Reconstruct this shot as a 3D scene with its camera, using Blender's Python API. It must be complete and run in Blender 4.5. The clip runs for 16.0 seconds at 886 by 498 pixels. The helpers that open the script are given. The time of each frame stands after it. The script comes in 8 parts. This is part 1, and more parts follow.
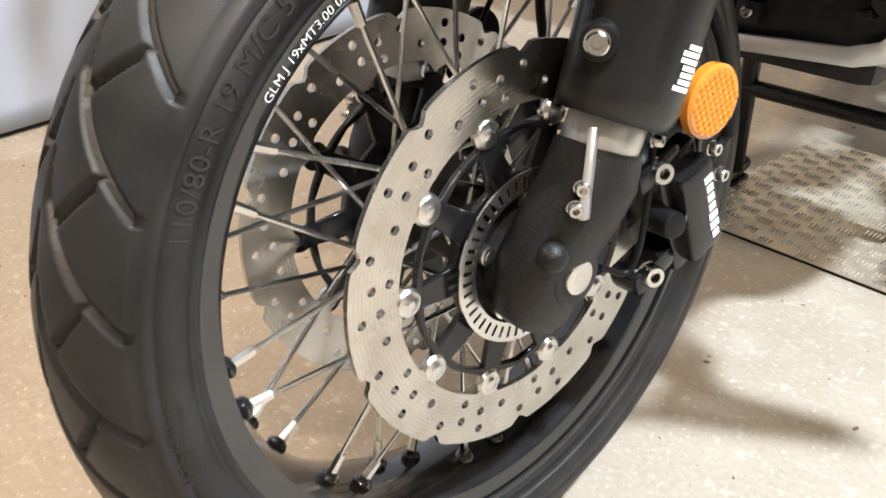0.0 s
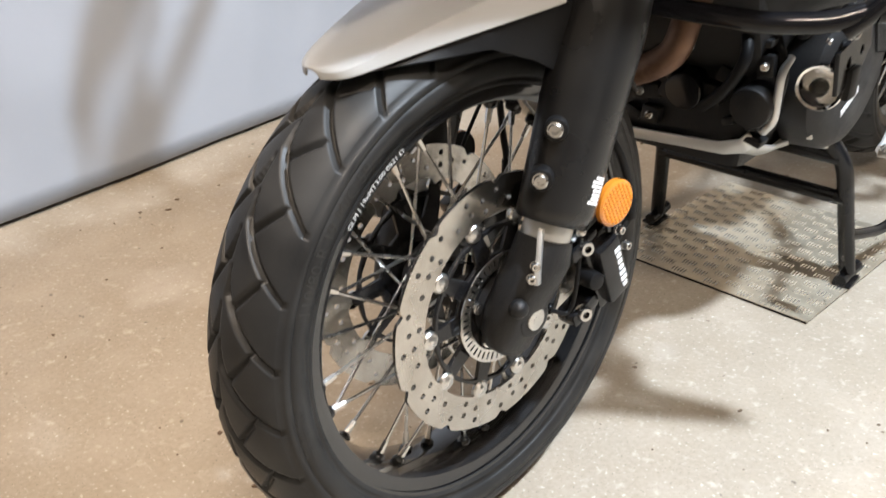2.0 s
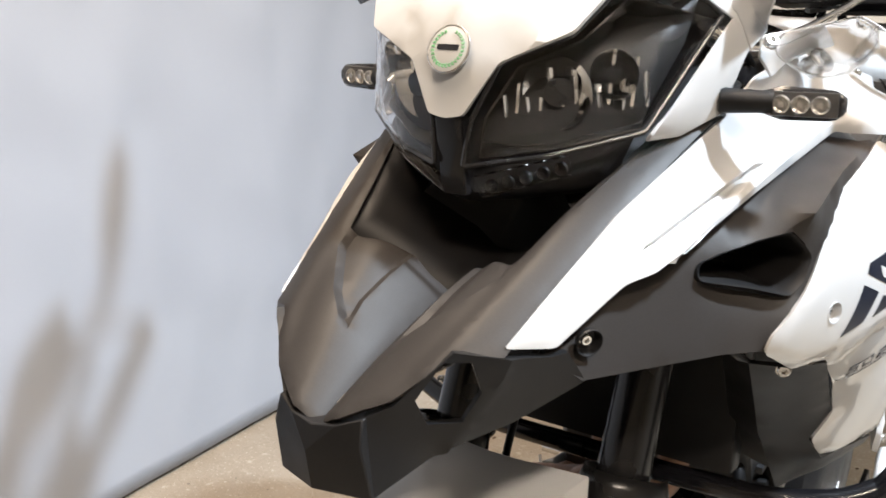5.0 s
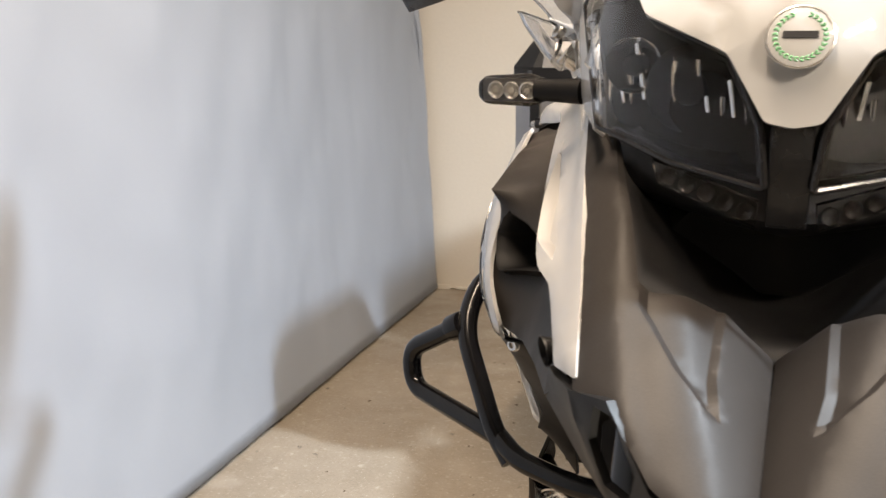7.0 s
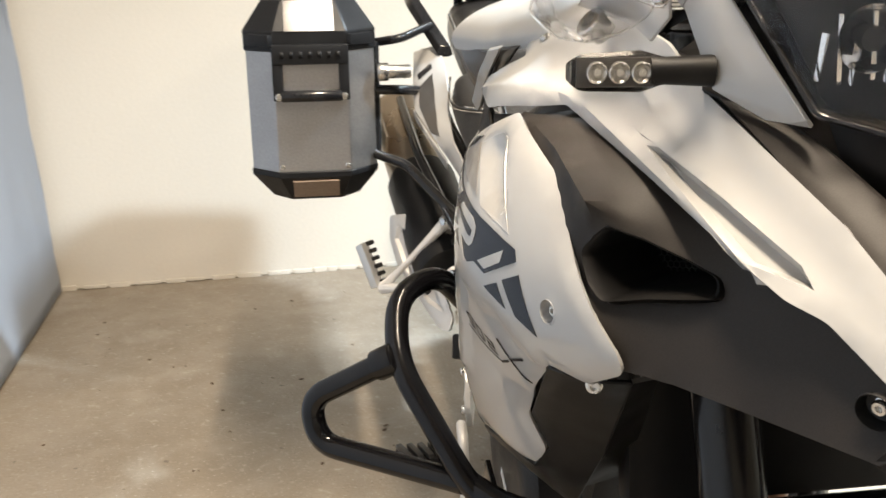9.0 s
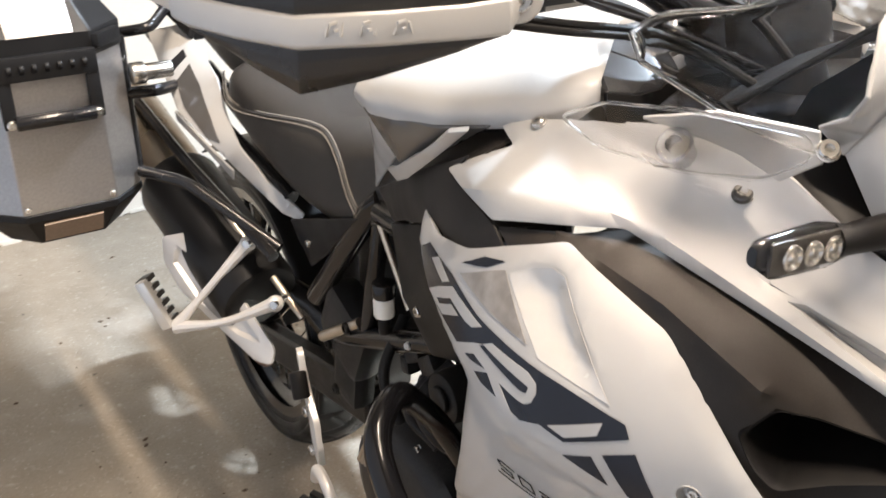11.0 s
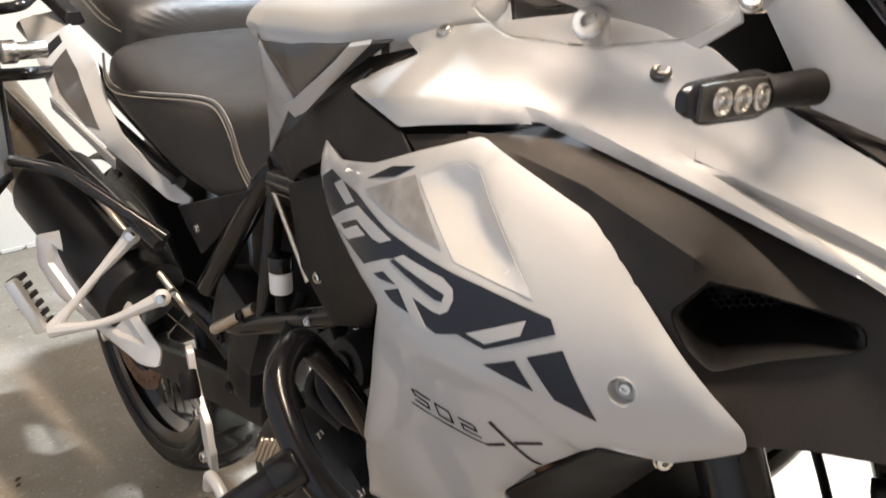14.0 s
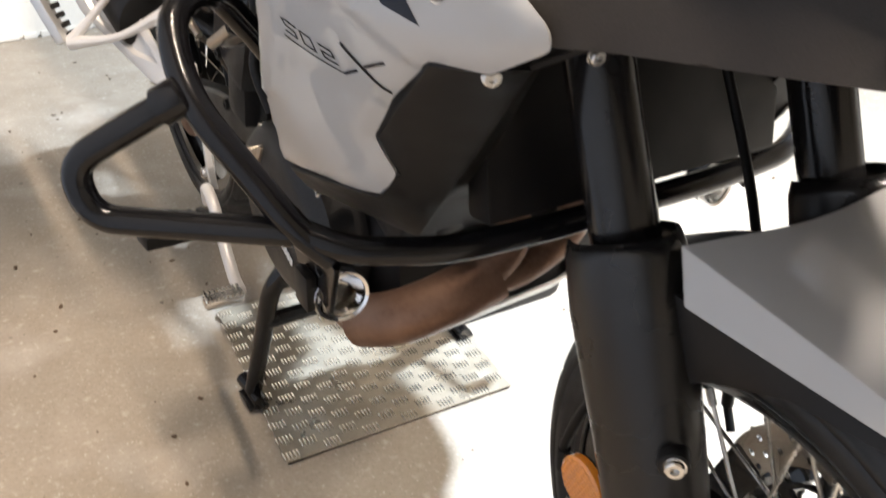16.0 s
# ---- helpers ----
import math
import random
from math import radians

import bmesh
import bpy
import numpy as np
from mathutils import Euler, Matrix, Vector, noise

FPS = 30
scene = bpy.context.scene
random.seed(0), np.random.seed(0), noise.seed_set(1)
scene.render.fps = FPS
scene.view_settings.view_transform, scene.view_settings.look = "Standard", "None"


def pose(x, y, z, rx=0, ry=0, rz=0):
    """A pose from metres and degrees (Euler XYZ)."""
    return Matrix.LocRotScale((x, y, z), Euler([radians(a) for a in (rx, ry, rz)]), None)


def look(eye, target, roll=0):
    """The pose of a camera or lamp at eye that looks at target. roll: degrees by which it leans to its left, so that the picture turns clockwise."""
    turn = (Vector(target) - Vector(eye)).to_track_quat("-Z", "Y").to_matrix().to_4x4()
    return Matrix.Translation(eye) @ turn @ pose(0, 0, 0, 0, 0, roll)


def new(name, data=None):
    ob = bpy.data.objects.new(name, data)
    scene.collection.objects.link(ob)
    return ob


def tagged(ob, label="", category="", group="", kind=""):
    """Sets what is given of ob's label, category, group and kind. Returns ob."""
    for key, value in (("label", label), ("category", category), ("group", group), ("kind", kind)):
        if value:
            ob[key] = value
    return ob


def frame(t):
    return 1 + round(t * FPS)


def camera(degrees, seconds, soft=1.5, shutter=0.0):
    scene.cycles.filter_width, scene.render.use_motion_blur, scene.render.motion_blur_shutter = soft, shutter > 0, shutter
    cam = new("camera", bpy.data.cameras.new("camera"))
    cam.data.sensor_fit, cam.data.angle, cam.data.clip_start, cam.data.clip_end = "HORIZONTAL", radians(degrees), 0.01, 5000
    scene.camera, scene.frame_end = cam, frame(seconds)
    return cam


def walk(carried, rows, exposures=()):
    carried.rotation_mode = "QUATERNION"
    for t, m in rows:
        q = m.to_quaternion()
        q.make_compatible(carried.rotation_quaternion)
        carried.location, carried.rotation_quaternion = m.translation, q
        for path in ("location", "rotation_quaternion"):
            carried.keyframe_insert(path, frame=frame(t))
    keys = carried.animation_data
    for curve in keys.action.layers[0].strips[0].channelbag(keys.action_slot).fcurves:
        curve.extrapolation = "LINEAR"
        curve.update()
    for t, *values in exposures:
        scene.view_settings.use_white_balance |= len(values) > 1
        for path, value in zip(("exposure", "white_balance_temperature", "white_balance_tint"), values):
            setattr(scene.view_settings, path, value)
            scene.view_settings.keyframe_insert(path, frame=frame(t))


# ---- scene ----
cam = camera(51.13, 16.0, shutter=0.4)
PATH = [
    (0, (0.4422, -0.4734, 0.6705), (-0.1677, 0.1467, 0.1771), -0.16),
    (0.5, (0.5000, -0.5433, 0.6907), (-0.1129, 0.0798, 0.2048), -0.23),
    (1, (0.5485, -0.6215, 0.7361), (-0.0670, -0.0001, 0.2513), -0.46),
    (1.5, (0.5945, -0.6898, 0.8077), (-0.0124, -0.0588, 0.3245), -0.93),
    (2, (0.6209, -0.7220, 0.9003), (0.0367, -0.0693, 0.4178), -1.20),
    (2.5, (0.6183, -0.7270, 0.9745), (0.0523, -0.0581, 0.4927), -1.25),
    (3, (0.5991, -0.7202, 1.0378), (0.0432, -0.0407, 0.5589), -1.30),
    (3.5, (0.5632, -0.6896, 1.1097), (0.0046, 0.0099, 0.6641), -1.24),
    (4, (0.5242, -0.6661, 1.1594), (-0.0460, 0.0653, 0.7854), -0.88),
    (4.2, (0.5132, -0.6609, 1.1787), (-0.0580, 0.0840, 0.8340), -1.10),
    (6.5, (0.1364, -0.6183, 1.1249), (-0.3257, 0.2330, 0.8762), -0.81),
    (7, (0.0086, -0.6343, 1.1238), (-0.3481, 0.2666, 0.8764), -0.77),
    (7.5, (-0.1165, -0.5989, 1.1017), (-0.3731, 0.3344, 0.8504), -0.74),
    (8, (-0.2529, -0.5462, 1.1017), (-0.3723, 0.4132, 0.8462), -0.50),
    (8.2, (-0.2949, -0.5346, 1.1042), (-0.3622, 0.4296, 0.8476), -0.44),
    (10.3, (-0.6100, -0.2690, 1.2263), (-0.2300, 0.5570, 0.8100), -0.31),
    (10.5, (-0.6306, -0.2313, 1.2454), (-0.2178, 0.5736, 0.8191), -0.23),
    (11, (-0.6695, -0.1355, 1.2906), (-0.1775, 0.6183, 0.8551), -0.26),
    (11.5, (-0.6968, -0.0864, 1.3018), (-0.1355, 0.6240, 0.8772), -0.41),
    (12, (-0.6878, -0.0493, 1.3091), (-0.0890, 0.6446, 0.9093), -0.48),
    (12.5, (-0.6875, -0.0369, 1.2974), (-0.0682, 0.6483, 0.9142), -0.29),
    (13, (-0.6684, -0.0583, 1.2538), (-0.0436, 0.6262, 0.8782), 0.03),
    (13.5, (-0.6697, -0.0927, 1.2068), (-0.0515, 0.5997, 0.8350), 0.71),
    (14, (-0.6799, -0.1298, 1.1648), (-0.0776, 0.5778, 0.7954), 1.19),
    (14.5, (-0.6754, -0.1598, 1.1194), (-0.1023, 0.5650, 0.7370), 1.64),
    (15, (-0.6545, -0.2130, 1.0941), (-0.1321, 0.5296, 0.6751), 1.64),
    (15.5, (-0.6018, -0.2569, 1.0499), (-0.1249, 0.4945, 0.5939), 2.13),
    (16, (-0.5532, -0.2980, 1.0291), (-0.1065, 0.4295, 0.5082), 1.79),
]
EXPOSURES = [(0.0, -0.20, 6350, 10), (1.0, -0.34, 6350, 10), (2.0, -0.44, 6300, 10), (3.5, -0.34, 6300, 10), (4.2, -0.36, 6300, 10), (6.5, -0.48, 6400, 10), (7.5, -0.18, 6600, 10), (8.2, -0.06, 6350, 4), (10.5, 0.14, 6150, 10), (13.0, 0.0, 6100, 10), (14.0, 0.06, 6200, 10), (14.7, 0.12, 6250, 10), (15.5, 0.32, 6150, 10), (16.0, 0.26, 6050, 10)]
walk(cam, [(t, look(eye, target, roll)) for t, eye, target, roll in PATH], EXPOSURES)

# ---------------------------------------------------------------- light
world = bpy.data.worlds.new("garage_air")
scene.world = world
world.use_nodes = True
world.node_tree.nodes["Background"].inputs[0].default_value = (1.0, 0.85, 0.66, 1)
world.node_tree.nodes["Background"].inputs[1].default_value = 0.15


def area_lamp(name, eye, target, sx, sy, watts, colour, spread):
    data = bpy.data.lights.new(name, "AREA")
    data.shape, data.size, data.size_y, data.energy, data.color = "RECTANGLE", sx, sy, watts, colour
    data.spread = radians(spread)
    ob = new(name, data)
    ob.matrix_world = look(eye, target)
    return ob


area_lamp("cool_tube_lamp", (1.28, 0.58, 2.86), (1.0, 0.58, 0.0), 0.09, 0.18, 172, (0.80, 0.90, 1.0), 127)
area_lamp("warm_ceiling_lamp", (-0.22, 0.05, 2.88), (-0.22, 0.15, 0), 0.07, 1.6, 112, (1.0, 0.79, 0.59), 165)
# added fill, no known fixture: a narrow warm beam that brightens the mudguard
area_lamp("added_mudguard_fill", (1.45, -1.25, 2.88), (0.15, -0.08, 0.65), 0.7, 0.10, 24, (1.0, 0.84, 0.68), 84)

# ---------------------------------------------------------------- materials


def material(name, colour, rough=0.5, metal=0.0, grain=0.0, grain_size=60.0, stain=0.0, stain_size=4.0, bump=0.0,
             bump_size=200.0, coat=0.0, spread=0.0, second=None, rough_var=0.0, spec=0.5):
    """A surface with colour variation at two scales, fine relief and an uneven gloss."""
    m = bpy.data.materials.new(name)
    m.use_nodes = True
    tree = m.node_tree
    n, link = tree.nodes, tree.links.new
    b = n["Principled BSDF"]
    b.inputs["Roughness"].default_value, b.inputs["Metallic"].default_value = rough, metal
    b.inputs["Specular IOR Level"].default_value = spec
    b.inputs["Coat Weight"].default_value, b.inputs["Coat Roughness"].default_value = coat, 0.035
    where = n.new("ShaderNodeTexCoord")
    out = None
    base = n.new("ShaderNodeRGB")
    base.outputs[0].default_value = (*colour, 1)
    out = base.outputs[0]

    def tint(out, size, amount, detail, other):
        tex = n.new("ShaderNodeTexNoise")
        tex.inputs["Scale"].default_value, tex.inputs["Detail"].default_value = size, detail
        link(where.outputs["Object"], tex.inputs["Vector"])
        ramp = n.new("ShaderNodeMapRange")
        ramp.inputs[1].default_value, ramp.inputs[2].default_value = 0.32, 0.68
        ramp.inputs[3].default_value, ramp.inputs[4].default_value = 0, amount
        link(tex.outputs[0], ramp.inputs[0])
        mix = n.new("ShaderNodeMix")
        mix.data_type = "RGBA"
        link(ramp.outputs[0], mix.inputs[0])
        link(out, mix.inputs[6])
        mix.inputs[7].default_value = (*other, 1)
        return mix.outputs[2], tex

    dark = second or tuple(c * 0.45 for c in colour)
    if stain:
        out, _ = tint(out, stain_size, stain, 6, dark)
    if grain:
        out, _ = tint(out, grain_size, grain, 3, dark)
    if spread:
        info = n.new("ShaderNodeObjectInfo")
        hsv = n.new("ShaderNodeHueSaturation")
        val = n.new("ShaderNodeMapRange")
        val.inputs[3].default_value, val.inputs[4].default_value = 1 - spread, 1 + spread
        link(info.outputs["Random"], val.inputs[0])
        link(val.outputs[0], hsv.inputs["Value"])
        link(out, hsv.inputs["Color"])
        out = hsv.outputs[0]
    link(out, b.inputs["Base Color"])
    if rough_var:
        tex = n.new("ShaderNodeTexNoise")
        tex.inputs["Scale"].default_value, tex.inputs["Detail"].default_value = 14, 5
        link(where.outputs["Object"], tex.inputs["Vector"])
        r = n.new("ShaderNodeMapRange")
        r.inputs[1].default_value, r.inputs[2].default_value = 0.3, 0.7
        r.inputs[3].default_value, r.inputs[4].default_value = max(0.03, rough - rough_var), rough + rough_var
        link(tex.outputs[0], r.inputs[0])
        link(r.outputs[0], b.inputs["Roughness"])
    if bump:
        tex = n.new("ShaderNodeTexNoise")
        tex.inputs["Scale"].default_value, tex.inputs["Detail"].default_value = bump_size, 3
        link(where.outputs["Object"], tex.inputs["Vector"])
        bm_ = n.new("ShaderNodeBump")
        bm_.inputs["Strength"].default_value, bm_.inputs["Distance"].default_value = bump, 0.002
        link(tex.outputs[0], bm_.inputs["Height"])
        link(bm_.outputs[0], b.inputs["Normal"])
    return m


def glass(name, colour, rough=0.0, ior=1.45):
    m = bpy.data.materials.new(name)
    m.use_nodes = True
    b = m.node_tree.nodes["Principled BSDF"]
    b.inputs["Base Color"].default_value = (*colour, 1)
    b.inputs["Roughness"].default_value, b.inputs["IOR"].default_value = rough, ior
    b.inputs["Transmission Weight"].default_value = 1
    return m


RUBBER = material("tyre_rubber", (0.0085, 0.0085, 0.0087), 0.46, grain=0.4, grain_size=900, stain=0.9, stain_size=16, second=(0.025, 0.0245, 0.024), bump=0.10, bump_size=900, rough_var=0.14, spec=0.3)
GUARD_PAINT = material("fork_guard_plastic", (0.0065, 0.0065, 0.007), 0.30, stain=0.3, stain_size=25, second=(0.014, 0.013, 0.012), bump=0.04, bump_size=1500, rough_var=0.08, spec=0.4)
SIDEWALL_INK = material("sidewall_rubber", (0.016, 0.016, 0.016), 0.45, bump=0.05)
RIM_BLACK = material("rim_gloss_black", (0.010, 0.010, 0.011), 0.16, coat=0.6, stain=0.3, stain_size=20, second=(0.03, 0.028, 0.025), rough_var=0.06)
MATT_BLACK = material("matt_black_plastic", (0.006, 0.006, 0.0065), 0.46, grain=0.3, grain_size=400, second=(0.011, 0.011, 0.0115), bump=0.07, bump_size=1300, rough_var=0.07, spec=0.22)
DEEP_BLACK = material("deep_black_parts", (0.0045, 0.0045, 0.005), 0.5, stain=0.5, stain_size=30, second=(0.012, 0.011, 0.010), rough_var=0.12, spec=0.18)
SATIN_BLACK = material("satin_black_paint", (0.006, 0.006, 0.007), 0.17, coat=0.0, stain=0.3, stain_size=18, second=(0.026, 0.025, 0.024), rough_var=0.07, spec=0.35)
CAST_BLACK = material("black_casting", (0.008, 0.008, 0.009), 0.42, grain=0.4, grain_size=300, second=(0.022, 0.021, 0.019), bump=0.3, bump_size=500, rough_var=0.1, spec=0.28)
GREY_PLASTIC = material("dark_grey_fairing", (0.0150, 0.0128, 0.0114), 0.52, metal=0.0, grain=0.5, grain_size=1100, second=(0.028, 0.0248, 0.0228), bump=0.05, bump_size=1400, rough_var=0.04, spec=0.22)
WHITE_PAINT = material("pearl_white_paint", (0.37, 0.37, 0.367), 0.38, coat=1.0, spec=0.15, stain=0.12, stain_size=6, second=(0.335, 0.332, 0.327), rough_var=0.03)
GREY_PAINT = material("pearl_grey_paint", (0.52, 0.505, 0.48), 0.25, metal=0.35, coat=0.7, grain=0.12, grain_size=900, second=(0.62, 0.6, 0.57))
NAVY = material("navy_vinyl", (0.009, 0.011, 0.018), 0.25, spec=0.3)
MAP_VINYL = material("map_vinyl", (0.30, 0.285, 0.265), 0.3, coat=0.4, stain=0.8, stain_size=55, second=(0.16, 0.145, 0.13))
STEEL = material("bright_steel", (0.66, 0.65, 0.63), 0.24, metal=1, stain=0.25, stain_size=25, rough_var=0.08)
CHROME = material("chrome", (0.85, 0.85, 0.85), 0.07, metal=1)
ALLOY = material("bare_alloy", (0.60, 0.60, 0.59), 0.34, metal=0.75, grain=0.2, grain_size=300, second=(0.5, 0.5, 0.49), bump=0.1, bump_size=600)
SILVER_PAINT = material("silver_paint", (0.42, 0.415, 0.405), 0.36, metal=0.45, grain=0.1, grain_size=800, second=(0.48, 0.47, 0.455))
PALE_SILVER = material("pale_silver_casting", (0.60, 0.59, 0.575), 0.4, metal=0.25, grain=0.1, grain_size=700, second=(0.52, 0.51, 0.495), bump=0.08, bump_size=900)
LEATHER = material("seat_vinyl", (0.0135, 0.0122, 0.0112), 0.36, grain=0.25, grain_size=300, second=(0.026, 0.0235, 0.021), bump=0.25, bump_size=1500, rough_var=0.06, spec=0.5)
THREAD = material("stitching", (0.33, 0.31, 0.28), 0.8)
RUST = material("heat_stained_pipe", (0.10, 0.050, 0.030), 0.5, metal=0.6, stain=0.9, stain_size=22, second=(0.22, 0.13, 0.085), grain=0.4, grain_size=160, bump=0.2, bump_size=300, rough_var=0.15)
AMBER = material("amber_reflector", (0.62, 0.22, 0.025), 0.18, coat=0.8, grain=0.35, grain_size=500)
CLEAR = glass("clear_screen", (0.95, 0.96, 0.97), 0.0, 1.22)
CLEAR_GREY = glass("faint_grey_plastic", (0.86, 0.85, 0.85), 0.0, 1.2)
SMOKE = glass("clear_lens", (0.92, 0.92, 0.92), 0.0, 1.25)
WHITE_INK = material("white_ink", (0.8, 0.8, 0.8), 0.4)
BLACK_INK = material("black_ink", (0.012, 0.012, 0.014), 0.35)
BOARD = material("brown_board", (0.20, 0.14, 0.095), 0.5, grain=0.3, grain_size=200)
BRUSHED = material("brushed_case_alloy", (0.40, 0.39, 0.385), 0.34, metal=0.9, grain=0.25, grain_size=250, stain=0.3, stain_size=8, bump=0.06, bump_size=900, rough_var=0.06)
CLEAR_BODY = material("reservoir_plastic", (0.72, 0.71, 0.67), 0.35)

# ---------------------------------------------------------------- mesh tools


def part(name, bm, mat, parent=None, label="", smooth=35, bevel=0.0, mirror=False):
    """Links a bmesh as one mesh object under a thing or a part."""
    if mirror:
        bmesh.ops.scale(bm, vec=(-1, 1, 1), verts=bm.verts)
        bmesh.ops.reverse_faces(bm, faces=bm.faces)
    me = bpy.data.meshes.new(name)
    bm.normal_update()
    bm.to_mesh(me)
    bm.free()
    me.materials.append(mat)
    me.shade_smooth()
    me.set_sharp_from_angle(angle=radians(smooth))
    ob = new(name, me)
    if parent:
        ob.parent = parent
    if label:
        ob["label"] = label
    if bevel:
        mod = ob.modifiers.new("edge", "BEVEL")
        mod.width, mod.segments, mod.limit_method, mod.angle_limit = bevel, 2, "ANGLE", radians(38)
        mod.harden_normals = False
    return ob


def thing(name, label, category, m=None, group="", kind=""):
    ob = new(name)
    ob.empty_display_size = 0.05
    if m is not None:
        ob.matrix_world = m
    return tagged(ob, label, category, group, kind)


def box(bm, size, m=Matrix.Identity(4), bevel=0.0, taper=1.0):
    made = bmesh.ops.create_cube(bm, size=1)
    vs = made["verts"]
    for v in vs:
        k = taper if v.co.z > 0 else 1.0
        v.co = Vector((v.co.x * size[0] * k, v.co.y * size[1] * k, v.co.z * size[2]))
    if bevel:
        es = list({e for v in vs for e in v.link_edges})
        r = bmesh.ops.bevel(bm, geom=es, offset=bevel, segments=2, affect="EDGES", profile=0.6)
        vs = list({v for f in r["faces"] for v in f.verts} | {v for v in vs if v.is_valid})
    bmesh.ops.transform(bm, matrix=m, verts=vs)
    return bm


def axis_matrix(a, b):
    """From the z axis to the line from a to b, with its middle at the origin."""
    a, b = Vector(a), Vector(b)
    return Matrix.Translation((a + b) / 2) @ (b - a).to_track_quat("Z", "Y").to_matrix().to_4x4()


def rod(bm, a, b, r, r2=None, seg=16, bevel=0.0):
    a, b = Vector(a), Vector(b)
    made = bmesh.ops.create_cone(bm, cap_ends=True, segments=seg, radius1=r, radius2=r if r2 is None else r2, depth=(b - a).length)
    vs = made["verts"]
    if bevel:
        es = [e for e in {e for v in vs for e in v.link_edges} if any(len(f.verts) > 4 for f in e.link_faces)]
        r_ = bmesh.ops.bevel(bm, geom=es, offset=bevel, segments=2, affect="EDGES", profile=0.5)
        vs = list({v for f in r_["faces"] for v in f.verts} | {v for v in vs if v.is_valid})
    bmesh.ops.transform(bm, matrix=axis_matrix(a, b), verts=vs)
    return bm


def ball(bm, centre, r, scale=(1, 1, 1), m=Matrix.Identity(4), u=16, v=10):
    made = bmesh.ops.create_uvsphere(bm, u_segments=u, v_segments=v, radius=r)
    bmesh.ops.transform(bm, matrix=Matrix.Translation(centre) @ m @ Matrix.Diagonal((*scale, 1)), verts=made["verts"])
    return bm


def curve_points(pts, steps=8, closed=False):
    """A smooth line through the points (Catmull-Rom)."""
    pts = [Vector(p) for p in pts]
    n = len(pts)
    out = []
    for i in range(n if closed else n - 1):
        p0 = pts[(i - 1) % n] if closed or i > 0 else pts[i] * 2 - pts[i + 1]
        p1, p2 = pts[i], pts[(i + 1) % n]
        p3 = pts[(i + 2) % n] if closed or i + 2 < n else p2 * 2 - p1
        for k in range(steps):
            t = k / steps
            out.append(0.5 * ((2 * p1) + (p2 - p0) * t + (2 * p0 - 5 * p1 + 4 * p2 - p3) * t * t + (3 * p1 - p0 - 3 * p2 + p3) * t ** 3))
    if not closed:
        out.append(pts[-1])
    return out


def rounded(pts, r, steps=6):
    """A polyline whose inner corners are arcs of about radius r."""
    pts = [Vector(p) for p in pts]
    out = [pts[0]]
    for a, b, c in zip(pts, pts[1:], pts[2:]):
        d = min(r, (a - b).length * 0.48, (c - b).length * 0.48)
        p, q = b + (a - b).normalized() * d, b + (c - b).normalized() * d
        for k in range(steps + 1):
            t = k / steps
            out.append(p * (1 - t) ** 2 + b * 2 * t * (1 - t) + q * t * t)
    return out + [pts[-1]]


def tube(bm, pts, r, seg=14, closed=False, caps=True, radii=None):
    """Sweeps a circle along a line of points."""
    pts = [Vector(p) for p in pts]
    n = len(pts)
    side, rings = None, []
    for i, p in enumerate(pts):
        d = (pts[(i + 1) % n] - pts[i - 1]) if closed or 0 < i < n - 1 else (pts[1] - pts[0] if i == 0 else pts[-1] - pts[-2])
        d = d.normalized()
        if side is None:
            side = d.orthogonal().normalized()
        side = (side - d * side.dot(d)).normalized()
        up = d.cross(side)
        rr = radii[i] if radii else r
        rings.append([bm.verts.new(p + (side * math.cos(a) + up * math.sin(a)) * rr) for a in (2 * math.pi * k / seg for k in range(seg))])
    for i in range(n if closed else n - 1):
        a, b = rings[i], rings[(i + 1) % n]
        for k in range(seg):
            bm.faces.new((a[k], a[(k + 1) % seg], b[(k + 1) % seg], b[k]))
    if caps and not closed:
        bm.faces.new(rings[0][::-1])
        bm.faces.new(rings[-1])
    return bm


def lathe(bm, profile, seg=64, m=Matrix.Identity(4), closed=False):
    """Turns a profile of (along, radius) round the x axis."""
    rings = []
    for k in range(seg):
        a = 2 * math.pi * k / seg
        rings.append([bm.verts.new(m @ Vector((x, r * math.cos(a), r * math.sin(a)))) for x, r in profile])
    n = len(profile)
    for k in range(seg):
        a, b = rings[k], rings[(k + 1) % seg]
        for i in range(n if closed else n - 1):
            j = (i + 1) % n
            bm.faces.new((a[i], b[i], b[j], a[j]))
    return bm


def inside(p, poly):
    x, y = p[0], p[1]
    odd = False
    for (ax, ay), (bx, by) in zip(poly, poly[1:] + poly[:1]):
        if (ay > y) != (by > y) and x < (bx - ax) * (y - ay) / (by - ay) + ax:
            odd = not odd
    return odd


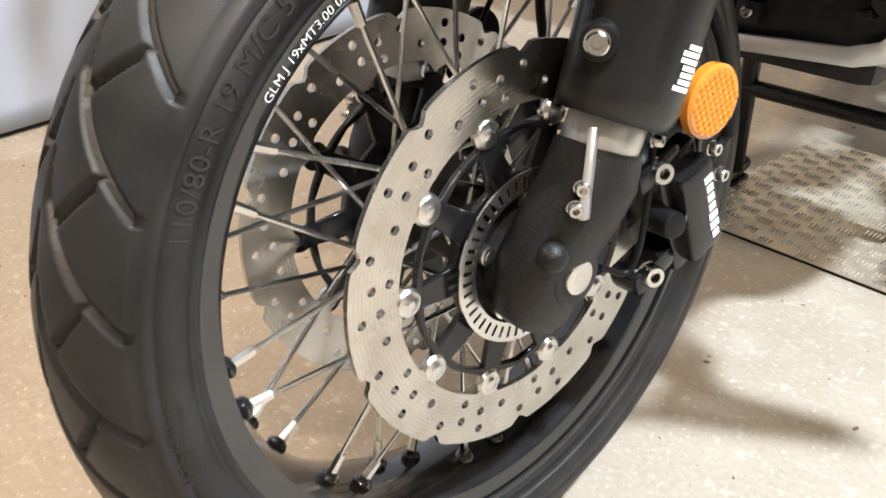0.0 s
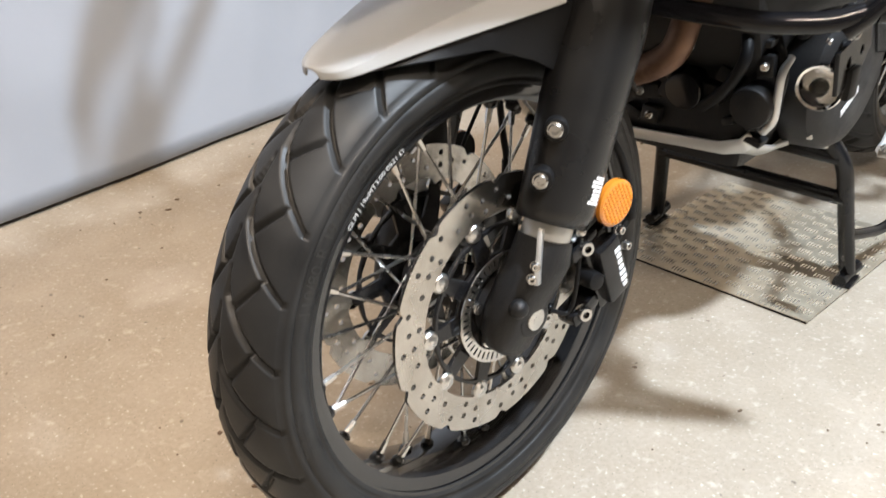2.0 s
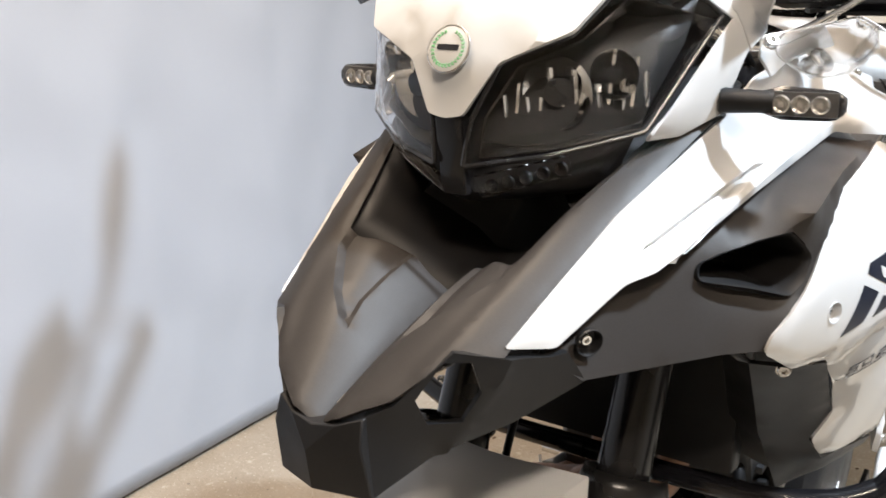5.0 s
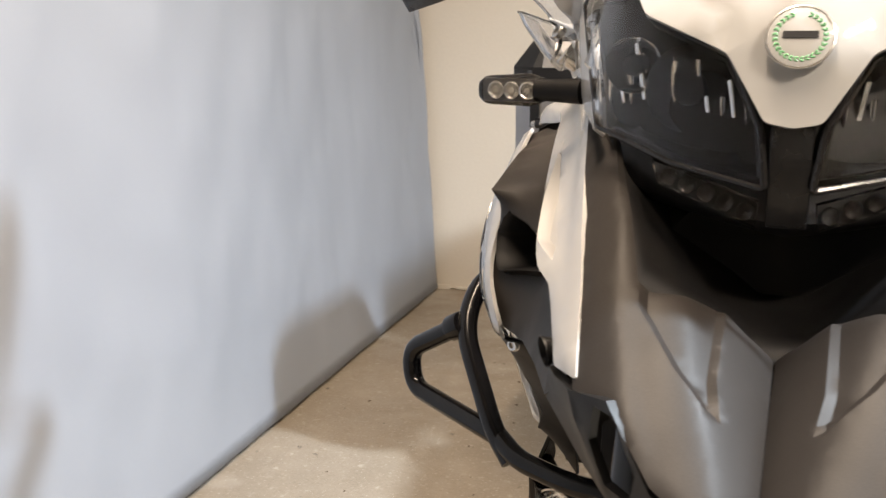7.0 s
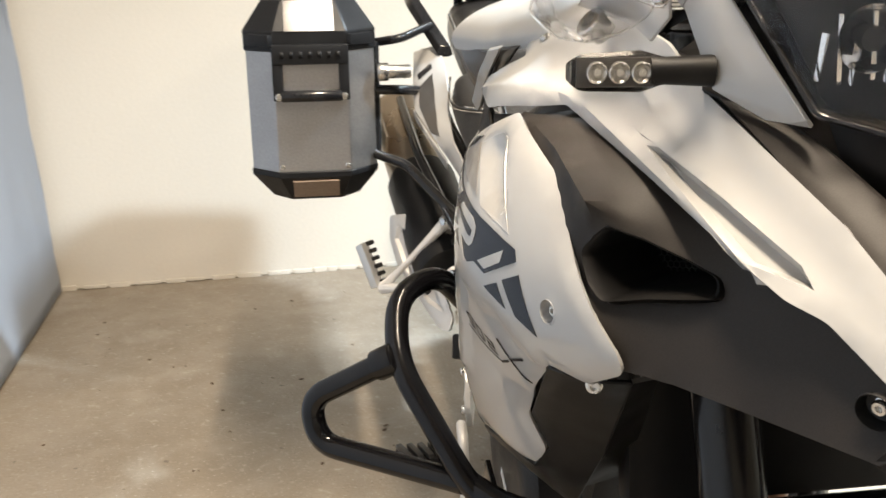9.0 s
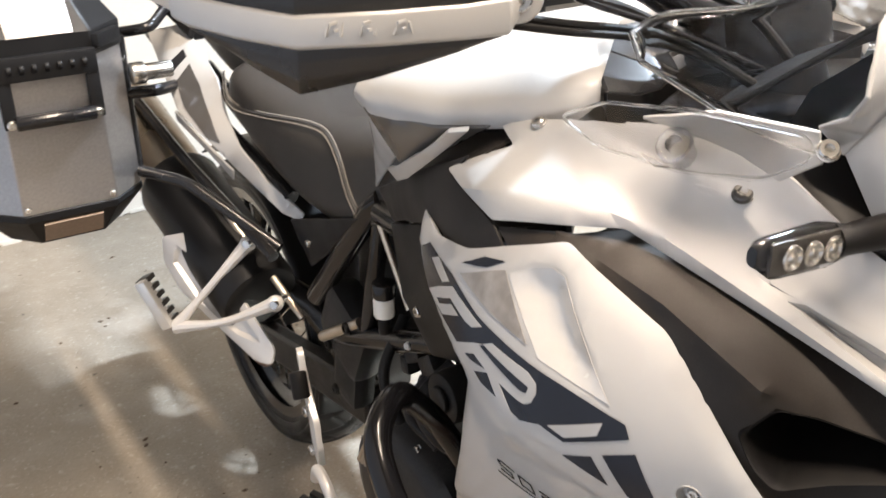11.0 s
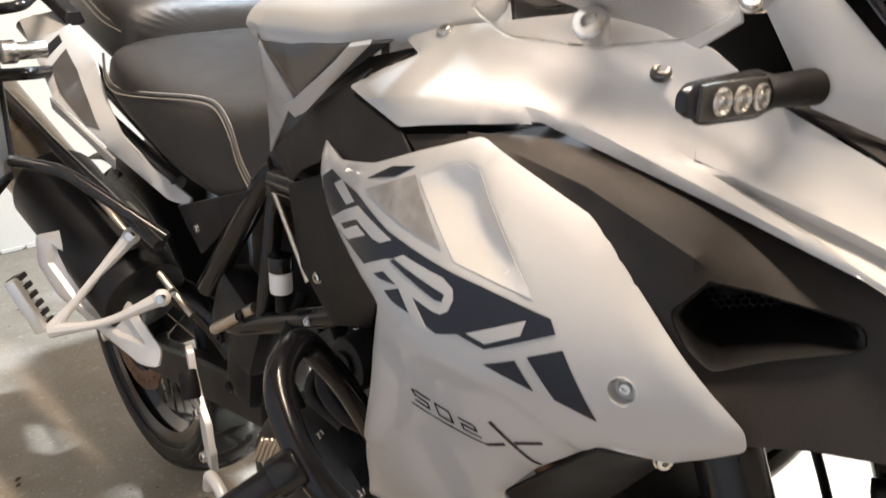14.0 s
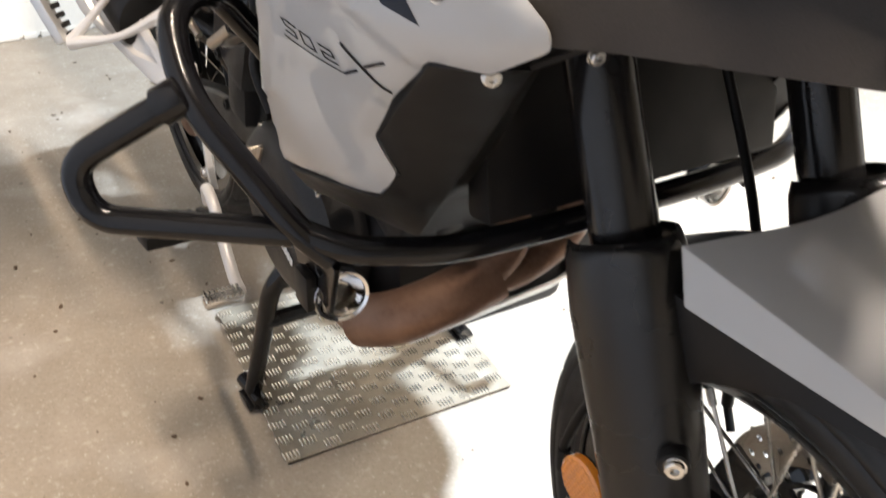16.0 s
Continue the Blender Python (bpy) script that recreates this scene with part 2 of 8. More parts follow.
def fill(poly, holes=(), grid=0.0, lines=()):
    """Triangles inside a 2D outline with holes. Returns points and triangles; lines are kept as edges."""
    from mathutils.geometry import delaunay_2d_cdt
    pts, edges = [], []
    for loop in (poly, *holes):
        k = len(pts)
        pts += [Vector(p[:2]) for p in loop]
        edges += [(k + i, k + (i + 1) % len(loop)) for i in range(len(loop))]
    for line in lines:
        k = len(pts)
        pts += [Vector(p[:2]) for p in line]
        edges += [(k + i, k + i + 1) for i in range(len(line) - 1)]
    if grid:
        xs, ys = [p[0] for p in poly], [p[1] for p in poly]
        edge = [Vector(p[:2]) for p in pts]
        row, y = 0, min(ys)
        while y < max(ys):
            x = min(xs) + (grid / 2 if row % 2 else 0)
            while x < max(xs):
                q = Vector((x, y))
                if inside(q, [tuple(p[:2]) for p in poly]) and not any(inside(q, [tuple(p[:2]) for p in h]) for h in holes) and min((q - e).length for e in edge) > grid * 0.55:
                    pts.append(q)
                x += grid
            y, row = y + grid * 0.866, row + 1
    vs, _, fs, *_ = delaunay_2d_cdt(pts, edges, [], 1, 1e-6)
    outline = [tuple(p[:2]) for p in poly]
    gone = [[tuple(p[:2]) for p in h] for h in holes]
    keep = []
    for f in fs:
        c = sum((vs[i] for i in f), Vector((0, 0))) / len(f)
        if inside(c, outline) and not any(inside(c, h) for h in gone):
            keep.append(f)
    return vs, keep


def plate(bm, poly, thick, m=Matrix.Identity(4), holes=()):
    """A flat plate in the local xy plane, from z = 0 to thick, with real holes."""
    vs, fs = fill(poly, holes)
    top = [bm.verts.new(m @ Vector((v.x, v.y, thick))) for v in vs]
    low = [bm.verts.new(m @ Vector((v.x, v.y, 0))) for v in vs]
    count = {}
    for f in fs:
        if len(set(f)) < 3:
            continue
        bm.faces.new([top[i] for i in f])
        bm.faces.new([low[i] for i in reversed(f)])
        for a, b in zip(f, list(f[1:]) + [f[0]]):
            count[(a, b)] = 1
    for a, b in count:
        if (b, a) not in count:
            bm.faces.new((top[b], top[a], low[a], low[b]))
    return bm


def ring(r, n=24, centre=(0, 0), turn=0.0):
    return [(centre[0] + r * math.cos(turn + 2 * math.pi * k / n), centre[1] + r * math.sin(turn + 2 * math.pi * k / n)) for k in range(n)]


class Panel:
    """A bent sheet spanned by an outline in space.

    ridges: crease lines in space; poly: degree of a smooth surface laid through outline and ridges (0: a tight skin; keep: share of what it misses at the rim that is put back);
    folds: (line, slope, softness, low), the side of the point low falls away; sinks: (outline, depth, width) of
    pressed recesses; roll: (depth, width) of the rounded rim; holes: outlines of openings."""

    def __init__(self, outline, thick=0.003, dome=0.0, grid=0.014, ridges=(), corner=0.0, face=None, ready=None, poly=0, keep=1.0, folds=(), sinks=(), roll=None, holes=()):
        if ready:
            self.n, self.thick, self.verts, self.faces = ready
            self.tree = None
            return
        pts = [Vector(p) for p in outline]
        if corner:
            n = len(pts)
            out = []
            for i in range(n):
                out += rounded([pts[i - 1], pts[i], pts[(i + 1) % n]], corner, 3)[1:-1]
            pts = out
        c = sum(pts, Vector()) / len(pts)
        normal = Vector()
        for a, b in zip(pts, pts[1:] + pts[:1]):
            normal += (a - c).cross(b - c)
        normal.normalize()
        if face is not None and normal.dot(Vector(face)) < 0:
            normal = -normal
            pts.reverse()
        u = Vector((0, 1, 0)) - normal * normal.y
        if u.length < 0.3:
            u = Vector((1, 0, 0)) - normal * normal.x
        u.normalize()
        self.c, self.u, self.v, self.n, self.thick = c, u, normal.cross(u), normal, thick

        def finer(line, closed):
            line = [Vector(p) for p in line]
            more = []
            for a, b in zip(line, line[1:] + line[:1] if closed else line[1:]):
                k = max(1, int((b - a).length / (grid * 1.3)))
                more += [a.lerp(b, i / k) for i in range(k)]
            return more if closed else more + [line[-1]]

        fixed = finer(pts, True)
        lines = [finer(line, False) for line in ridges]
        pressed_rims = []
        for line, depth, width in sinks:
            loop = [Vector(self.flat(p)) for p in finer(line, True)]
            turn = sum(a.x * b.y - a.y * b.x for a, b in zip(loop, loop[1:] + loop[:1]))
            inner = []
            for a, b, c_ in zip(loop[-1:] + loop[:-1], loop, loop[1:] + loop[:1]):
                d = (c_ - a).normalized()
                q = b + Vector((-d.y, d.x)) * (width if turn > 0 else -width)
                if inside(q, [tuple(p) for p in loop]) and min((q - e).length for e in loop) > width * 0.8:
                    inner.append(tuple(q))
            if len(inner) > 2:
                pressed_rims.append(inner + inner[:1])
        creases = pressed_rims + [[self.flat(p) for p in finer(line, False)] for line, *_ in folds] + [[self.flat(p) for p in finer(line, True)] for line, *_ in sinks]
        cut = [[self.flat(p) for p in finer(line, True)] for line in holes]
        flat = [self.flat(p) for p in fixed]
        vs, fs = fill(flat, grid=grid, holes=cut, lines=[[self.flat(p) for p in line] for line in lines] + creases)
        known = [(f, (p - c).dot(normal)) for f, p in zip(flat, fixed)] + [(self.flat(p), (p - c).dot(normal)) for line in lines for p in line]
        q = np.array([[v[0], v[1]] for v in vs])
        shape = lambda x: self.pressed(x, folds, sinks)
        known = [(f, k - g) for (f, k), g in zip(known, shape(np.array([k[0] for k in known])))]
        if poly:
            powers = [(i, j) for i in range(poly + 1) for j in range(poly + 1 - i)]
            scale = np.abs(np.array([k[0] for k in known])).max(0)
            base = lambda x: np.stack([(x[:, 0] / scale[0]) ** i * (x[:, 1] / scale[1]) ** j for i, j in powers], 1)
            kx, kh = np.array([k[0] for k in known]), np.array([k[1] for k in known])
            full = base(kx)
            w = np.linalg.solve(full.T @ full + 1e-3 * np.eye(len(powers)), full.T @ kh)
            n = len(flat)
            rest = (kh - full @ w)[:n]
            gap = np.hypot(*(kx[:n, None] - kx[None, :n]).transpose(2, 0, 1))
            blur = np.exp(-(gap / 0.036) ** 2)
            rest = blur @ rest / blur.sum(1)
            h = base(q) @ w + self.skin(vs, fs, list(zip(flat, rest * keep)), 0)
        else:
            h = self.skin(vs, fs, known, dome)
        h = h + shape(q)
        if roll:
            d = self.beside(q, flat + flat[:1], False)
            h -= roll[0] * np.clip(1 - d / roll[1], 0, 1) ** 2
        self.verts, self.faces = [self.space(v, h[i]) for i, v in enumerate(vs)], [tuple(f) for f in fs if len(set(f)) > 2]
        self.tree = None

    def pressed(self, q, folds, sinks):
        """Heights of folds and pressed recesses at flat points."""
        h = np.zeros(len(q))
        for line, slope, soft, low in folds:
            line = [self.flat(p) for p in line]
            way = 1 if self.beside(np.array([self.flat(low)]), line, True)[0] > 0 else -1
            h -= slope * soft * np.log1p(np.exp(np.clip(way * self.beside(q, line, True) / soft, -30, 30)))
        for line, depth, width in sinks:
            loop = [self.flat(p) for p in line]
            within = np.array([inside(p, loop) for p in q])
            t = np.clip(self.beside(q, loop + loop[:1], False) / width, 0, 1)
            h -= depth * np.where(within, t * t * (3 - 2 * t), 0)
        return h

    def beside(self, q, line, signed):
        """Distance of flat points from a line; to its right positive if signed."""
        best = np.full(len(q), 1e9)
        for a, b in zip(line, line[1:]):
            a, b = np.array(a), np.array(b)
            e = b - a
            t = np.clip(((q - a) @ e) / max(e @ e, 1e-12), 0, 1)
            off = q - a - t[:, None] * e
            d = np.hypot(off[:, 0], off[:, 1])
            side = np.where((q - a)[:, 0] * e[1] - (q - a)[:, 1] * e[0] > 0, 1.0, -1.0) if signed else 1.0
            best = np.where(d < np.abs(best) - 1e-9, d * side, best)
        return best

    def skin(self, vs, fs, known, dome):
        """A tight skin between the known heights, with a swelling."""
        h, free = np.zeros(len(vs)), np.ones(len(vs), bool)
        kx = np.array([k[0] for k in known])
        for i, v in enumerate(vs):
            d = np.abs(kx - np.array(v)).sum(1)
            j = int(d.argmin())
            if d[j] < 1e-5:
                h[i], free[i] = known[j][1], False
        near = [set() for _ in vs]
        for f in fs:
            for a in f:
                near[a] |= set(f) - {a}
        idx = [i for i in range(len(vs)) if free[i] and near[i]]
        if idx:
            pos = {i: k for k, i in enumerate(idx)}
            a, rhs, src = np.zeros((len(idx), len(idx))), np.zeros(len(idx)), np.zeros(len(idx))
            for i in idx:
                k = pos[i]
                a[k, k] = len(near[i])
                src[k] = 1
                for j in near[i]:
                    if j in pos:
                        a[k, pos[j]] -= 1
                    else:
                        rhs[k] += h[j]
            sol, swell = np.linalg.solve(a, rhs), np.linalg.solve(a, src)
            h[idx] = sol + dome * np.sqrt(np.maximum(swell, 0) / max(swell.max(), 1e-9))
        return h

    def flat(self, p):
        d = Vector(p) - self.c
        return (d.dot(self.u), d.dot(self.v))

    def space(self, q, h):
        return self.c + self.u * q[0] + self.v * q[1] + self.n * h

    def bmesh(self, lift=0.0):
        bm = bmesh.new()
        normals = [Vector() for _ in self.verts]
        for f in self.faces:
            a, b, c = (self.verts[i] for i in f[:3])
            nn = (b - a).cross(c - a)
            for i in f:
                normals[i] += nn
        normals = [n.normalized() if n.length else self.n for n in normals]
        if self.faces and sum(n.dot(self.n) for n in normals) < 0:
            normals = [-n for n in normals]
        top = [bm.verts.new(v + n * lift) for v, n in zip(self.verts, normals)]
        low = [bm.verts.new(v + n * (lift - self.thick)) for v, n in zip(self.verts, normals)]
        count = set()
        for f in self.faces:
            a, b, c = (self.verts[i] for i in f[:3])
            if (b - a).cross(c - a).dot(self.n) < 0:
                f = f[::-1]
            bm.faces.new([top[i] for i in f])
            bm.faces.new([low[i] for i in reversed(f)])
            count |= set(zip(f, f[1:] + f[:1]))
        for a, b in count:
            if (b, a) not in count:
                bm.faces.new((top[b], top[a], low[a], low[b]))
        for v in [v for v in bm.verts if not v.link_faces]:
            bm.verts.remove(v)
        return bm

    def drop(self, p):
        """The place of the outer face over or under p."""
        if self.tree is None:
            from mathutils.bvhtree import BVHTree
            self.tree = BVHTree.FromPolygons(self.verts, self.faces)
        hit = self.tree.ray_cast(Vector(p) + self.n * 0.3, -self.n)
        return hit[0] if hit[0] else Vector(p)

    def place(self, x, y, z):
        """The place of the outer face at (y, z), seen along x."""
        if self.tree is None:
            self.drop((x, y, z))
        hit = self.tree.ray_cast(Vector((x + math.copysign(0.4, x), y, z)), Vector((-x, 0, 0)).normalized())
        return hit[0] if hit[0] else self.tree.find_nearest(Vector((x, y, z)))[0]

    def decal(self, outline, lift=0.0008, thick=0.0004, grid=0.012, holes=()):
        """A thin film on the outer face inside an outline."""
        flat = []
        pts = [self.flat(p) for p in outline]
        for a, b in zip(pts, pts[1:] + pts[:1]):
            k = max(1, int(math.dist(a, b) / grid))
            flat += [(a[0] + (b[0] - a[0]) * i / k, a[1] + (b[1] - a[1]) * i / k) for i in range(k)]
        vs, fs = fill(flat, grid=grid, holes=[[self.flat(p) for p in h] for h in holes])
        spots = [self.drop(self.space(v, 0)) for v in vs]
        return Panel((), ready=(self.n, thick, spots, [tuple(f) for f in fs if len(set(f)) > 2])).bmesh(lift)


def sided(pts, s):
    return [(x * s, y, z) for x, y, z in pts]


def text_points(words, size):
    """Outlines of words in the built-in font as flat triangles."""
    data = bpy.data.curves.new("words", "FONT")
    data.body, data.size, data.align_x, data.align_y = words, size, "CENTER", "CENTER"
    data.resolution_u = 3
    ob = bpy.data.objects.new("words", data)
    me = ob.to_mesh()
    out = [v.co.copy() for v in me.vertices], [tuple(p.vertices) for p in me.polygons]
    ob.to_mesh_clear()
    bpy.data.objects.remove(ob)
    bpy.data.curves.remove(data)
    return out


def lettering(words, size, place, thick=0.0008):
    """Raised words, each flat point (x, y) sent into space by place(x, y, height)."""
    vs, fs = text_points(words, size)
    bm = bmesh.new()
    top = [bm.verts.new(place(v.x, v.y, thick)) for v in vs]
    for f in fs:
        try:
            bm.faces.new([top[i] for i in f])
        except ValueError:
            pass
    return bm

# ---------------------------------------------------------------- the garage


def floor_material():
    m = material("dusty_concrete", (0.365, 0.318, 0.258), 0.55, stain=0.7, stain_size=1.6, second=(0.235, 0.196, 0.147), grain=0.45, grain_size=130, bump=0.35, bump_size=160, rough_var=0.14)
    tree = m.node_tree
    n, link = tree.nodes, tree.links.new
    b = n["Principled BSDF"]
    old = b.inputs["Base Color"].links[0].from_socket
    where = n.new("ShaderNodeTexCoord")
    for size, low, high, colour, amount in ((300, 0.64, 0.70, (0.12, 0.10, 0.075), 0.85), (140, 0.62, 0.70, (0.70, 0.66, 0.60), 0.45), (3.1, 0.58, 0.72, (0.62, 0.585, 0.54), 0.35), (9, 0.50, 0.72, (0.40, 0.35, 0.29), 0.35), (45, 0.60, 0.75, (0.56, 0.51, 0.45), 0.5), (34, 0.70, 0.74, (0.09, 0.075, 0.06), 0.75)):
        tex = n.new("ShaderNodeTexNoise")
        tex.inputs["Scale"].default_value, tex.inputs["Detail"].default_value = size, 4
        link(where.outputs["Object"], tex.inputs["Vector"])
        r = n.new("ShaderNodeMapRange")
        r.inputs[1].default_value, r.inputs[2].default_value, r.inputs[4].default_value = low, high, amount
        link(tex.outputs[0], r.inputs[0])
        mix = n.new("ShaderNodeMix")
        mix.data_type = "RGBA"
        link(r.outputs[0], mix.inputs[0])
        link(old, mix.inputs[6])
        mix.inputs[7].default_value = (*colour, 1)
        old = mix.outputs[2]
    link(old, b.inputs["Base Color"])
    return m


CONCRETE = floor_material()
WALL = material("cream_wall", (0.78, 0.735, 0.655), 0.85, stain=0.35, stain_size=1.2, second=(0.65, 0.61, 0.54), grain=0.2, grain_size=90, bump=0.3, bump_size=70)
CLOTH = material("pale_blue_sheet", (0.365, 0.405, 0.476), 0.9, stain=0.2, stain_size=2.0, second=(0.325, 0.362, 0.43), grain=0.12, grain_size=500, bump=0.25, bump_size=1400)
CEIL = material("ceiling_paint", (0.72, 0.69, 0.63), 0.9, stain=0.2, stain_size=2)
WOOD = material("bare_timber", (0.42, 0.29, 0.17), 0.6, stain=0.5, stain_size=7, grain=0.3, grain_size=60)

X0, X1, Y0, Y1, TOP = -1.75, 3.4, -3.2, 3.25, 3.0
BACK = pose(0, 2.938, 0, 0, 0, 4.3)  # the back wall stands a little askew


def slab(name, lo, hi, mat, label, category):
    bm = bmesh.new()
    size = [b - a for a, b in zip(lo, hi)]
    box(bm, size, Matrix.Translation([(a + b) / 2 for a, b in zip(lo, hi)]))
    return tagged(part(name, bm, mat), label, category, kind="structure")


slab("floor", (X0 - 0.2, Y0 - 0.2, -0.15), (X1 + 0.2, Y1 + 0.2, 0), CONCRETE, "dusty tan concrete garage floor with stains and grit", "floor")
slab("ceiling", (X0 - 0.2, Y0 - 0.2, TOP), (X1 + 0.2, Y1 + 0.2, TOP + 0.12), CEIL, "plain pale garage ceiling", "ceiling")
slab("wall_north", (X0 - 0.2, 0, 0.004), (X1 + 0.4, 0.2, TOP), WALL, "cream plastered back wall with rough lower edge", "wall").matrix_world = BACK
slab("wall_south", (X0 - 0.2, Y0 - 0.2, 0), (X1 + 0.2, Y0, TOP), WALL, "cream plastered wall", "wall")
slab("wall_west", (X0 - 0.2, Y0, 0), (X0, Y1, TOP), WALL, "cream plastered wall behind the hanging sheet", "wall")
slab("wall_east", (X1, Y0, 0), (X1 + 0.2, Y1, TOP), WALL, "cream plastered wall", "wall")


def ragged_foot():
    """The broken lower lip of the plaster along the back wall."""
    rng = random.Random(4)
    bm = bmesh.new()
    x = X0
    while x < X1:
        w = rng.uniform(0.03, 0.09)
        box(bm, (w, 0.008, rng.uniform(0.010, 0.022)), BACK @ Matrix.Translation((x + w / 2, -0.003, 0.008)), 0.002)
        x += w + rng.uniform(0.004, 0.03)
    tagged(part("trim", bm, WALL), "crumbly plaster lip along the foot of the back wall", "trim", kind="structure")


ragged_foot()


def hanging_sheet():
    """Pale cloth hung along one side, with soft vertical folds and a hem just off the floor."""
    bm = bmesh.new()
    ny, nz = 260, 50
    rows = []
    for i in range(ny + 1):
        y = -2.6 + (2.80 + 2.6) * i / ny
        base = -1.258 - 0.0434 * y
        col = []
        for k in range(nz + 1):
            z = 0.012 + 2.36 * k / nz
            hang = min(1.0, z / 1.2)
            f = 0.010 * math.sin(y * 6.3 + 0.9 * math.sin(y * 2.3 + z)) * (0.35 + 0.65 * hang) + 0.0045 * math.sin(y * 19 + 1.9 * math.sin(y * 3.1) + z * 0.8) * (0.5 + 0.5 * math.sin(y * 1.3 + 1))
            f += 0.0075 * math.sin((y - 0.42 * z) * 24 + 3.0 * noise.noise(Vector((y * 1.1, z * 0.9, 9)))) * max(0.0, noise.noise(Vector((y * 0.9, z * 0.8, 21))) + 0.25) * hang
            f += 0.026 * noise.noise(Vector((y * 1.3, z * 0.6, 3))) + 0.008 * noise.noise(Vector((y * 6 + z * 3, z * 4 - y * 2, 7))) + 0.003 * noise.noise(Vector((y * 16, z * 9, 5)))
            turn = min(1.0, max(0.0, (y - 0.9) / 1.1))
            lean = -0.07 * z / 2.4 * (0.3 + 0.7 * turn * turn * (3 - 2 * turn))
            col.append(bm.verts.new((base + f * (0.25 + 0.75 * min(1, z / 0.25)) + lean, y + 0.012 * noise.noise(Vector((y * 4, z * 3, 1))) - (0.06 * z if i == ny else 0), z)))
        rows.append(col)
    for a, b in zip(rows, rows[1:]):
        for k in range(nz):
            bm.faces.new((a[k], b[k], b[k + 1], a[k + 1]))
    ob = tagged(part("hanging_sheet", bm, CLOTH, smooth=80), "pale blue-grey cloth sheet hung as a curtain beside the motorcycle", "curtain")
    mod = ob.modifiers.new("cloth", "SOLIDIFY")
    mod.thickness = 0.0012
    return ob


hanging_sheet()


def wood_batten():
    bm = bmesh.new()
    box(bm, (0.04, 5.4, 0.03), Matrix.Translation((-1.395, 0.1, 2.385)), 0.003)
    tagged(part("batten", bm, WOOD), "timber batten that carries the hanging sheet", "batten")


wood_batten()


def checker_plate():
    """A loose sheet of five-bar tread plate under the stand, on a dark rubber backing."""
    a, b, c = Vector((0.198, 0.690, 0)), Vector((-0.206, 0.702, 0)), Vector((-0.168, 1.136, 0))
    ux, uy = (a - b).normalized(), (c - b).normalized()
    lx, ly = (a - b).length, (c - b).length
    base = Matrix((( *Vector((ux.x, uy.x, 0)), b.x), (*Vector((ux.y, uy.y, 0)), b.y), (0, 0, 1, 0), (0, 0, 0, 1)))
    th = thing("checker_plate", "shiny five-bar tread plate lying on the concrete under the stand", "metal plate")
    bm = bmesh.new()
    box(bm, (lx - 0.004, ly - 0.004, 0.005), base @ Matrix.Translation((lx / 2, ly / 2, 0.0025)))
    part("rubber_backing", bm, DEEP_BLACK, th, "black rubber backing")
    bm = bmesh.new()
    box(bm, (lx, ly, 0.002), base @ Matrix.Translation((lx / 2, ly / 2, 0.0062)))
    part("sheet", bm, PLATE, th)
    bm = bmesh.new()
    step, row = 0.034, 0
    y = 0.012
    while y < ly - 0.008:
        x, col = 0.010, 0
        while x < lx - 0.006:
            if (row + col) % 2 == 0:
                for k in range(5):
                    o = (k - 2) * 0.0058
                    m = base @ Matrix.Translation((x + o, y, 0.0072)) @ pose(0, 0, 0, 0, 0, 4)
                    made = bmesh.ops.create_uvsphere(bm, u_segments=6, v_segments=4, radius=1)
                    bmesh.ops.transform(bm, matrix=m @ Matrix.Diagonal((0.0020, 0.0125, 0.0028, 1)), verts=made["verts"])
            x += step
            col += 1
        y += 0.0185
        row += 1
    tagged(part("tread", bm, TREAD_TOP, th), kind="stuff")


PLATE = material("tread_plate_metal", (0.70, 0.63, 0.51), 0.34, metal=0.7, stain=0.6, stain_size=9, second=(0.38, 0.31, 0.21), grain=0.25, grain_size=120, rough_var=0.12)
TREAD_TOP = material("worn_tread_metal", (0.92, 0.89, 0.83), 0.17, metal=0.9, grain=0.2, grain_size=200, rough_var=0.08)
checker_plate()


def floor_grit():
    """Crumbs and leaf bits scattered over the concrete."""
    rng = random.Random(12)
    bm = bmesh.new()
    for k in range(420):
        x, y = rng.uniform(-1.2, 1.3), rng.uniform(-0.9, 2.7)
        r = rng.choice((0.0012, 0.0016, 0.002, 0.003, 0.0045))
        if -0.24 < x < 0.22 and 0.66 < y < 1.16:
            continue
        m = Matrix.Translation((x, y, r * 0.3)) @ pose(0, 0, 0, 0, 0, rng.uniform(0, 360)) @ Matrix.Diagonal((r * rng.uniform(1, 2.2), r, r * 0.35, 1))
        made = bmesh.ops.create_icosphere(bm, subdivisions=1, radius=1)
        bmesh.ops.transform(bm, matrix=m, verts=made["verts"])
    tagged(part("floor_grit", bm, GRIT), "brown leaf crumbs and grit scattered on the concrete", "grit", kind="stuff")


GRIT = material("grit", (0.10, 0.065, 0.04), 0.8)
floor_grit()

# ---------------------------------------------------------------- tool corner on the far side
def bench():
    """A low timber shelf against the far wall."""
    b = thing("shelf", "low dark timber shelf behind the motorcycle", "shelf")
    bm = bmesh.new()
    box(bm, (0.45, 1.5, 0.03), Matrix.Translation((2.42, 1.85, 0.585)), 0.003)
    part("board", bm, DARK_BOARD, b)
    for y in (1.15, 2.55):
        for x in (2.24, 2.60):
            bm = bmesh.new()
            box(bm, (0.05, 0.05, 0.57), Matrix.Translation((x, y, 0.285)), 0.003)
            part("leg", bm, DARK_BOARD, b)


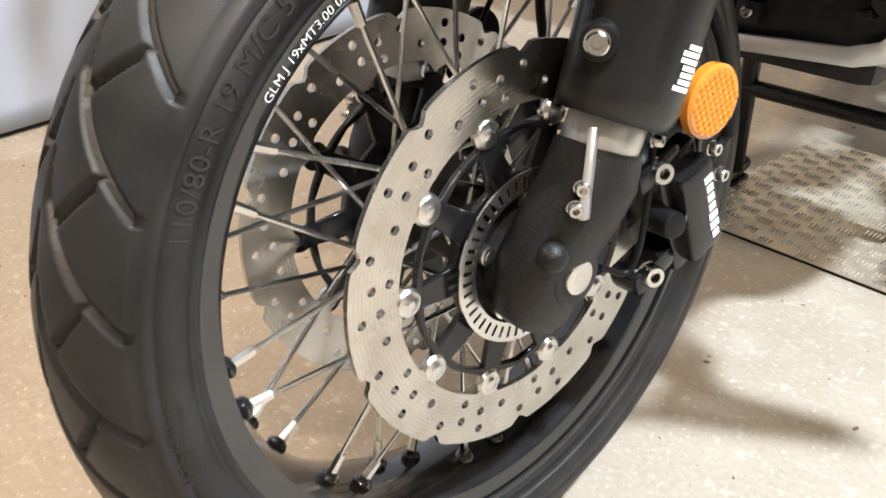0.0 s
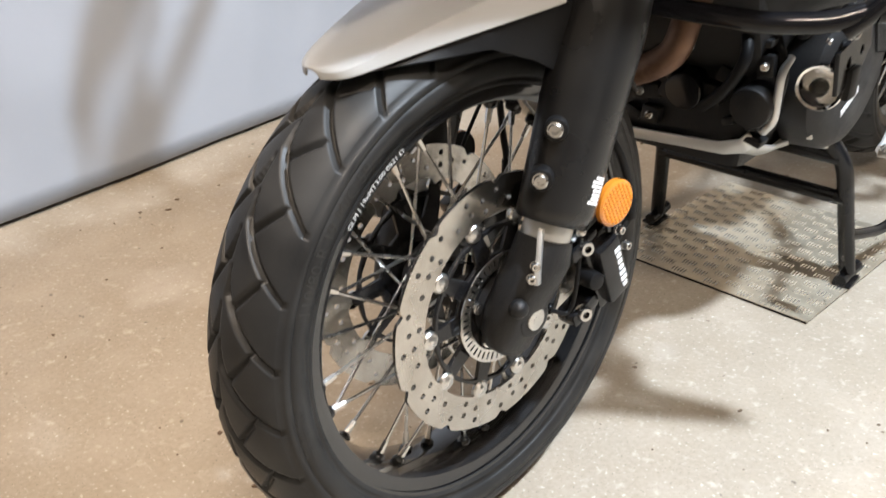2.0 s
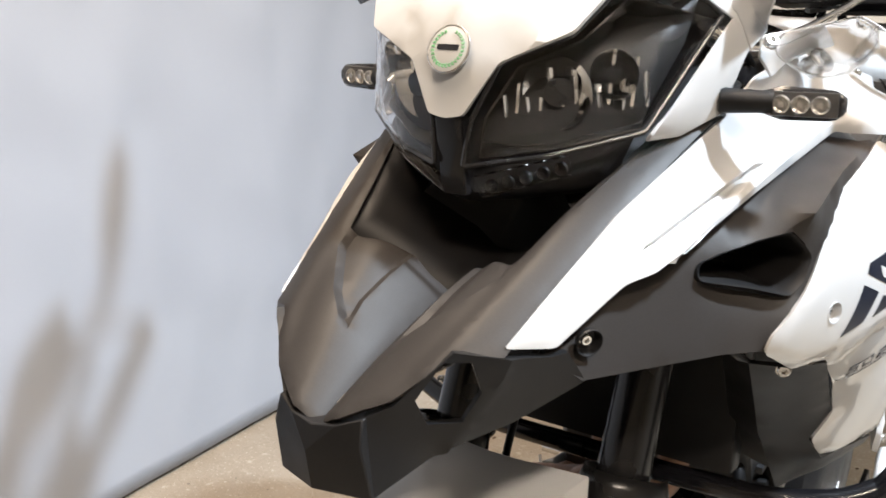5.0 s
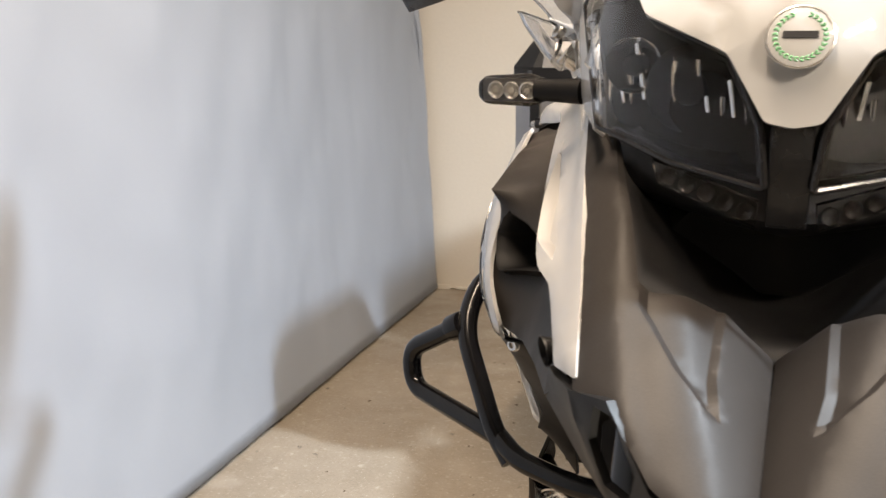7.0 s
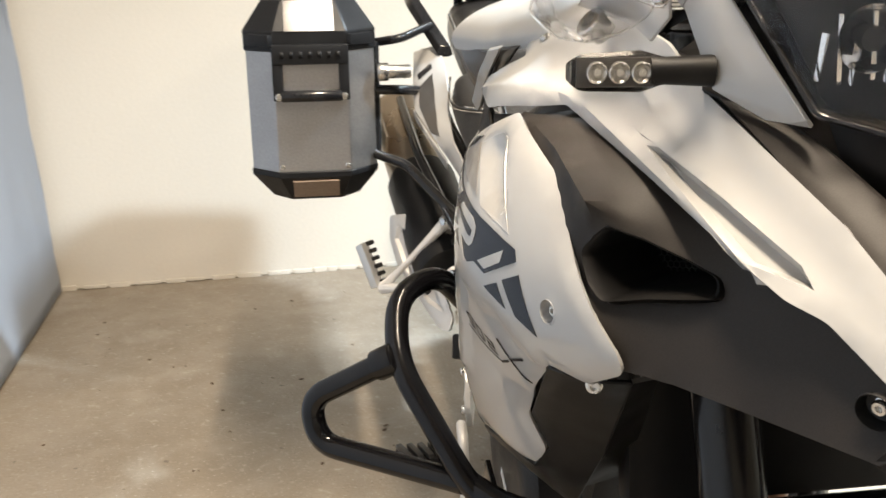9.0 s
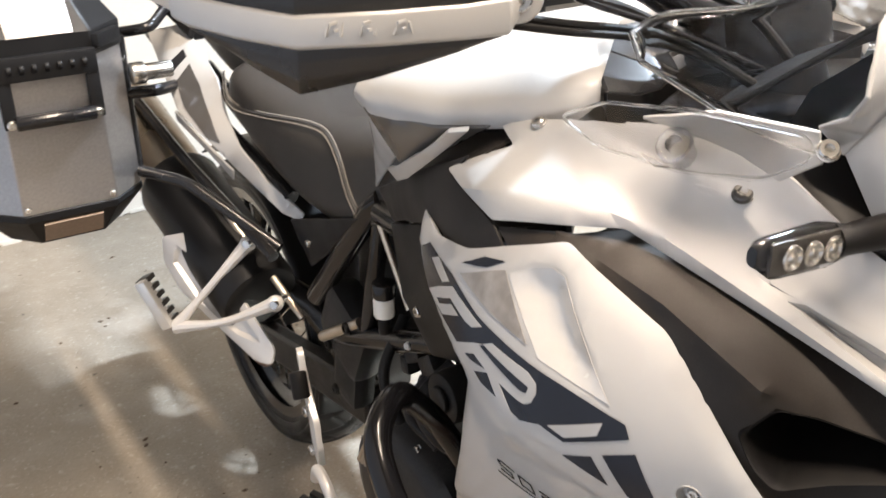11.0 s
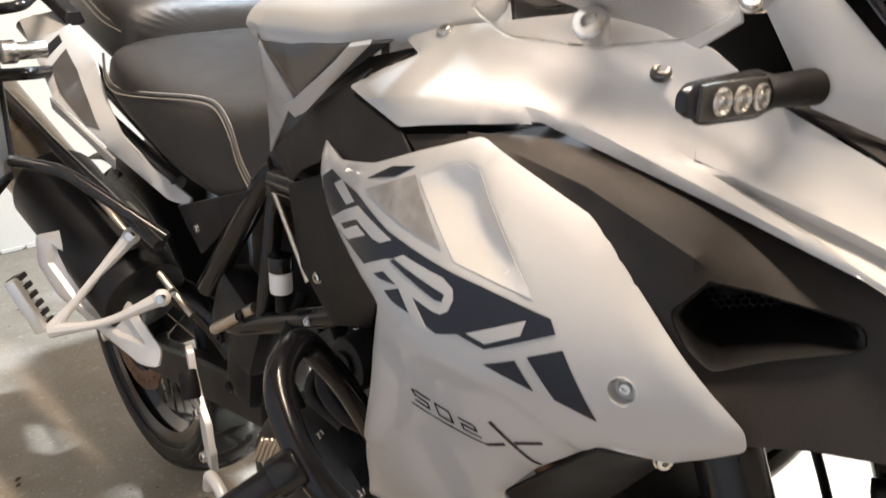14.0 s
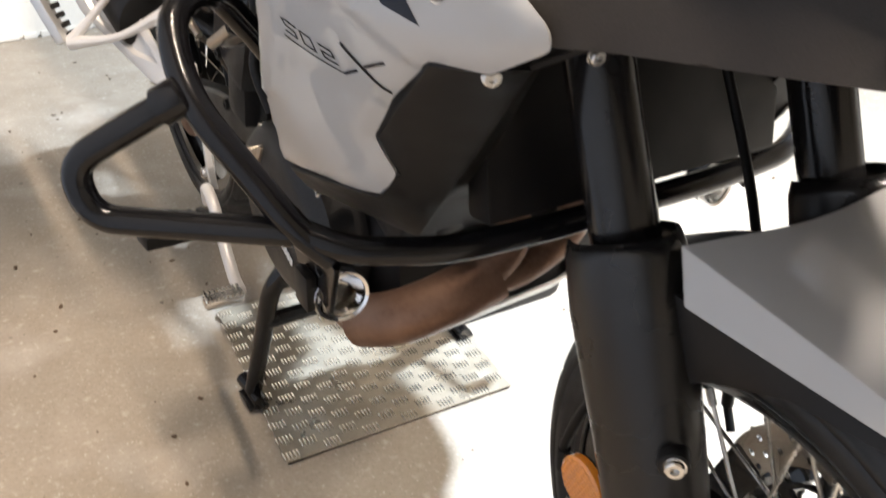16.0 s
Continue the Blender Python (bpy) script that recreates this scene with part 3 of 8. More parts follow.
def cupboard():
    # stand-in that darkens the background behind the shelf; doors and handles are invented
    c = thing("cupboard", "dark brown stand-in for the unclear dark mass behind the low shelf, shaped as a cupboard", "cupboard")
    bm = bmesh.new()
    box(bm, (0.44, 1.62, 1.55), Matrix.Translation((2.94, 1.27, 0.779)), 0.004)
    part("carcass", bm, DARK_BOARD, c)
    for y in (0.868, 1.672):
        bm = bmesh.new()
        box(bm, (0.02, 0.796, 1.47), Matrix.Translation((2.708, y, 0.80)), 0.003)
        door = part("door", bm, DARK_BOARD, c, "plain dark door")
        bm = bmesh.new()
        yy = y + (0.33 if y < 1 else -0.33)
        tube(bm, [(2.697, yy, 0.76), (2.675, yy, 0.77), (2.675, yy, 0.87), (2.697, yy, 0.88)], 0.005, 8)
        part("handle", bm, STEEL, door, "bright bow handle")


def toolbox():
    t = thing("toolbox", "black plastic toolbox with bright metal clasps on the shelf", "toolbox")
    bm = bmesh.new()
    box(bm, (0.24, 0.46, 0.13), Matrix.Translation((2.33, 2.06, 0.666)), 0.010)
    part("body", bm, MATT_BLACK, t, "ribbed black body")
    bm = bmesh.new()
    box(bm, (0.25, 0.47, 0.045), Matrix.Translation((2.33, 2.06, 0.757)), 0.012)
    part("lid", bm, TOOL_GREY, t, "dark grey lid")
    bm = bmesh.new()
    box(bm, (0.05, 0.20, 0.03), Matrix.Translation((2.33, 2.06, 0.793)), 0.008)
    part("handle", bm, MATT_BLACK, t)
    for y in (1.955, 2.235):
        bm = bmesh.new()
        box(bm, (0.008, 0.026, 0.055), Matrix.Translation((2.204, y, 0.735)), 0.002)
        box(bm, (0.012, 0.016, 0.03), Matrix.Translation((2.200, y, 0.715)), 0.002)
        part("clasp", bm, STEEL, t, "bright metal clasp")


def small_stock():
    bm = bmesh.new()
    box(bm, (0.10, 0.035, 0.02), Matrix.Translation((2.30, 1.99, 0.819)) @ pose(0, 0, 0, 0, 0, 20), 0.006)
    tagged(part("tool_grip", bm, YELLOW), "yellow tool grip lying on the toolbox", "tool")
    bm = bmesh.new()
    ball(bm, (0, 0, 0), 0.11, (1, 1, 0.85), u=40, v=24)
    for v in bm.verts:
        v.co = v.co * (1 + 0.45 * noise.noise(v.co * 14) + 0.2 * noise.noise(v.co * 37)) + Vector((2.27, 1.735, 0.690))
        v.co.z = max(v.co.z, 0.601)
    tagged(part("rag", bm, RAG, smooth=80), "crumpled white rag on the shelf", "rag")
    bm = bmesh.new()
    box(bm, (0.16, 0.14, 0.15), Matrix.Translation((2.50, 1.60, 0.677)), 0.006)
    tagged(part("carton", bm, RED_CARD), "dull red cardboard carton on the shelf", "carton")
    bm = bmesh.new()
    box(bm, (0.08, 0.07, 0.13), Matrix.Translation((2.34, 1.615, 0.667)) @ pose(0, 0, 0, 0, 0, 15), 0.004)
    tagged(part("orange_box", bm, ORANGE), "small orange box on the shelf", "box")
    bm = bmesh.new()
    box(bm, (0.05, 0.06, 2.2), Matrix.Translation((2.45, 2.62, 1.1)), 0.003)
    tagged(part("timber_post", bm, WOOD), "bare timber post beside the shelf", "post")


# near-black tone also keeps the corner behind the shelf as dark as shade
DARK_BOARD = material("dark_brown_board", (0.022, 0.013, 0.010), 0.5, grain=0.5, grain_size=40, stain=0.5, stain_size=5, second=(0.010, 0.007, 0.006))
TOOL_GREY = material("toolbox_grey", (0.05, 0.05, 0.052), 0.45)
YELLOW = material("yellow_grip", (0.75, 0.50, 0.03), 0.4)
RAG = material("white_rag", (0.50, 0.48, 0.46), 0.9, stain=0.4, stain_size=20)
RED_CARD = material("red_card", (0.055, 0.022, 0.016), 0.7, stain=0.4, stain_size=12)
ORANGE = material("orange_card", (0.36, 0.10, 0.03), 0.6)
bench()
cupboard()
toolbox()
small_stock()

# ---------------------------------------------------------------- the motorcycle: front wheel, fork and mudguard
RAKE = radians(25.5)
STEER = (Matrix.Translation((0, 0.06, 0.325)) @ Matrix.Rotation(radians(-5.2), 4, Vector((0, math.sin(RAKE), math.cos(RAKE)))) @ Matrix.Translation((0, -0.06, -0.325)))
bike = thing("motorcycle", "white and dark grey adventure motorcycle on its centre stand", "motorcycle")
HUB = Matrix.Translation((0, 0, 0.325))


def front(name, bm, mat, parent=None, label="", **k):
    """A part of the steered front end, built straight ahead."""
    bmesh.ops.transform(bm, matrix=STEER, verts=bm.verts)
    return part(name, bm, mat, parent or bike, label, **k)


def group_part(name, label=""):
    """An Empty under the motorcycle that holds the pieces of one of its parts."""
    ob = new(name)
    ob.empty_display_size = 0.03
    ob.parent = bike
    if label:
        ob["label"] = label
    return ob


def tyre_mesh(radius, half, sections, across, pitches, grooves=True):
    """A tyre round the x axis with moulded tread grooves."""
    bead = 0.2475
    side = radius - 0.030
    prof = []
    for k in range(across + 1):
        w = -1 + 2 * k / across
        a = w * radians(60)
        prof.append((half * math.sin(a) / math.sin(radians(60)), radius - 0.027 * (1 - math.cos(a)) / (1 - math.cos(radians(60))), w))
    wall = [(half + 0.0022, side - 0.004), (half + 0.0034, side - 0.0045), (half + 0.0035, side - 0.012), (half + 0.0029, side - 0.0125), (half + 0.0029, side - 0.0135), (half + 0.0042, side - 0.0140), (half + 0.0042, side - 0.022), (half + 0.002, side - 0.034), (half + 0.0008, side - 0.0345), (half - 0.0030, bead + 0.0095), (half - 0.0022, bead + 0.0090), (half - 0.0035, bead + 0.006), (half - 0.0085, bead)]
    full = [(-x, r, None) for x, r in reversed(wall)] + prof + [(x, r, None) for x, r in wall]
    n = len(full)
    ang = 2 * np.pi * np.arange(sections) / sections
    xs, rs = np.array([p[0] for p in full]), np.array([p[1] for p in full])
    ws = np.array([np.nan if p[2] is None else p[2] for p in full])
    A, W = np.meshgrid(ang, ws, indexing="ij")
    R = np.tile(rs, (sections, 1))
    if grooves:
        pitch = 2 * np.pi * radius / pitches
        s = A * radius
        aw = np.abs(np.nan_to_num(W, nan=2.0))
        shift = np.where(np.nan_to_num(W, nan=0) > 0, 0.0, 0.5) * pitch
        path = 0.088 * np.sqrt(np.clip(aw, 0.0, 1)) + 0.012 * aw
        d = (s - shift - path + pitch / 2) % pitch - pitch / 2
        slope = 0.044 / np.sqrt(np.clip(aw, 0.02, 1)) / 0.052
        dist = np.abs(d) / np.sqrt(1 + slope ** 2)
        main = np.clip((0.0037 - dist) / 0.0014, 0, 1) * (aw < 0.97) * (aw > 0.03)
        short = 0.088 * math.sqrt(0.42) + pitch * 0.50 - (aw - 0.45) * 0.085
        d2 = (s - shift - short + pitch / 2) % pitch - pitch / 2
        dist2 = np.abs(d2) / np.sqrt(1 + (0.085 / 0.055) ** 2)
        stub = np.clip((0.0032 - dist2) / 0.0013, 0, 1) * (aw > 0.24) * (aw < 0.58)
        R = R - 0.0068 * np.maximum(main, stub)
    X = np.tile(xs, (sections, 1))
    # angle 0 at the front of the wheel, growing downwards
    V = np.stack([X, -R * np.cos(A), -R * np.sin(A)], -1).reshape(-1, 3)
    i, k = np.meshgrid(np.arange(sections), np.arange(n - 1), indexing="ij")
    j = (i + 1) % sections
    Q = np.stack([i * n + k, i * n + k + 1, j * n + k + 1, j * n + k], -1).reshape(-1, 4)
    me = bpy.data.meshes.new("tyre")
    me.from_pydata(V.tolist(), [], Q.tolist())
    me.materials.append(RUBBER)
    me.shade_smooth()
    return me


def arc_text(words, size, r, x, middle, inward=False, thick=0.0011):
    """Words laid round the wheel's side at radius r; middle: degrees from the front, growing upwards."""
    def place(px, py, h):
        a = radians(middle) + px / r
        rr = r + py
        if inward:
            a, rr = radians(middle) - px / r, r - py
        return HUB @ Vector((x(rr) + h, -rr * math.cos(a), rr * math.sin(a)))
    return lettering(words, size, place, thick)


def front_wheel():
    wheel = group_part("front_wheel", "black wire-spoked front wheel with a road tyre")
    ob = new("tyre", tyre_mesh(0.3262, 0.0555, 1350, 66, 27))
    ob.parent = wheel
    ob.matrix_world = STEER @ HUB
    bm = bmesh.new()
    lathe(bm, [(x, r) for x, r in ((-0.049, 0.2475), (-0.0505, 0.2535), (-0.047, 0.2555), (-0.0455, 0.2485), (-0.0445, 0.240), (-0.041, 0.2325), (-0.028, 0.2275), (-0.012, 0.2235), (0.012, 0.2235), (0.028, 0.2275), (0.041, 0.2325), (0.0445, 0.240), (0.0455, 0.2485), (0.047, 0.2555), (0.0505, 0.2535), (0.049, 0.2475))], 160, HUB, closed=False)
    front("rim", bm, RIM_BLACK, wheel, "gloss black rim with a stepped inner face")
    for k in range(36):
        a = 2 * math.pi * k / 36 + 0.06
        sgn = 1 if k % 2 else -1
        sx = 1 if (k // 2) % 2 else -1
        h = a + sgn * radians(62)
        p = HUB @ Vector((sx * 0.042, -0.041 * math.cos(h), 0.041 * math.sin(h)))
        q = HUB @ Vector((sx * 0.014, -0.2205 * math.cos(a), 0.2205 * math.sin(a)))
        d = (p - q).normalized()
        bm = bmesh.new()
        rod(bm, p, q, 0.0021, seg=8)
        rod(bm, q, q + d * 0.020, 0.0044, 0.0036, seg=6)
        front("spoke", bm, STEEL, wheel)
        bm_b = bmesh.new()
        ball(bm_b, q - d * 0.0015, 0.0088, (1, 1, 0.7), d.to_track_quat("Z", "Y").to_matrix().to_4x4(), 10, 6)
        front("spoke_seat", bm_b, RIM_BLACK, wheel)
    bm = bmesh.new()
    lathe(bm, [(-0.056, 0.016), (-0.056, 0.034), (-0.046, 0.036), (-0.046, 0.048), (-0.038, 0.048), (-0.034, 0.030), (0.034, 0.030), (0.038, 0.048), (0.046, 0.048), (0.046, 0.036), (0.062, 0.034), (0.062, 0.016)], 48, HUB)
    front("hub", bm, CAST_BLACK, wheel)
    for side in (1, -1):
        disc_set(wheel, side)
    # writing
    side_x = lambda r: 0.0594 - max(0, 0.2742 - r) * 0.19 - max(0, r - 0.2822) * 0.1
    front("size_mark", arc_text("110/80-R 19 M/C 59", 0.0195, 0.2735, side_x, 37), SIDEWALL_INK, wheel, "raised tyre size marking")
    front("side_mark", arc_text("FRONT", 0.026, 0.277, side_x, -42), SIDEWALL_INK, wheel, "raised lettering")
    front("use_mark", arc_text("RADIAL TUBELESS", 0.0075, 0.283, side_x, -7), SIDEWALL_INK, wheel)
    front("use_mark", arc_text("ON TUBE TYPE RIM", 0.0075, 0.2735, side_x, -7), SIDEWALL_INK, wheel)
    rim_x = lambda r: 0.0458 - max(0, 0.2475 - r) * 0.13 - max(0, 0.240 - r) * 0.34
    front("rim_mark", arc_text("GLM J 19xMT3.00 0521 D", 0.0092, 0.2415, rim_x, 52, thick=0.0010), WHITE_INK, wheel, "white rim size print")
    return wheel


def wave(r, amp, lobes, n, turn=0.0):
    out = []
    for k in range(n):
        a = 2 * math.pi * k / n
        c = ((a * lobes / (2 * math.pi) + turn) % 1.0)
        dip = amp * max(0.0, 1 - abs(c - 0.5) / 0.09)
        out.append(((r - min(dip, amp * 0.8)) * math.cos(a), (r - min(dip, amp * 0.8)) * math.sin(a)))
    return out


def disc_set(wheel, side):
    """A floating wave disc: steel ring, black carrier, rivets, and on one side the slotted sensor ring."""
    m = HUB @ Matrix(((0, 0, side, side * 0.0645), (-1, 0, 0, 0), (0, 1, 0, 0), (0, 0, 0, 1)))
    disc = group_part("brake_disc", "perforated steel wave brake disc")
    disc.parent = wheel
    holes = []
    for k in range(40):
        a = 2 * math.pi * k / 40
        for j, r in enumerate(((0.1475, 0.132), (0.1395, 0.125), (0.1440,), (0.1300,))[k % 4]):
            holes.append(ring(0.0037, 10, (r * math.cos(a + 0.02 * j), r * math.sin(a + 0.02 * j))))
    inner = []
    for k in range(120):
        a = 2 * math.pi * k / 120
        c = (a * 10 / (2 * math.pi)) % 1.0
        tab = 0.0085 * max(0, 1 - min(c, 1 - c) / 0.16)
        inner.append(((0.1165 - tab) * math.cos(a), (0.1165 - tab) * math.sin(a)))
    bm = bmesh.new()
    plate(bm, wave(0.1585, 0.0085, 10, 240), 0.0045, m, [inner] + holes)
    front("disc_ring", bm, DISC, disc, "ground steel ring with drilled holes")
    outer = []
    for k in range(120):
        a = 2 * math.pi * k / 120
        c = (a * 10 / (2 * math.pi)) % 1.0
        t = min(c, 1 - c)
        outer.append(((0.1075 if t < 0.13 else 0.1005) * math.cos(a), (0.1075 if t < 0.13 else 0.1005) * math.sin(a)))
    gaps = []
    for k in range(10):
        a0 = 2 * math.pi * (k + 0.5) / 10
        w = radians(12.5)
        gaps.append([(0.0945 * math.cos(a0 - w), 0.0945 * math.sin(a0 - w)), (0.0965 * math.cos(a0), 0.0965 * math.sin(a0)), (0.0945 * math.cos(a0 + w), 0.0945 * math.sin(a0 + w)),
                     (0.066 * math.cos(a0 + w * 0.62), 0.066 * math.sin(a0 + w * 0.62)), (0.066 * math.cos(a0 - w * 0.62), 0.066 * math.sin(a0 - w * 0.62))])
    bm = bmesh.new()
    plate(bm, outer, 0.0055, m @ Matrix.Translation((0, 0, -0.002)), gaps + [ring(0.030, 24)])
    front("carrier", bm, SATIN_BLACK, disc, "black spoked disc carrier", bevel=0.0012)
    for k in range(10):
        a = 2 * math.pi * k / 10
        bm = bmesh.new()
        c = Vector((0.1078 * math.cos(a), 0.1078 * math.sin(a), 0))
        lathe(bm, [(0.0078, 0.0), (0.0078, 0.0035), (0.0074, 0.0042), (0.0066, 0.0052), (0.0058, 0.0095), (0.0035, 0.0115), (0, 0.0115)], 20, m @ Matrix.Translation(c) @ Matrix.Rotation(-math.pi / 2, 4, "Y"))
        front("rivet", bm, STEEL, disc)
    if side > 0:
        slots = []
        for k in range(46):
            a = 2 * math.pi * k / 46
            ca, sa = math.cos(a), math.sin(a)
            slots.append([(r * ca - t * sa, r * sa + t * ca) for r, t in ((0.0565, -0.0013), (0.0655, -0.0016), (0.0655, 0.0016), (0.0565, 0.0013))])
        bm = bmesh.new()
        plate(bm, ring(0.0690, 92), 0.0018, m @ Matrix.Translation((0, 0, 0.0105)), [ring(0.0535, 64)] + slots)
        front("sensor_ring", bm, STEEL, disc, "slotted steel wheel-speed ring")
        for k in range(5):
            a = 2 * math.pi * (k + 0.28) / 5
            bm = bmesh.new()
            c = m @ Vector((0.044 * math.cos(a), 0.044 * math.sin(a), 0.004))
            d = (m.to_3x3() @ Vector((0, 0, 1))).normalized()
            rod(bm, c, c + d * 0.010, 0.0075, seg=20, bevel=0.0012)
            rod(bm, c + d * 0.010, c + d * 0.0105, 0.0038, seg=6)
            front("disc_bolt", bm, STEEL, disc)
        bm = bmesh.new()
        lathe(bm, [(0.0, 0.038), (0.012, 0.036), (0.014, 0.024), (0.030, 0.022), (0.032, 0.012)], 40, m @ Matrix.Rotation(-math.pi / 2, 4, "Y"))
        front("hub_boss", bm, CAST_BLACK, disc)


def turned_steel():
    """Ground steel with fine concentric scratches round the wheel's axle."""
    m = material("ground_disc_steel", (0.62, 0.60, 0.565), 0.25, metal=1.0, stain=0.45, stain_size=30, second=(0.30, 0.27, 0.23), grain=0.2, grain_size=600, rough_var=0.08)
    tree = m.node_tree
    n, link = tree.nodes, tree.links.new
    b = n["Principled BSDF"]
    old = b.inputs["Base Color"].links[0].from_socket
    where, place = n.new("ShaderNodeTexCoord"), n.new("ShaderNodeMapping")
    place.vector_type = "TEXTURE"
    place.inputs["Location"].default_value = (STEER @ HUB).translation
    place.inputs["Rotation"].default_value = STEER.to_euler()
    link(where.outputs["Object"], place.inputs["Vector"])
    wave_ = n.new("ShaderNodeTexWave")
    wave_.wave_type, wave_.rings_direction = "RINGS", "X"
    wave_.inputs["Scale"].default_value, wave_.inputs["Distortion"].default_value, wave_.inputs["Detail"].default_value, wave_.inputs["Detail Scale"].default_value = 95, 3.5, 5, 2.0
    link(place.outputs[0], wave_.inputs["Vector"])
    fade = n.new("ShaderNodeMapRange")
    fade.inputs[1].default_value, fade.inputs[2].default_value, fade.inputs[4].default_value = 0.70, 0.98, 0.28
    link(wave_.outputs["Fac"], fade.inputs[0])
    mix = n.new("ShaderNodeMix")
    mix.data_type = "RGBA"
    link(fade.outputs[0], mix.inputs[0])
    link(old, mix.inputs[6])
    mix.inputs[7].default_value = (0.26, 0.24, 0.22, 1)
    link(mix.outputs[2], b.inputs["Base Color"])
    bump = n.new("ShaderNodeBump")
    bump.inputs["Strength"].default_value, bump.inputs["Distance"].default_value = 0.06, 0.0005
    link(wave_.outputs["Fac"], bump.inputs["Height"])
    link(bump.outputs[0], b.inputs["Normal"])
    return m


DISC = turned_steel()
front_wheel()


def fork_y(z):
    return 0.050 + 0.477 * (z - 0.51) + 0.036 * min(1, max(0, (0.75 - z) / 0.30))


def screw(centre, way, r, parent, mat=None, depth=0.008, name="screw"):
    """A socket-head screw with a hollow hexagon."""
    c, w = Vector(centre), Vector(way).normalized()
    bm = bmesh.new()
    m = Matrix.Translation(c) @ w.to_track_quat("X", "Z").to_matrix().to_4x4()
    lathe(bm, [(0, r * 1.15), (depth * 0.15, r * 1.15), (depth * 0.2, r), (depth * 0.8, r), (depth, r * 0.85), (depth, r * 0.48), (depth * 0.35, r * 0.44), (depth * 0.35, 0)], 24, m)
    return part(name, bm, mat or STEEL, parent)


def front_screw(centre, way, r, parent, depth=0.008, mat=None):
    return screw(STEER @ Vector(centre), STEER.to_3x3() @ Vector(way), r, parent, mat, depth)


def fork_leg(s):
    leg = group_part("fork_leg", "black upside-down fork leg")
    x = 0.106 * s
    P = lambda z, dx=0.0, dy=0.0: Vector((x + dx * s, fork_y(z) + dy, z))
    bm = bmesh.new()
    rod(bm, P(0.60), P(1.062), 0.0275, seg=32)
    rod(bm, P(0.595), P(0.63), 0.0295, seg=32, bevel=0.003)
    front("outer_tube", bm, SATIN_BLACK, leg, "gloss black outer fork tube")
    bm = bmesh.new()
    rod(bm, P(0.40), P(0.60), 0.0215, seg=28)
    front("slider", bm, CHROME, leg, "chromed inner tube")
    bm = bmesh.new()
    rod(bm, P(0.398), P(0.432), 0.0285, seg=32, bevel=0.002)
    front("collar", bm, ALLOY, leg, "bare alloy collar")
    # the lower casting: a tapered foot that carries the axle
    bm = bmesh.new()
    stations = ((0.410, 0.030, 0.031, 0.0, 0.0), (0.385, 0.033, 0.036, 0.0, 0.002), (0.360, 0.031, 0.041, -0.005, 0.0), (0.330, 0.026, 0.043, -0.011, 0.0), (0.305, 0.024, 0.041, -0.012, 0.003), (0.288, 0.020, 0.034, -0.012, 0.006), (0.278, 0.012, 0.022, -0.012, 0.008))
    rings = []
    for z, wx, wy, dx, dy in stations:
        c = P(z, dx, dy)
        rings.append([bm.verts.new(c + Vector((wx * math.cos(a), wy * math.sin(a) * (1 + 0.12 * math.cos(2 * a)), -0.012 * math.sin(a)))) for a in (2 * math.pi * k / 28 for k in range(28))])
    for a, b in zip(rings, rings[1:]):
        for k in range(28):
            bm.faces.new((a[k], b[k], b[(k + 1) % 28], a[(k + 1) % 28]))
    bm.faces.new(rings[0])
    bm.faces.new(rings[-1][::-1])
    bmesh.ops.recalc_face_normals(bm, faces=bm.faces)
    ball(bm, (x + 0.018 * s, -0.026, 0.352), 0.011)
    rod(bm, (0.070 * s, 0.006, 0.3225), (0.1195 * s, 0.006, 0.3225), 0.027, 0.024, seg=32, bevel=0.003)
    front("axle_casting", bm, CAST_BLACK, leg, "textured black axle casting", smooth=50)
    bm = bmesh.new()
    rod(bm, (0.112 * s, 0.006, 0.3225), (0.1225 * s, 0.006, 0.3225), 0.0135, seg=32, bevel=0.0015)
    rod(bm, (0.1225 * s, 0.006, 0.3225), (0.1228 * s, 0.006, 0.3225), 0.0055, seg=6)
    front("axle_end", bm, STEEL, leg, "bright axle end")
    # plastic guard wrapped over the slider
    bm = bmesh.new()
    n = 26
    levels = ((0.428, 0.043, -0.002), (0.444, 0.046, 0), (0.52, 0.048, 0.0), (0.575, 0.050, 0.002), (0.625, 0.052, 0.004), (0.668, 0.050, 0.004), (0.680, 0.046, 0.004))
    rings = []
    for z, r, dy in levels:
        row = []
        for k in range(n + 1):
            a = radians(-196 + 236 * k / n)
            c = P(z, 0.004, dy)
            squash = 1.0 if math.sin(a) < 0 else 0.95
            row.append(bm.verts.new(c + Vector((s * r * 0.86 * math.cos(a), r * squash * math.sin(a), -0.45 * r * math.sin(a)))))
        rings.append(row)
    for a, b in zip(rings, rings[1:]):
        for k in range(n):
            bm.faces.new((a[k], a[k + 1], b[k + 1], b[k]))
    bmesh.ops.recalc_face_normals(bm, faces=bm.faces)
    g = front("fork_guard", bm, GUARD_PAINT, leg, "satin black plastic fork guard", smooth=45)
    mod = g.modifiers.new("wall", "SOLIDIFY")
    mod.thickness = 0.003
    if s > 0:
        word_bars(g, (0.1445, 0.049, 0.459), (0.1455, 0.061, 0.489))
    for z in (0.491, 0.540):
        y = 0.050 + 0.477 * (z - 0.51) - 0.022
        bm = bmesh.new()
        rod(bm, (x + 0.004 * s, y + 0.012, z), (x + 0.022 * s, y - 0.013, z + 0.002), 0.0125, seg=24, bevel=0.002)
        front("screw_boss", bm, MATT_BLACK, leg)
        front_screw((x + 0.021 * s, y - 0.0125, z + 0.002), (0.6 * s, -0.8, 0.05), 0.0078, leg, 0.006)
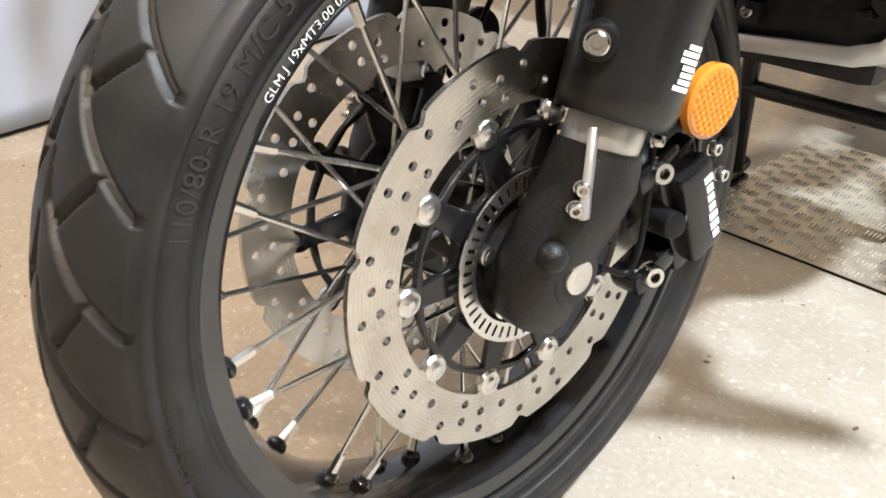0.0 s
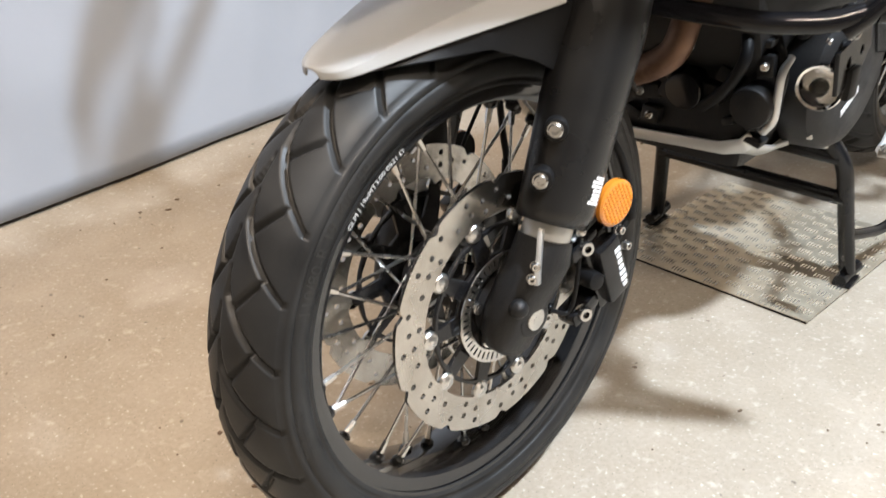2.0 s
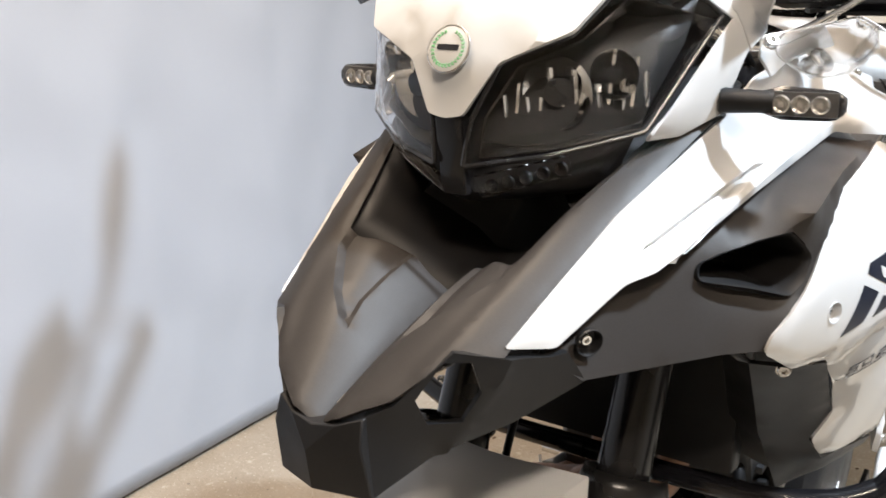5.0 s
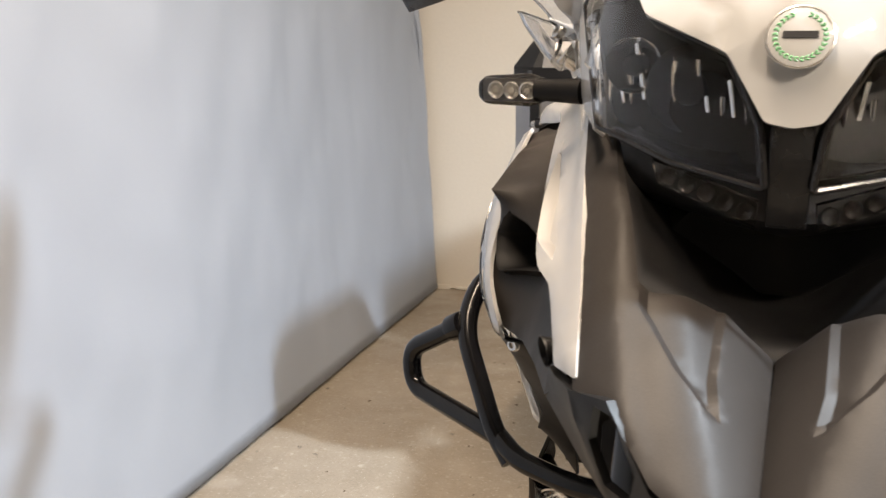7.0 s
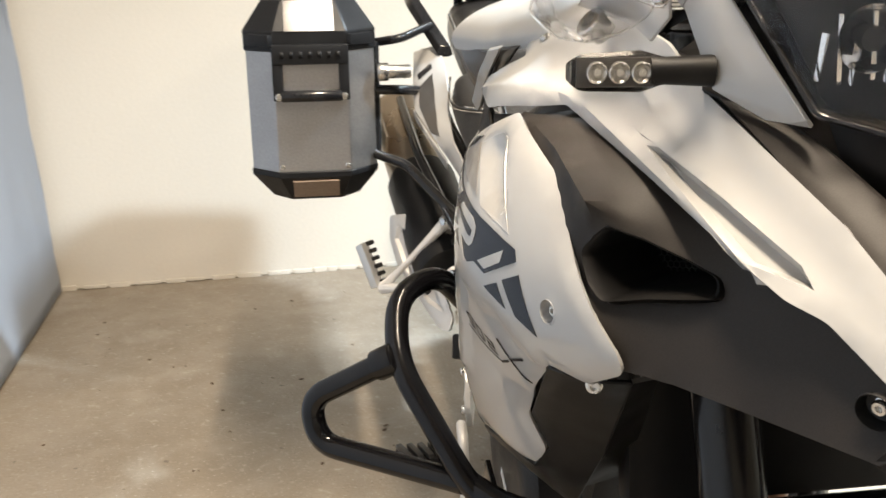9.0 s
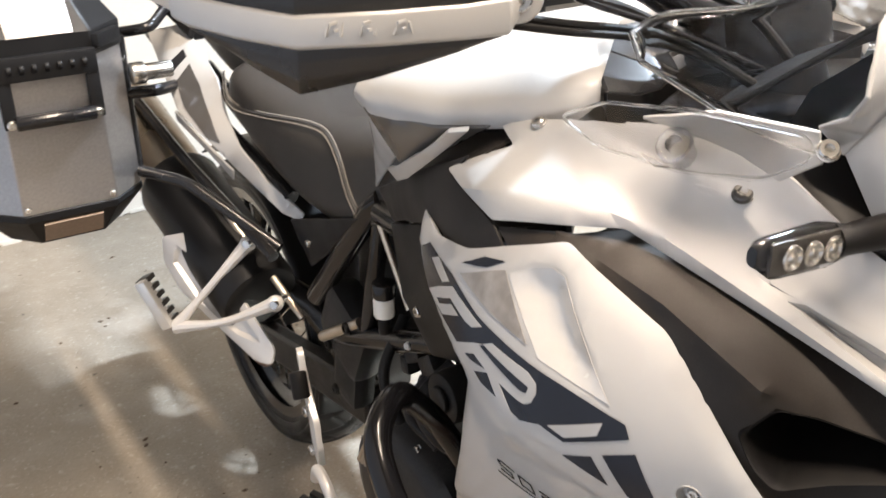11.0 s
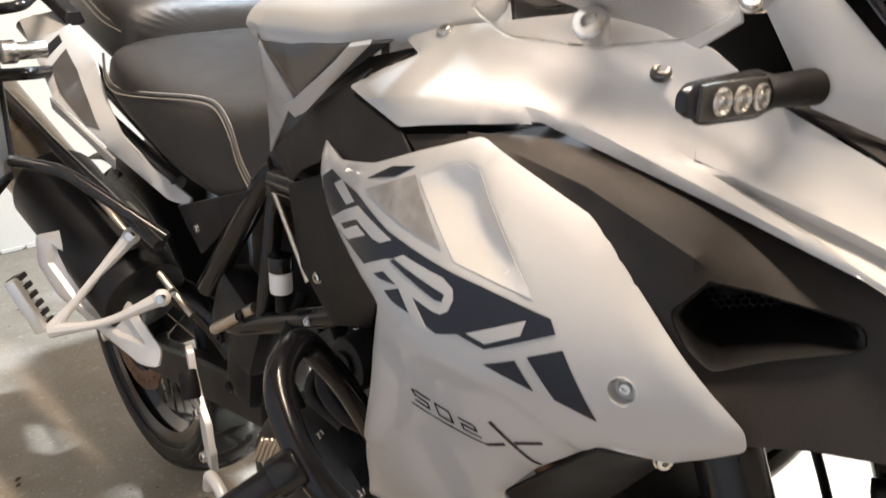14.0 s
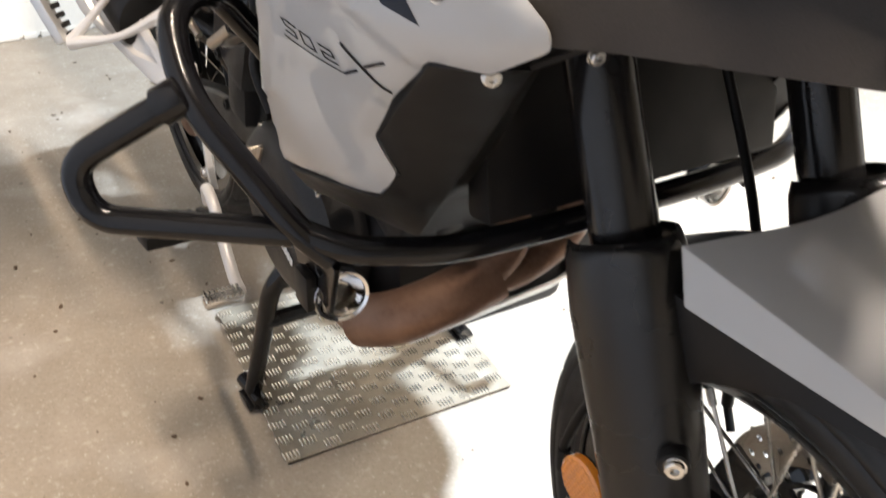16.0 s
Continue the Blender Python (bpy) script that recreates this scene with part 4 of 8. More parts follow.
    # clamp bracket with two small screws
    bm = bmesh.new()
    box(bm, (0.006, 0.016, 0.062), Matrix.Translation((x + 0.021 * s, fork_y(0.41) - 0.034, 0.405)) @ pose(0, 0, 0, -22, 0, 30 * s), 0.002)
    front("hose_bracket", bm, ALLOY, leg, "bare alloy bracket")
    for z in (0.385, 0.398):
        front_screw((x + 0.022 * s, fork_y(z) - 0.036, z), (0.75 * s, -0.66, 0), 0.0052, leg, 0.007)
    for z in (0.412,):
        front_screw((x + 0.022 * s, fork_y(z) + 0.030, z), (1 * s, 0.3, 0), 0.0052, leg, 0.008)
    caliper(s)
    # amber reflector on its stay
    refl = group_part("reflector", "round amber side reflector")
    bm = bmesh.new()
    c = Vector((x + 0.022 * s, 0.135, 0.424))
    m = Matrix.Translation(c) @ pose(0, 0, 0, 25, 0, -4 * s) @ Matrix.Diagonal((s, 1, 1, 1))
    lathe(bm, [(-0.004, 0.0), (-0.004, 0.0285), (0.003, 0.0285), (0.005, 0.026), (0.0055, 0.0)], 40, m)
    for k in range(11):
        for j in range(11):
            py, pz = (k - 5) * 0.0052, (j - 5) * 0.0052
            if math.hypot(py, pz) < 0.0235:
                made = bmesh.ops.create_cone(bm, cap_ends=False, segments=4, radius1=0.0034, radius2=0, depth=0.0022)
                bmesh.ops.transform(bm, matrix=m @ Matrix.Translation((0.0062, py, pz)) @ Matrix.Rotation(math.pi / 2, 4, "Y"), verts=made["verts"])
    bmesh.ops.recalc_face_normals(bm, faces=bm.faces)
    front("lens", bm, AMBER, refl, "moulded amber lens", smooth=20)
    bm = bmesh.new()
    lathe(bm, [(-0.007, 0.0), (-0.007, 0.0275), (-0.0045, 0.0275), (-0.0045, 0.0)], 40, m)
    box(bm, (0.003, 0.04, 0.014), m @ Matrix.Translation((-0.008, -0.03, 0)), 0.001)
    front("backing", bm, DEEP_BLACK, refl)
    return leg


def word_bars(parent, low, high):
    """Unlettered bars where a maker's name is printed along the guard."""
    a, b = Vector(low), Vector(high)
    u, out = (b - a).normalized(), Vector((0.80, -0.60, 0.0))
    side = out.cross(u).normalized()
    out = u.cross(side).normalized()
    turn = Matrix((side, u, out)).transposed().to_4x4()
    for k in range(7):
        bm = bmesh.new()
        h = 0.0115 if k in (0, 4, 5) else 0.0085
        box(bm, (h, (b - a).length / 7 * 0.74, 0.0006), Matrix.Translation(a + u * (b - a).length * (k + 0.5) / 7 + out * 0.0022 + side * (h - 0.0115) / 2) @ turn)
        part("name_bar", bm, WHITE_INK, parent)


def caliper(s):
    cal = group_part("brake_caliper", "black radial brake caliper")
    x = 0.088 * s
    tilt = pose(0, 0, 0, 20, 0, 0)
    for nm, size, at, soft in (("caliper_body", (0.050, 0.050, 0.112), (x, 0.142, 0.330), 0.009), ("caliper_cover", (0.020, 0.040, 0.088), (x + 0.029 * s, 0.146, 0.330), 0.007), ("mount_lug", (0.030, 0.050, 0.020), (x + 0.010 * s, 0.105, 0.373), 0.006), ("mount_lug", (0.030, 0.050, 0.020), (x + 0.010 * s, 0.110, 0.284), 0.006)):
        bm = bmesh.new()
        box(bm, size, Matrix.Translation(at) @ tilt, soft)
        front(nm, bm, SATIN_BLACK, cal, smooth=40)
    bm = bmesh.new()
    rod(bm, (x + 0.012 * s, 0.115, 0.327), (x + 0.040 * s, 0.108, 0.330), 0.012, 0.011, seg=24, bevel=0.003)
    front("pin_cap", bm, MATT_BLACK, cal, "black rubber pin cap")
    for z in (0.372, 0.283):
        front_screw((x + 0.020 * s, 0.104, z), (1 * s, -0.35, 0.1), 0.0095, cal, 0.012)
    for y, z in ((0.158, 0.378), (0.172, 0.352)):
        front_screw((x + 0.030 * s, y, z), (1 * s, 0, 0), 0.0055, cal, 0.008)
    if s > 0:
        for k in range(7):
            bm = bmesh.new()
            z = 0.358 - k * 0.0088
            box(bm, (0.0006, 0.0105 if k in (0, 4, 5) else 0.008, 0.0062), Matrix.Translation((x + 0.0395 * s, 0.156 - 0.36 * (z - 0.33), z)) @ pose(0, 0, 0, 20, 0, 0))
            front("name_bar", bm, WHITE_INK, cal)
    bm = bmesh.new()
    tube(bm, curve_points([(x + 0.01 * s, 0.185, 0.350), (x + 0.016 * s, 0.205, 0.385), (x + 0.010 * s, 0.190, 0.45), (x - 0.012 * s, 0.165, 0.53), (x - 0.012 * s, 0.20, 0.64), (x - 0.030 * s, 0.28, 0.82)], 8), 0.0048)
    rod(bm, (x + 0.016 * s, 0.203, 0.372), (x + 0.015 * s, 0.203, 0.398), 0.0068, seg=16, bevel=0.001)
    front("brake_hose", bm, DEEP_BLACK, cal, "black rubber brake hose")
    bm = bmesh.new()
    tube(bm, curve_points([(x + 0.008 * s, 0.06, 0.300), (x + 0.016 * s, 0.085, 0.290), (x + 0.022 * s, 0.092, 0.330), (x + 0.020 * s, 0.098, 0.385), (x + 0.010 * s, 0.112, 0.44), (x - 0.005 * s, 0.15, 0.52)], 8), 0.0026)
    front("sensor_lead", bm, DEEP_BLACK, cal)


for s in (1, -1):
    fork_leg(s)


def mudguard():
    guard = group_part("front_mudguard", "white front mudguard with black lower sides")
    # a flat top between two straight creases, and narrow side facets that deepen towards the fork
    bm = bmesh.new()
    rows = []
    for f in (-0.058, -0.05, -0.03, 0.0, 0.06, 0.16, 0.3, 0.45, 0.6, 0.75, 0.88, 1.0):
        e = max(f, 0.0)
        w = (0.036 + 0.067 * e ** 0.95) * min(1.0, ((f + 0.062) / 0.075)) ** 0.5 if f < 0.013 else 0.036 + 0.067 * e ** 0.95
        y, z = -0.162 + 0.247 * f, 0.6425 + 0.0565 * f - 0.010 * (1 - e) ** 4
        wl, yl, zl = (w + 0.008 * e + 0.003), y + 0.002 - 0.026 * e, 0.6290 + 0.035 * f - 0.004 * (1 - e) ** 6
        mid = y - 0.004 - 0.020 * e ** 3
        rows.append([(-wl, yl, zl), (-w, y, z), (-0.62 * w, (y + mid) / 2, z + 0.0042), (0.0, mid, z + 0.0055), (0.62 * w, (y + mid) / 2, z + 0.0042), (w, y, z), (wl, yl, zl)])
    grid = [[bm.verts.new(p) for p in row] for row in rows]
    for a, b in zip(grid, grid[1:]):
        for k in range(6):
            bm.faces.new((a[k], a[k + 1], b[k + 1], b[k]))
    bmesh.ops.recalc_face_normals(bm, faces=bm.faces)
    ob = front("shell", bm, WHITE_PAINT, guard, "glossy white upper shell with two straight creases", smooth=60)
    mod = ob.modifiers.new("wall", "SOLIDIFY")
    mod.thickness, mod.offset = 0.003, -1
    bev = ob.modifiers.new("edge", "BEVEL")
    bev.width, bev.segments, bev.limit_method, bev.angle_limit = 0.004, 3, "ANGLE", radians(24)
    sub = ob.modifiers.new("soft", "SUBSURF")
    sub.levels = sub.render_levels = 1
    for s in (1, -1):
        p = Panel(sided([(0.036, -0.146, 0.628), (0.072, -0.05, 0.646), (0.104, 0.050, 0.660), (0.112, 0.10, 0.664), (0.112, 0.105, 0.63), (0.106, 0.065, 0.588), (0.097, 0.035, 0.607), (0.086, -0.02, 0.630), (0.066, -0.085, 0.630)], s), 0.004, 0.002, 0.014, face=(s, 0, 0))
        front("side_skirt", p.bmesh(), MATT_BLACK, guard, "matt black lower side", bevel=0.0015)
    bm = bmesh.new()
    rows = []
    for k in range(9):
        a = radians(92 - k * 7.5)
        row = []
        for j in range(11):
            t = -1 + j / 5
            r = 0.352 - 0.016 * t * t
            row.append(bm.verts.new(HUB @ Vector((0.078 * t * (1 - 0.045 * k), r * math.cos(a) * 1.0, r * math.sin(a)))))
        rows.append(row)
    for a, b in zip(rows, rows[1:]):
        for j in range(10):
            bm.faces.new((a[j], a[j + 1], b[j + 1], b[j]))
    bmesh.ops.recalc_face_normals(bm, faces=bm.faces)
    ob = front("rear_flap", bm, MATT_BLACK, guard, "black rear half of the mudguard")
    mod = ob.modifiers.new("wall", "SOLIDIFY")
    mod.thickness = 0.003


mudguard()

# ---------------------------------------------------------------- the motorcycle: fairings and headlamp


PANELS = {}
DARK_BOLT = material("dark_bolt", (0.10, 0.098, 0.095), 0.3, metal=0.8)


def seat_ring(c, s, r=0.0092):
    return [(c[0], c[1] + r * math.cos(a) * s, c[2] + r * math.sin(a)) for a in (2 * math.pi * k / 20 for k in range(20))]


def fairing(s):
    """The white and grey bodywork of one side (s: 1 left, -1 right)."""
    # lower side panel
    a = Panel(sided([(0.266, 0.517, 0.960), (0.272, 0.521, 0.935), (0.288, 0.482, 0.912), (0.302, 0.430, 0.890), (0.314, 0.378, 0.872), (0.313, 0.388, 0.81), (0.306, 0.408, 0.742),
                     (0.303, 0.414, 0.722), (0.281, 0.437, 0.652), (0.257, 0.297, 0.671), (0.244, 0.281, 0.696), (0.260, 0.288, 0.730), (0.267, 0.250, 0.775), (0.268, 0.197, 0.821), (0.247, 0.155, 0.822),
                     (0.241, 0.108, 0.850), (0.239, 0.111, 0.866), (0.256, 0.131, 0.889), (0.260, 0.221, 0.971), (0.270, 0.318, 1.005), (0.284, 0.370, 0.985), (0.292, 0.413, 0.967), (0.280, 0.470, 0.955)], s),
              0.004, 0.0, 0.009, corner=0.006, face=(s, 0, 0), poly=3, roll=(0.004, 0.009),
              folds=[(sided([(0.30, 0.50, 0.885), (0.313, 0.400, 0.875), (0.314, 0.309, 0.870), (0.300, 0.252, 0.858), (0.275, 0.192, 0.842), (0.25, 0.14, 0.830), (0.22, 0.05, 0.82)], s), 0.12, 0.003, (0.30 * s, 0.32, 0.75))],
              sinks=[(sided([(0.291, 0.356, 0.973), (0.282, 0.335, 0.985), (0.277, 0.320, 0.990), (0.275, 0.305, 0.988), (0.292, 0.236, 0.917), (0.306, 0.304, 0.925)], s), 0.011, 0.020),
                     (sided([(0.315, 0.332, 0.850), (0.307, 0.358, 0.787), (0.299, 0.381, 0.744), (0.290, 0.48, 0.715), (0.29, 0.48, 0.60), (0.25, 0.2, 0.60), (0.26, 0.18, 0.80), (0.300, 0.25, 0.850)], s), 0.004, 0.009)],
              holes=[seat_ring((0.286 * s, 0.1745, 0.8745), s)],
              ridges=[sided([(0.303, 0.400, 0.950), (0.306, 0.315, 0.934), (0.302, 0.216, 0.918)], s), sided([(0.318, 0.302, 0.882), (0.300, 0.225, 0.868), (0.289, 0.184, 0.858)], s)])
    PANELS["lower", s] = a
    side = group_part("side_fairing", "white side fairing with navy graphics")
    part("panel", a.bmesh(), WHITE_PAINT, side, "pearl white painted panel", bevel=0.002, smooth=50)
    # long upper panel
    b = Panel(sided([(0.264, 0.476, 1.011), (0.284, 0.392, 1.001), (0.252, 0.335, 1.009), (0.230, 0.300, 1.014), (0.205, 0.155, 0.981), (0.178, 0.010, 0.943), (0.157, -0.010, 0.933), (0.136, -0.080, 0.900), (0.115, -0.116, 0.908),
                     (0.125, -0.059, 0.941), (0.141, 0.012, 0.984), (0.170, 0.153, 1.042), (0.180, 0.205, 1.072), (0.190, 0.240, 1.083), (0.194, 0.290, 1.088), (0.212, 0.40, 1.066), (0.225, 0.457, 1.050), (0.243, 0.421, 1.046), (0.262, 0.441, 1.038)], s),
              0.004, 0.0, 0.009, corner=0.005, face=(s, 0, 1), poly=3, roll=(0.003, 0.008),
              folds=[(sided([(0.30, 0.52, 1.005), (0.276, 0.425, 1.012), (0.232, 0.313, 1.022), (0.222, 0.280, 1.018), (0.209, 0.181, 0.994), (0.190, 0.09, 0.966), (0.170, 0.0, 0.934), (0.152, -0.05, 0.915), (0.134, -0.11, 0.895), (0.12, -0.2, 0.865)], s), 0.80, 0.0015, (0.24 * s, 0.30, 0.99))],
              sinks=[(sided([(0.206, 0.205, 1.012), (0.198, 0.141, 0.987), (0.180, 0.050, 0.950), (0.158, 0.004, 0.947), (0.160, 0.020, 0.958), (0.180, 0.096, 0.983)], s), 0.010, 0.004)],
              ridges=[sided([(0.262, 0.430, 1.024), (0.232, 0.320, 1.030), (0.200, 0.170, 1.005), (0.172, 0.050, 0.972)], s)])
    PANELS["upper", s] = b
    part("upper_panel", b.bmesh(), WHITE_PAINT, side, "long pearl white upper panel", bevel=0.002, smooth=40)
    for c, w, r in (((0.214, 0.416, 1.056), (0.5, 0.1, 0.85), 0.006), ((0.195, 0.233, 1.058), (0.6, -0.2, 0.75), 0.007)):
        p = b.drop((c[0] * s, c[1], c[2]))
        screw(p - b.n * 0.001, (w[0] * s, w[1], w[2]), r, side, DARK_BOLT if r > 0.0065 else STEEL, 0.004)
    rim = [a.place(*p) for p in seat_ring((0.286 * s, 0.1745, 0.8745), s)]
    way = (rim[0] - rim[10]).cross(rim[5] - rim[15]).normalized()
    cup(sum(rim, Vector()) / 20, way if way.x * s > 0 else -way, 0.0098, side)
    graphics(a, s, side)
    # grey infill under the tank
    c1 = Panel(sided([(0.245, 0.568, 0.975), (0.262, 0.452, 1.030), (0.262, 0.474, 1.005), (0.278, 0.392, 0.994), (0.278, 0.375, 0.975), (0.286, 0.413, 0.958), (0.262, 0.512, 0.945), (0.225, 0.62, 0.90), (0.19, 0.70, 0.86), (0.185, 0.745, 0.885)], s), 0.003, 0.004, 0.016, face=(s, 0, 0))
    part("tank_side_cover", c1.bmesh(), GREY_PLASTIC, side, "matt grey-brown plastic cover", bevel=0.0015)
    c4 = Panel(sided([(0.218, 0.44, 1.045), (0.250, 0.44, 1.034), (0.262, 0.47, 1.008), (0.246, 0.565, 0.974), (0.225, 0.53, 1.02)], s), 0.003, 0.0, 0.02, face=(s, 0, 1))
    part("tank_side_top", c4.bmesh(), GREY_PLASTIC, side)
    # grey front with the air duct
    hole = sided([(0.252, 0.140, 0.962), (0.253, 0.161, 0.930), (0.248, 0.150, 0.908), (0.242, 0.136, 0.8975), (0.222, 0.112, 0.910), (0.191, 0.071, 0.924), (0.189, 0.076, 0.937), (0.199, 0.099, 0.941), (0.222, 0.129, 0.949)], s)
    cowl = sided([(0.274, 0.392, 0.992), (0.245, 0.335, 1.000), (0.206, 0.296, 1.010), (0.172, 0.155, 0.979), (0.148, 0.010, 0.938), (0.136, -0.012, 0.928), (0.125, -0.082, 0.893), (0.146, -0.058, 0.868),
                      (0.175, 0.020, 0.858), (0.205, 0.085, 0.852), (0.232, 0.118, 0.850), (0.252, 0.135, 0.880), (0.257, 0.200, 0.940), (0.258, 0.240, 0.968), (0.266, 0.320, 0.996), (0.276, 0.372, 0.978)], s)
    brow = [sided([(0.256, 0.345, 1.002), (0.254, 0.234, 0.989), (0.254, 0.150, 0.968)], s)]
    whole = Panel(cowl, 0.003, 0.0, 0.010, face=(s, -0.3, 0.1), ridges=brow)
    hole = [whole.drop(p) for p in hole]
    c2 = Panel(cowl, 0.003, 0.0, 0.010, face=(s, -0.3, 0.1), ridges=brow, holes=[hole])
    PANELS["cowl", s] = c2
    duct(c2, hole, s, side)
    cup((0.1485 * s, -0.052, 0.897), Vector((0.8 * s, -0.5, -0.15)).normalized(), 0.011, side, MATT_BLACK)
    return side


def cup(c, n, r, parent, mat=None):
    """A countersunk seat with a small screw at its bottom."""
    m = Matrix.Translation(Vector(c)) @ Vector(n).to_track_quat("X", "Z").to_matrix().to_4x4()
    bm = bmesh.new()
    lathe(bm, [(-0.0012, r * 1.04), (0.0006, r * 1.02), (0.0006, r * 0.99), (-0.0075, r * 0.78), (-0.0082, r * 0.6), (-0.0082, 0.0)], 32, m)
    part("screw_seat", bm, mat or WHITE_PAINT, parent)
    screw(Vector(c) - Vector(n) * 0.0080, n, r * 0.42, parent, STEEL, 0.004)


def graphics(panel, s, parent):
    """Navy and white vinyl shapes on the lower side panel, as (along, up) outlines."""
    at = lambda pts: [panel.place(0.3 * s, y, z) for y, z in pts]
    navy = (([(0.424, 0.943), (0.404, 0.938), (0.373, 0.930), (0.344, 0.926), (0.323, 0.923), (0.300, 0.920), (0.278, 0.918), (0.256, 0.915), (0.226, 0.910), (0.221, 0.901), (0.267, 0.877), (0.289, 0.881), (0.307, 0.875), (0.324, 0.880), (0.354, 0.883), (0.366, 0.888), (0.400, 0.898), (0.429, 0.904), (0.462, 0.910), (0.488, 0.926), (0.497, 0.935), (0.478, 0.946)], 0),
            ([(0.267, 0.866), (0.245, 0.876), (0.231, 0.858)], 0), ([(0.237, 0.881), (0.215, 0.892), (0.191, 0.848), (0.217, 0.856)], 0),
            ([(0.412, 0.957), (0.386, 0.972), (0.362, 0.977), (0.380, 0.966)], 0), ([(0.362, 0.911), (0.358, 0.9135), (0.304, 0.9045), (0.305, 0.899), (0.311, 0.8985)], 2), ([(0.380, 0.8955), (0.368, 0.9010), (0.351, 0.8965), (0.371, 0.8945)], 2))
    white = ([(0.466, 0.938), (0.452, 0.945), (0.424, 0.936), (0.436, 0.930)],
             [(0.462, 0.912), (0.439, 0.925), (0.417, 0.935), (0.401, 0.932), (0.365, 0.925), (0.377, 0.919), (0.388, 0.919), (0.416, 0.925), (0.443, 0.913), (0.435, 0.911), (0.414, 0.921), (0.399, 0.918), (0.427, 0.9055)],
             [(0.282, 0.884), (0.241, 0.905), (0.243, 0.894), (0.267, 0.881)],
             [(0.402, 0.894), (0.371, 0.909), (0.360, 0.913), (0.349, 0.919), (0.308, 0.915), (0.298, 0.910), (0.296, 0.903), (0.299, 0.894), (0.305, 0.890), (0.312, 0.890), (0.333, 0.894), (0.313, 0.874), (0.328, 0.876), (0.348, 0.895), (0.376, 0.883)])
    for pts, level in navy:
        part("navy_graphic", panel.decal(at(pts), 0.0007 + 0.0004 * level, grid=0.007), NAVY, parent, "navy vinyl shape")
    for pts in white:
        part("white_graphic", panel.decal(at(pts), 0.0011, grid=0.007), WHITE_PAINT, parent, "white vinyl shape")
    part("map_graphic", panel.decal(at([(0.411, 0.949), (0.372, 0.967), (0.359, 0.972), (0.316, 0.933), (0.340, 0.936), (0.363, 0.939)]), 0.0007, grid=0.007), MAP_VINYL, parent, "grey vinyl printed with fine map lines")
    part("recess_film", panel.decal(at([(0.354, 0.971), (0.335, 0.982), (0.320, 0.987), (0.307, 0.985), (0.240, 0.919), (0.303, 0.927)]), 0.0007, grid=0.007), GREY_PAINT, parent, "pearl grey recess")
    # the model number in thin strokes; it reads from rear to front on the right side and the other way on the left
    o, e1, e2 = Vector((0.337, 0.8055)), Vector((-0.0205, -0.0043)), Vector((0.0022, 0.0098))
    digits = (((1, 1), (0, 1), (0, 0.5), (0.75, 0.5), (0.75, 0), (-0.05, 0)), ((0, 0), (0, 1), (0.75, 1), (0.75, 0), (0, 0)), ((0, 1), (0.75, 1), (0.75, 0.5), (0, 0.5), (0, 0), (0.8, 0)))

    def stroke(a, b, w):
        d = (b - a).normalized()
        n = Vector((-d.y, d.x)) * w
        a, b = a - d * w, b + d * w
        pts = [a + n, b + n, b - n, a - n]
        return [(0.587 - p.x, p.y + (0.2935 - p.x) * 0.38) for p in pts] if s > 0 else [tuple(p) for p in pts]

    for k, digit in enumerate(digits):
        bm = bmesh.new()
        for a, b in zip(digit, digit[1:]):
            q = [o + e1 * (k * 1.0 + p[0] * 0.78) + e2 * p[1] for p in (a, b)]
            bm.from_mesh(film(panel.decal(at(stroke(*q, 0.00052)), 0.0008, grid=0.004)))
        part("number_graphic", bm, NAVY, parent, "thin navy numeral")
    for a, b, w in (((0.342, 0.801), (0.280, 0.7885), 0.0004), ((0.271, 0.8135), (0.246, 0.7835), 0.0014), ((0.279, 0.7890), (0.266, 0.7950), 0.0011), ((0.255, 0.8010), (0.236, 0.8090), 0.0011)):
        part("line_graphic", panel.decal(at(stroke(Vector(a), Vector(b), w)), 0.0008, grid=0.005), NAVY, parent)


def film(bm):
    me = bpy.data.meshes.new("film")
    bm.to_mesh(me)
    bm.free()
    return me


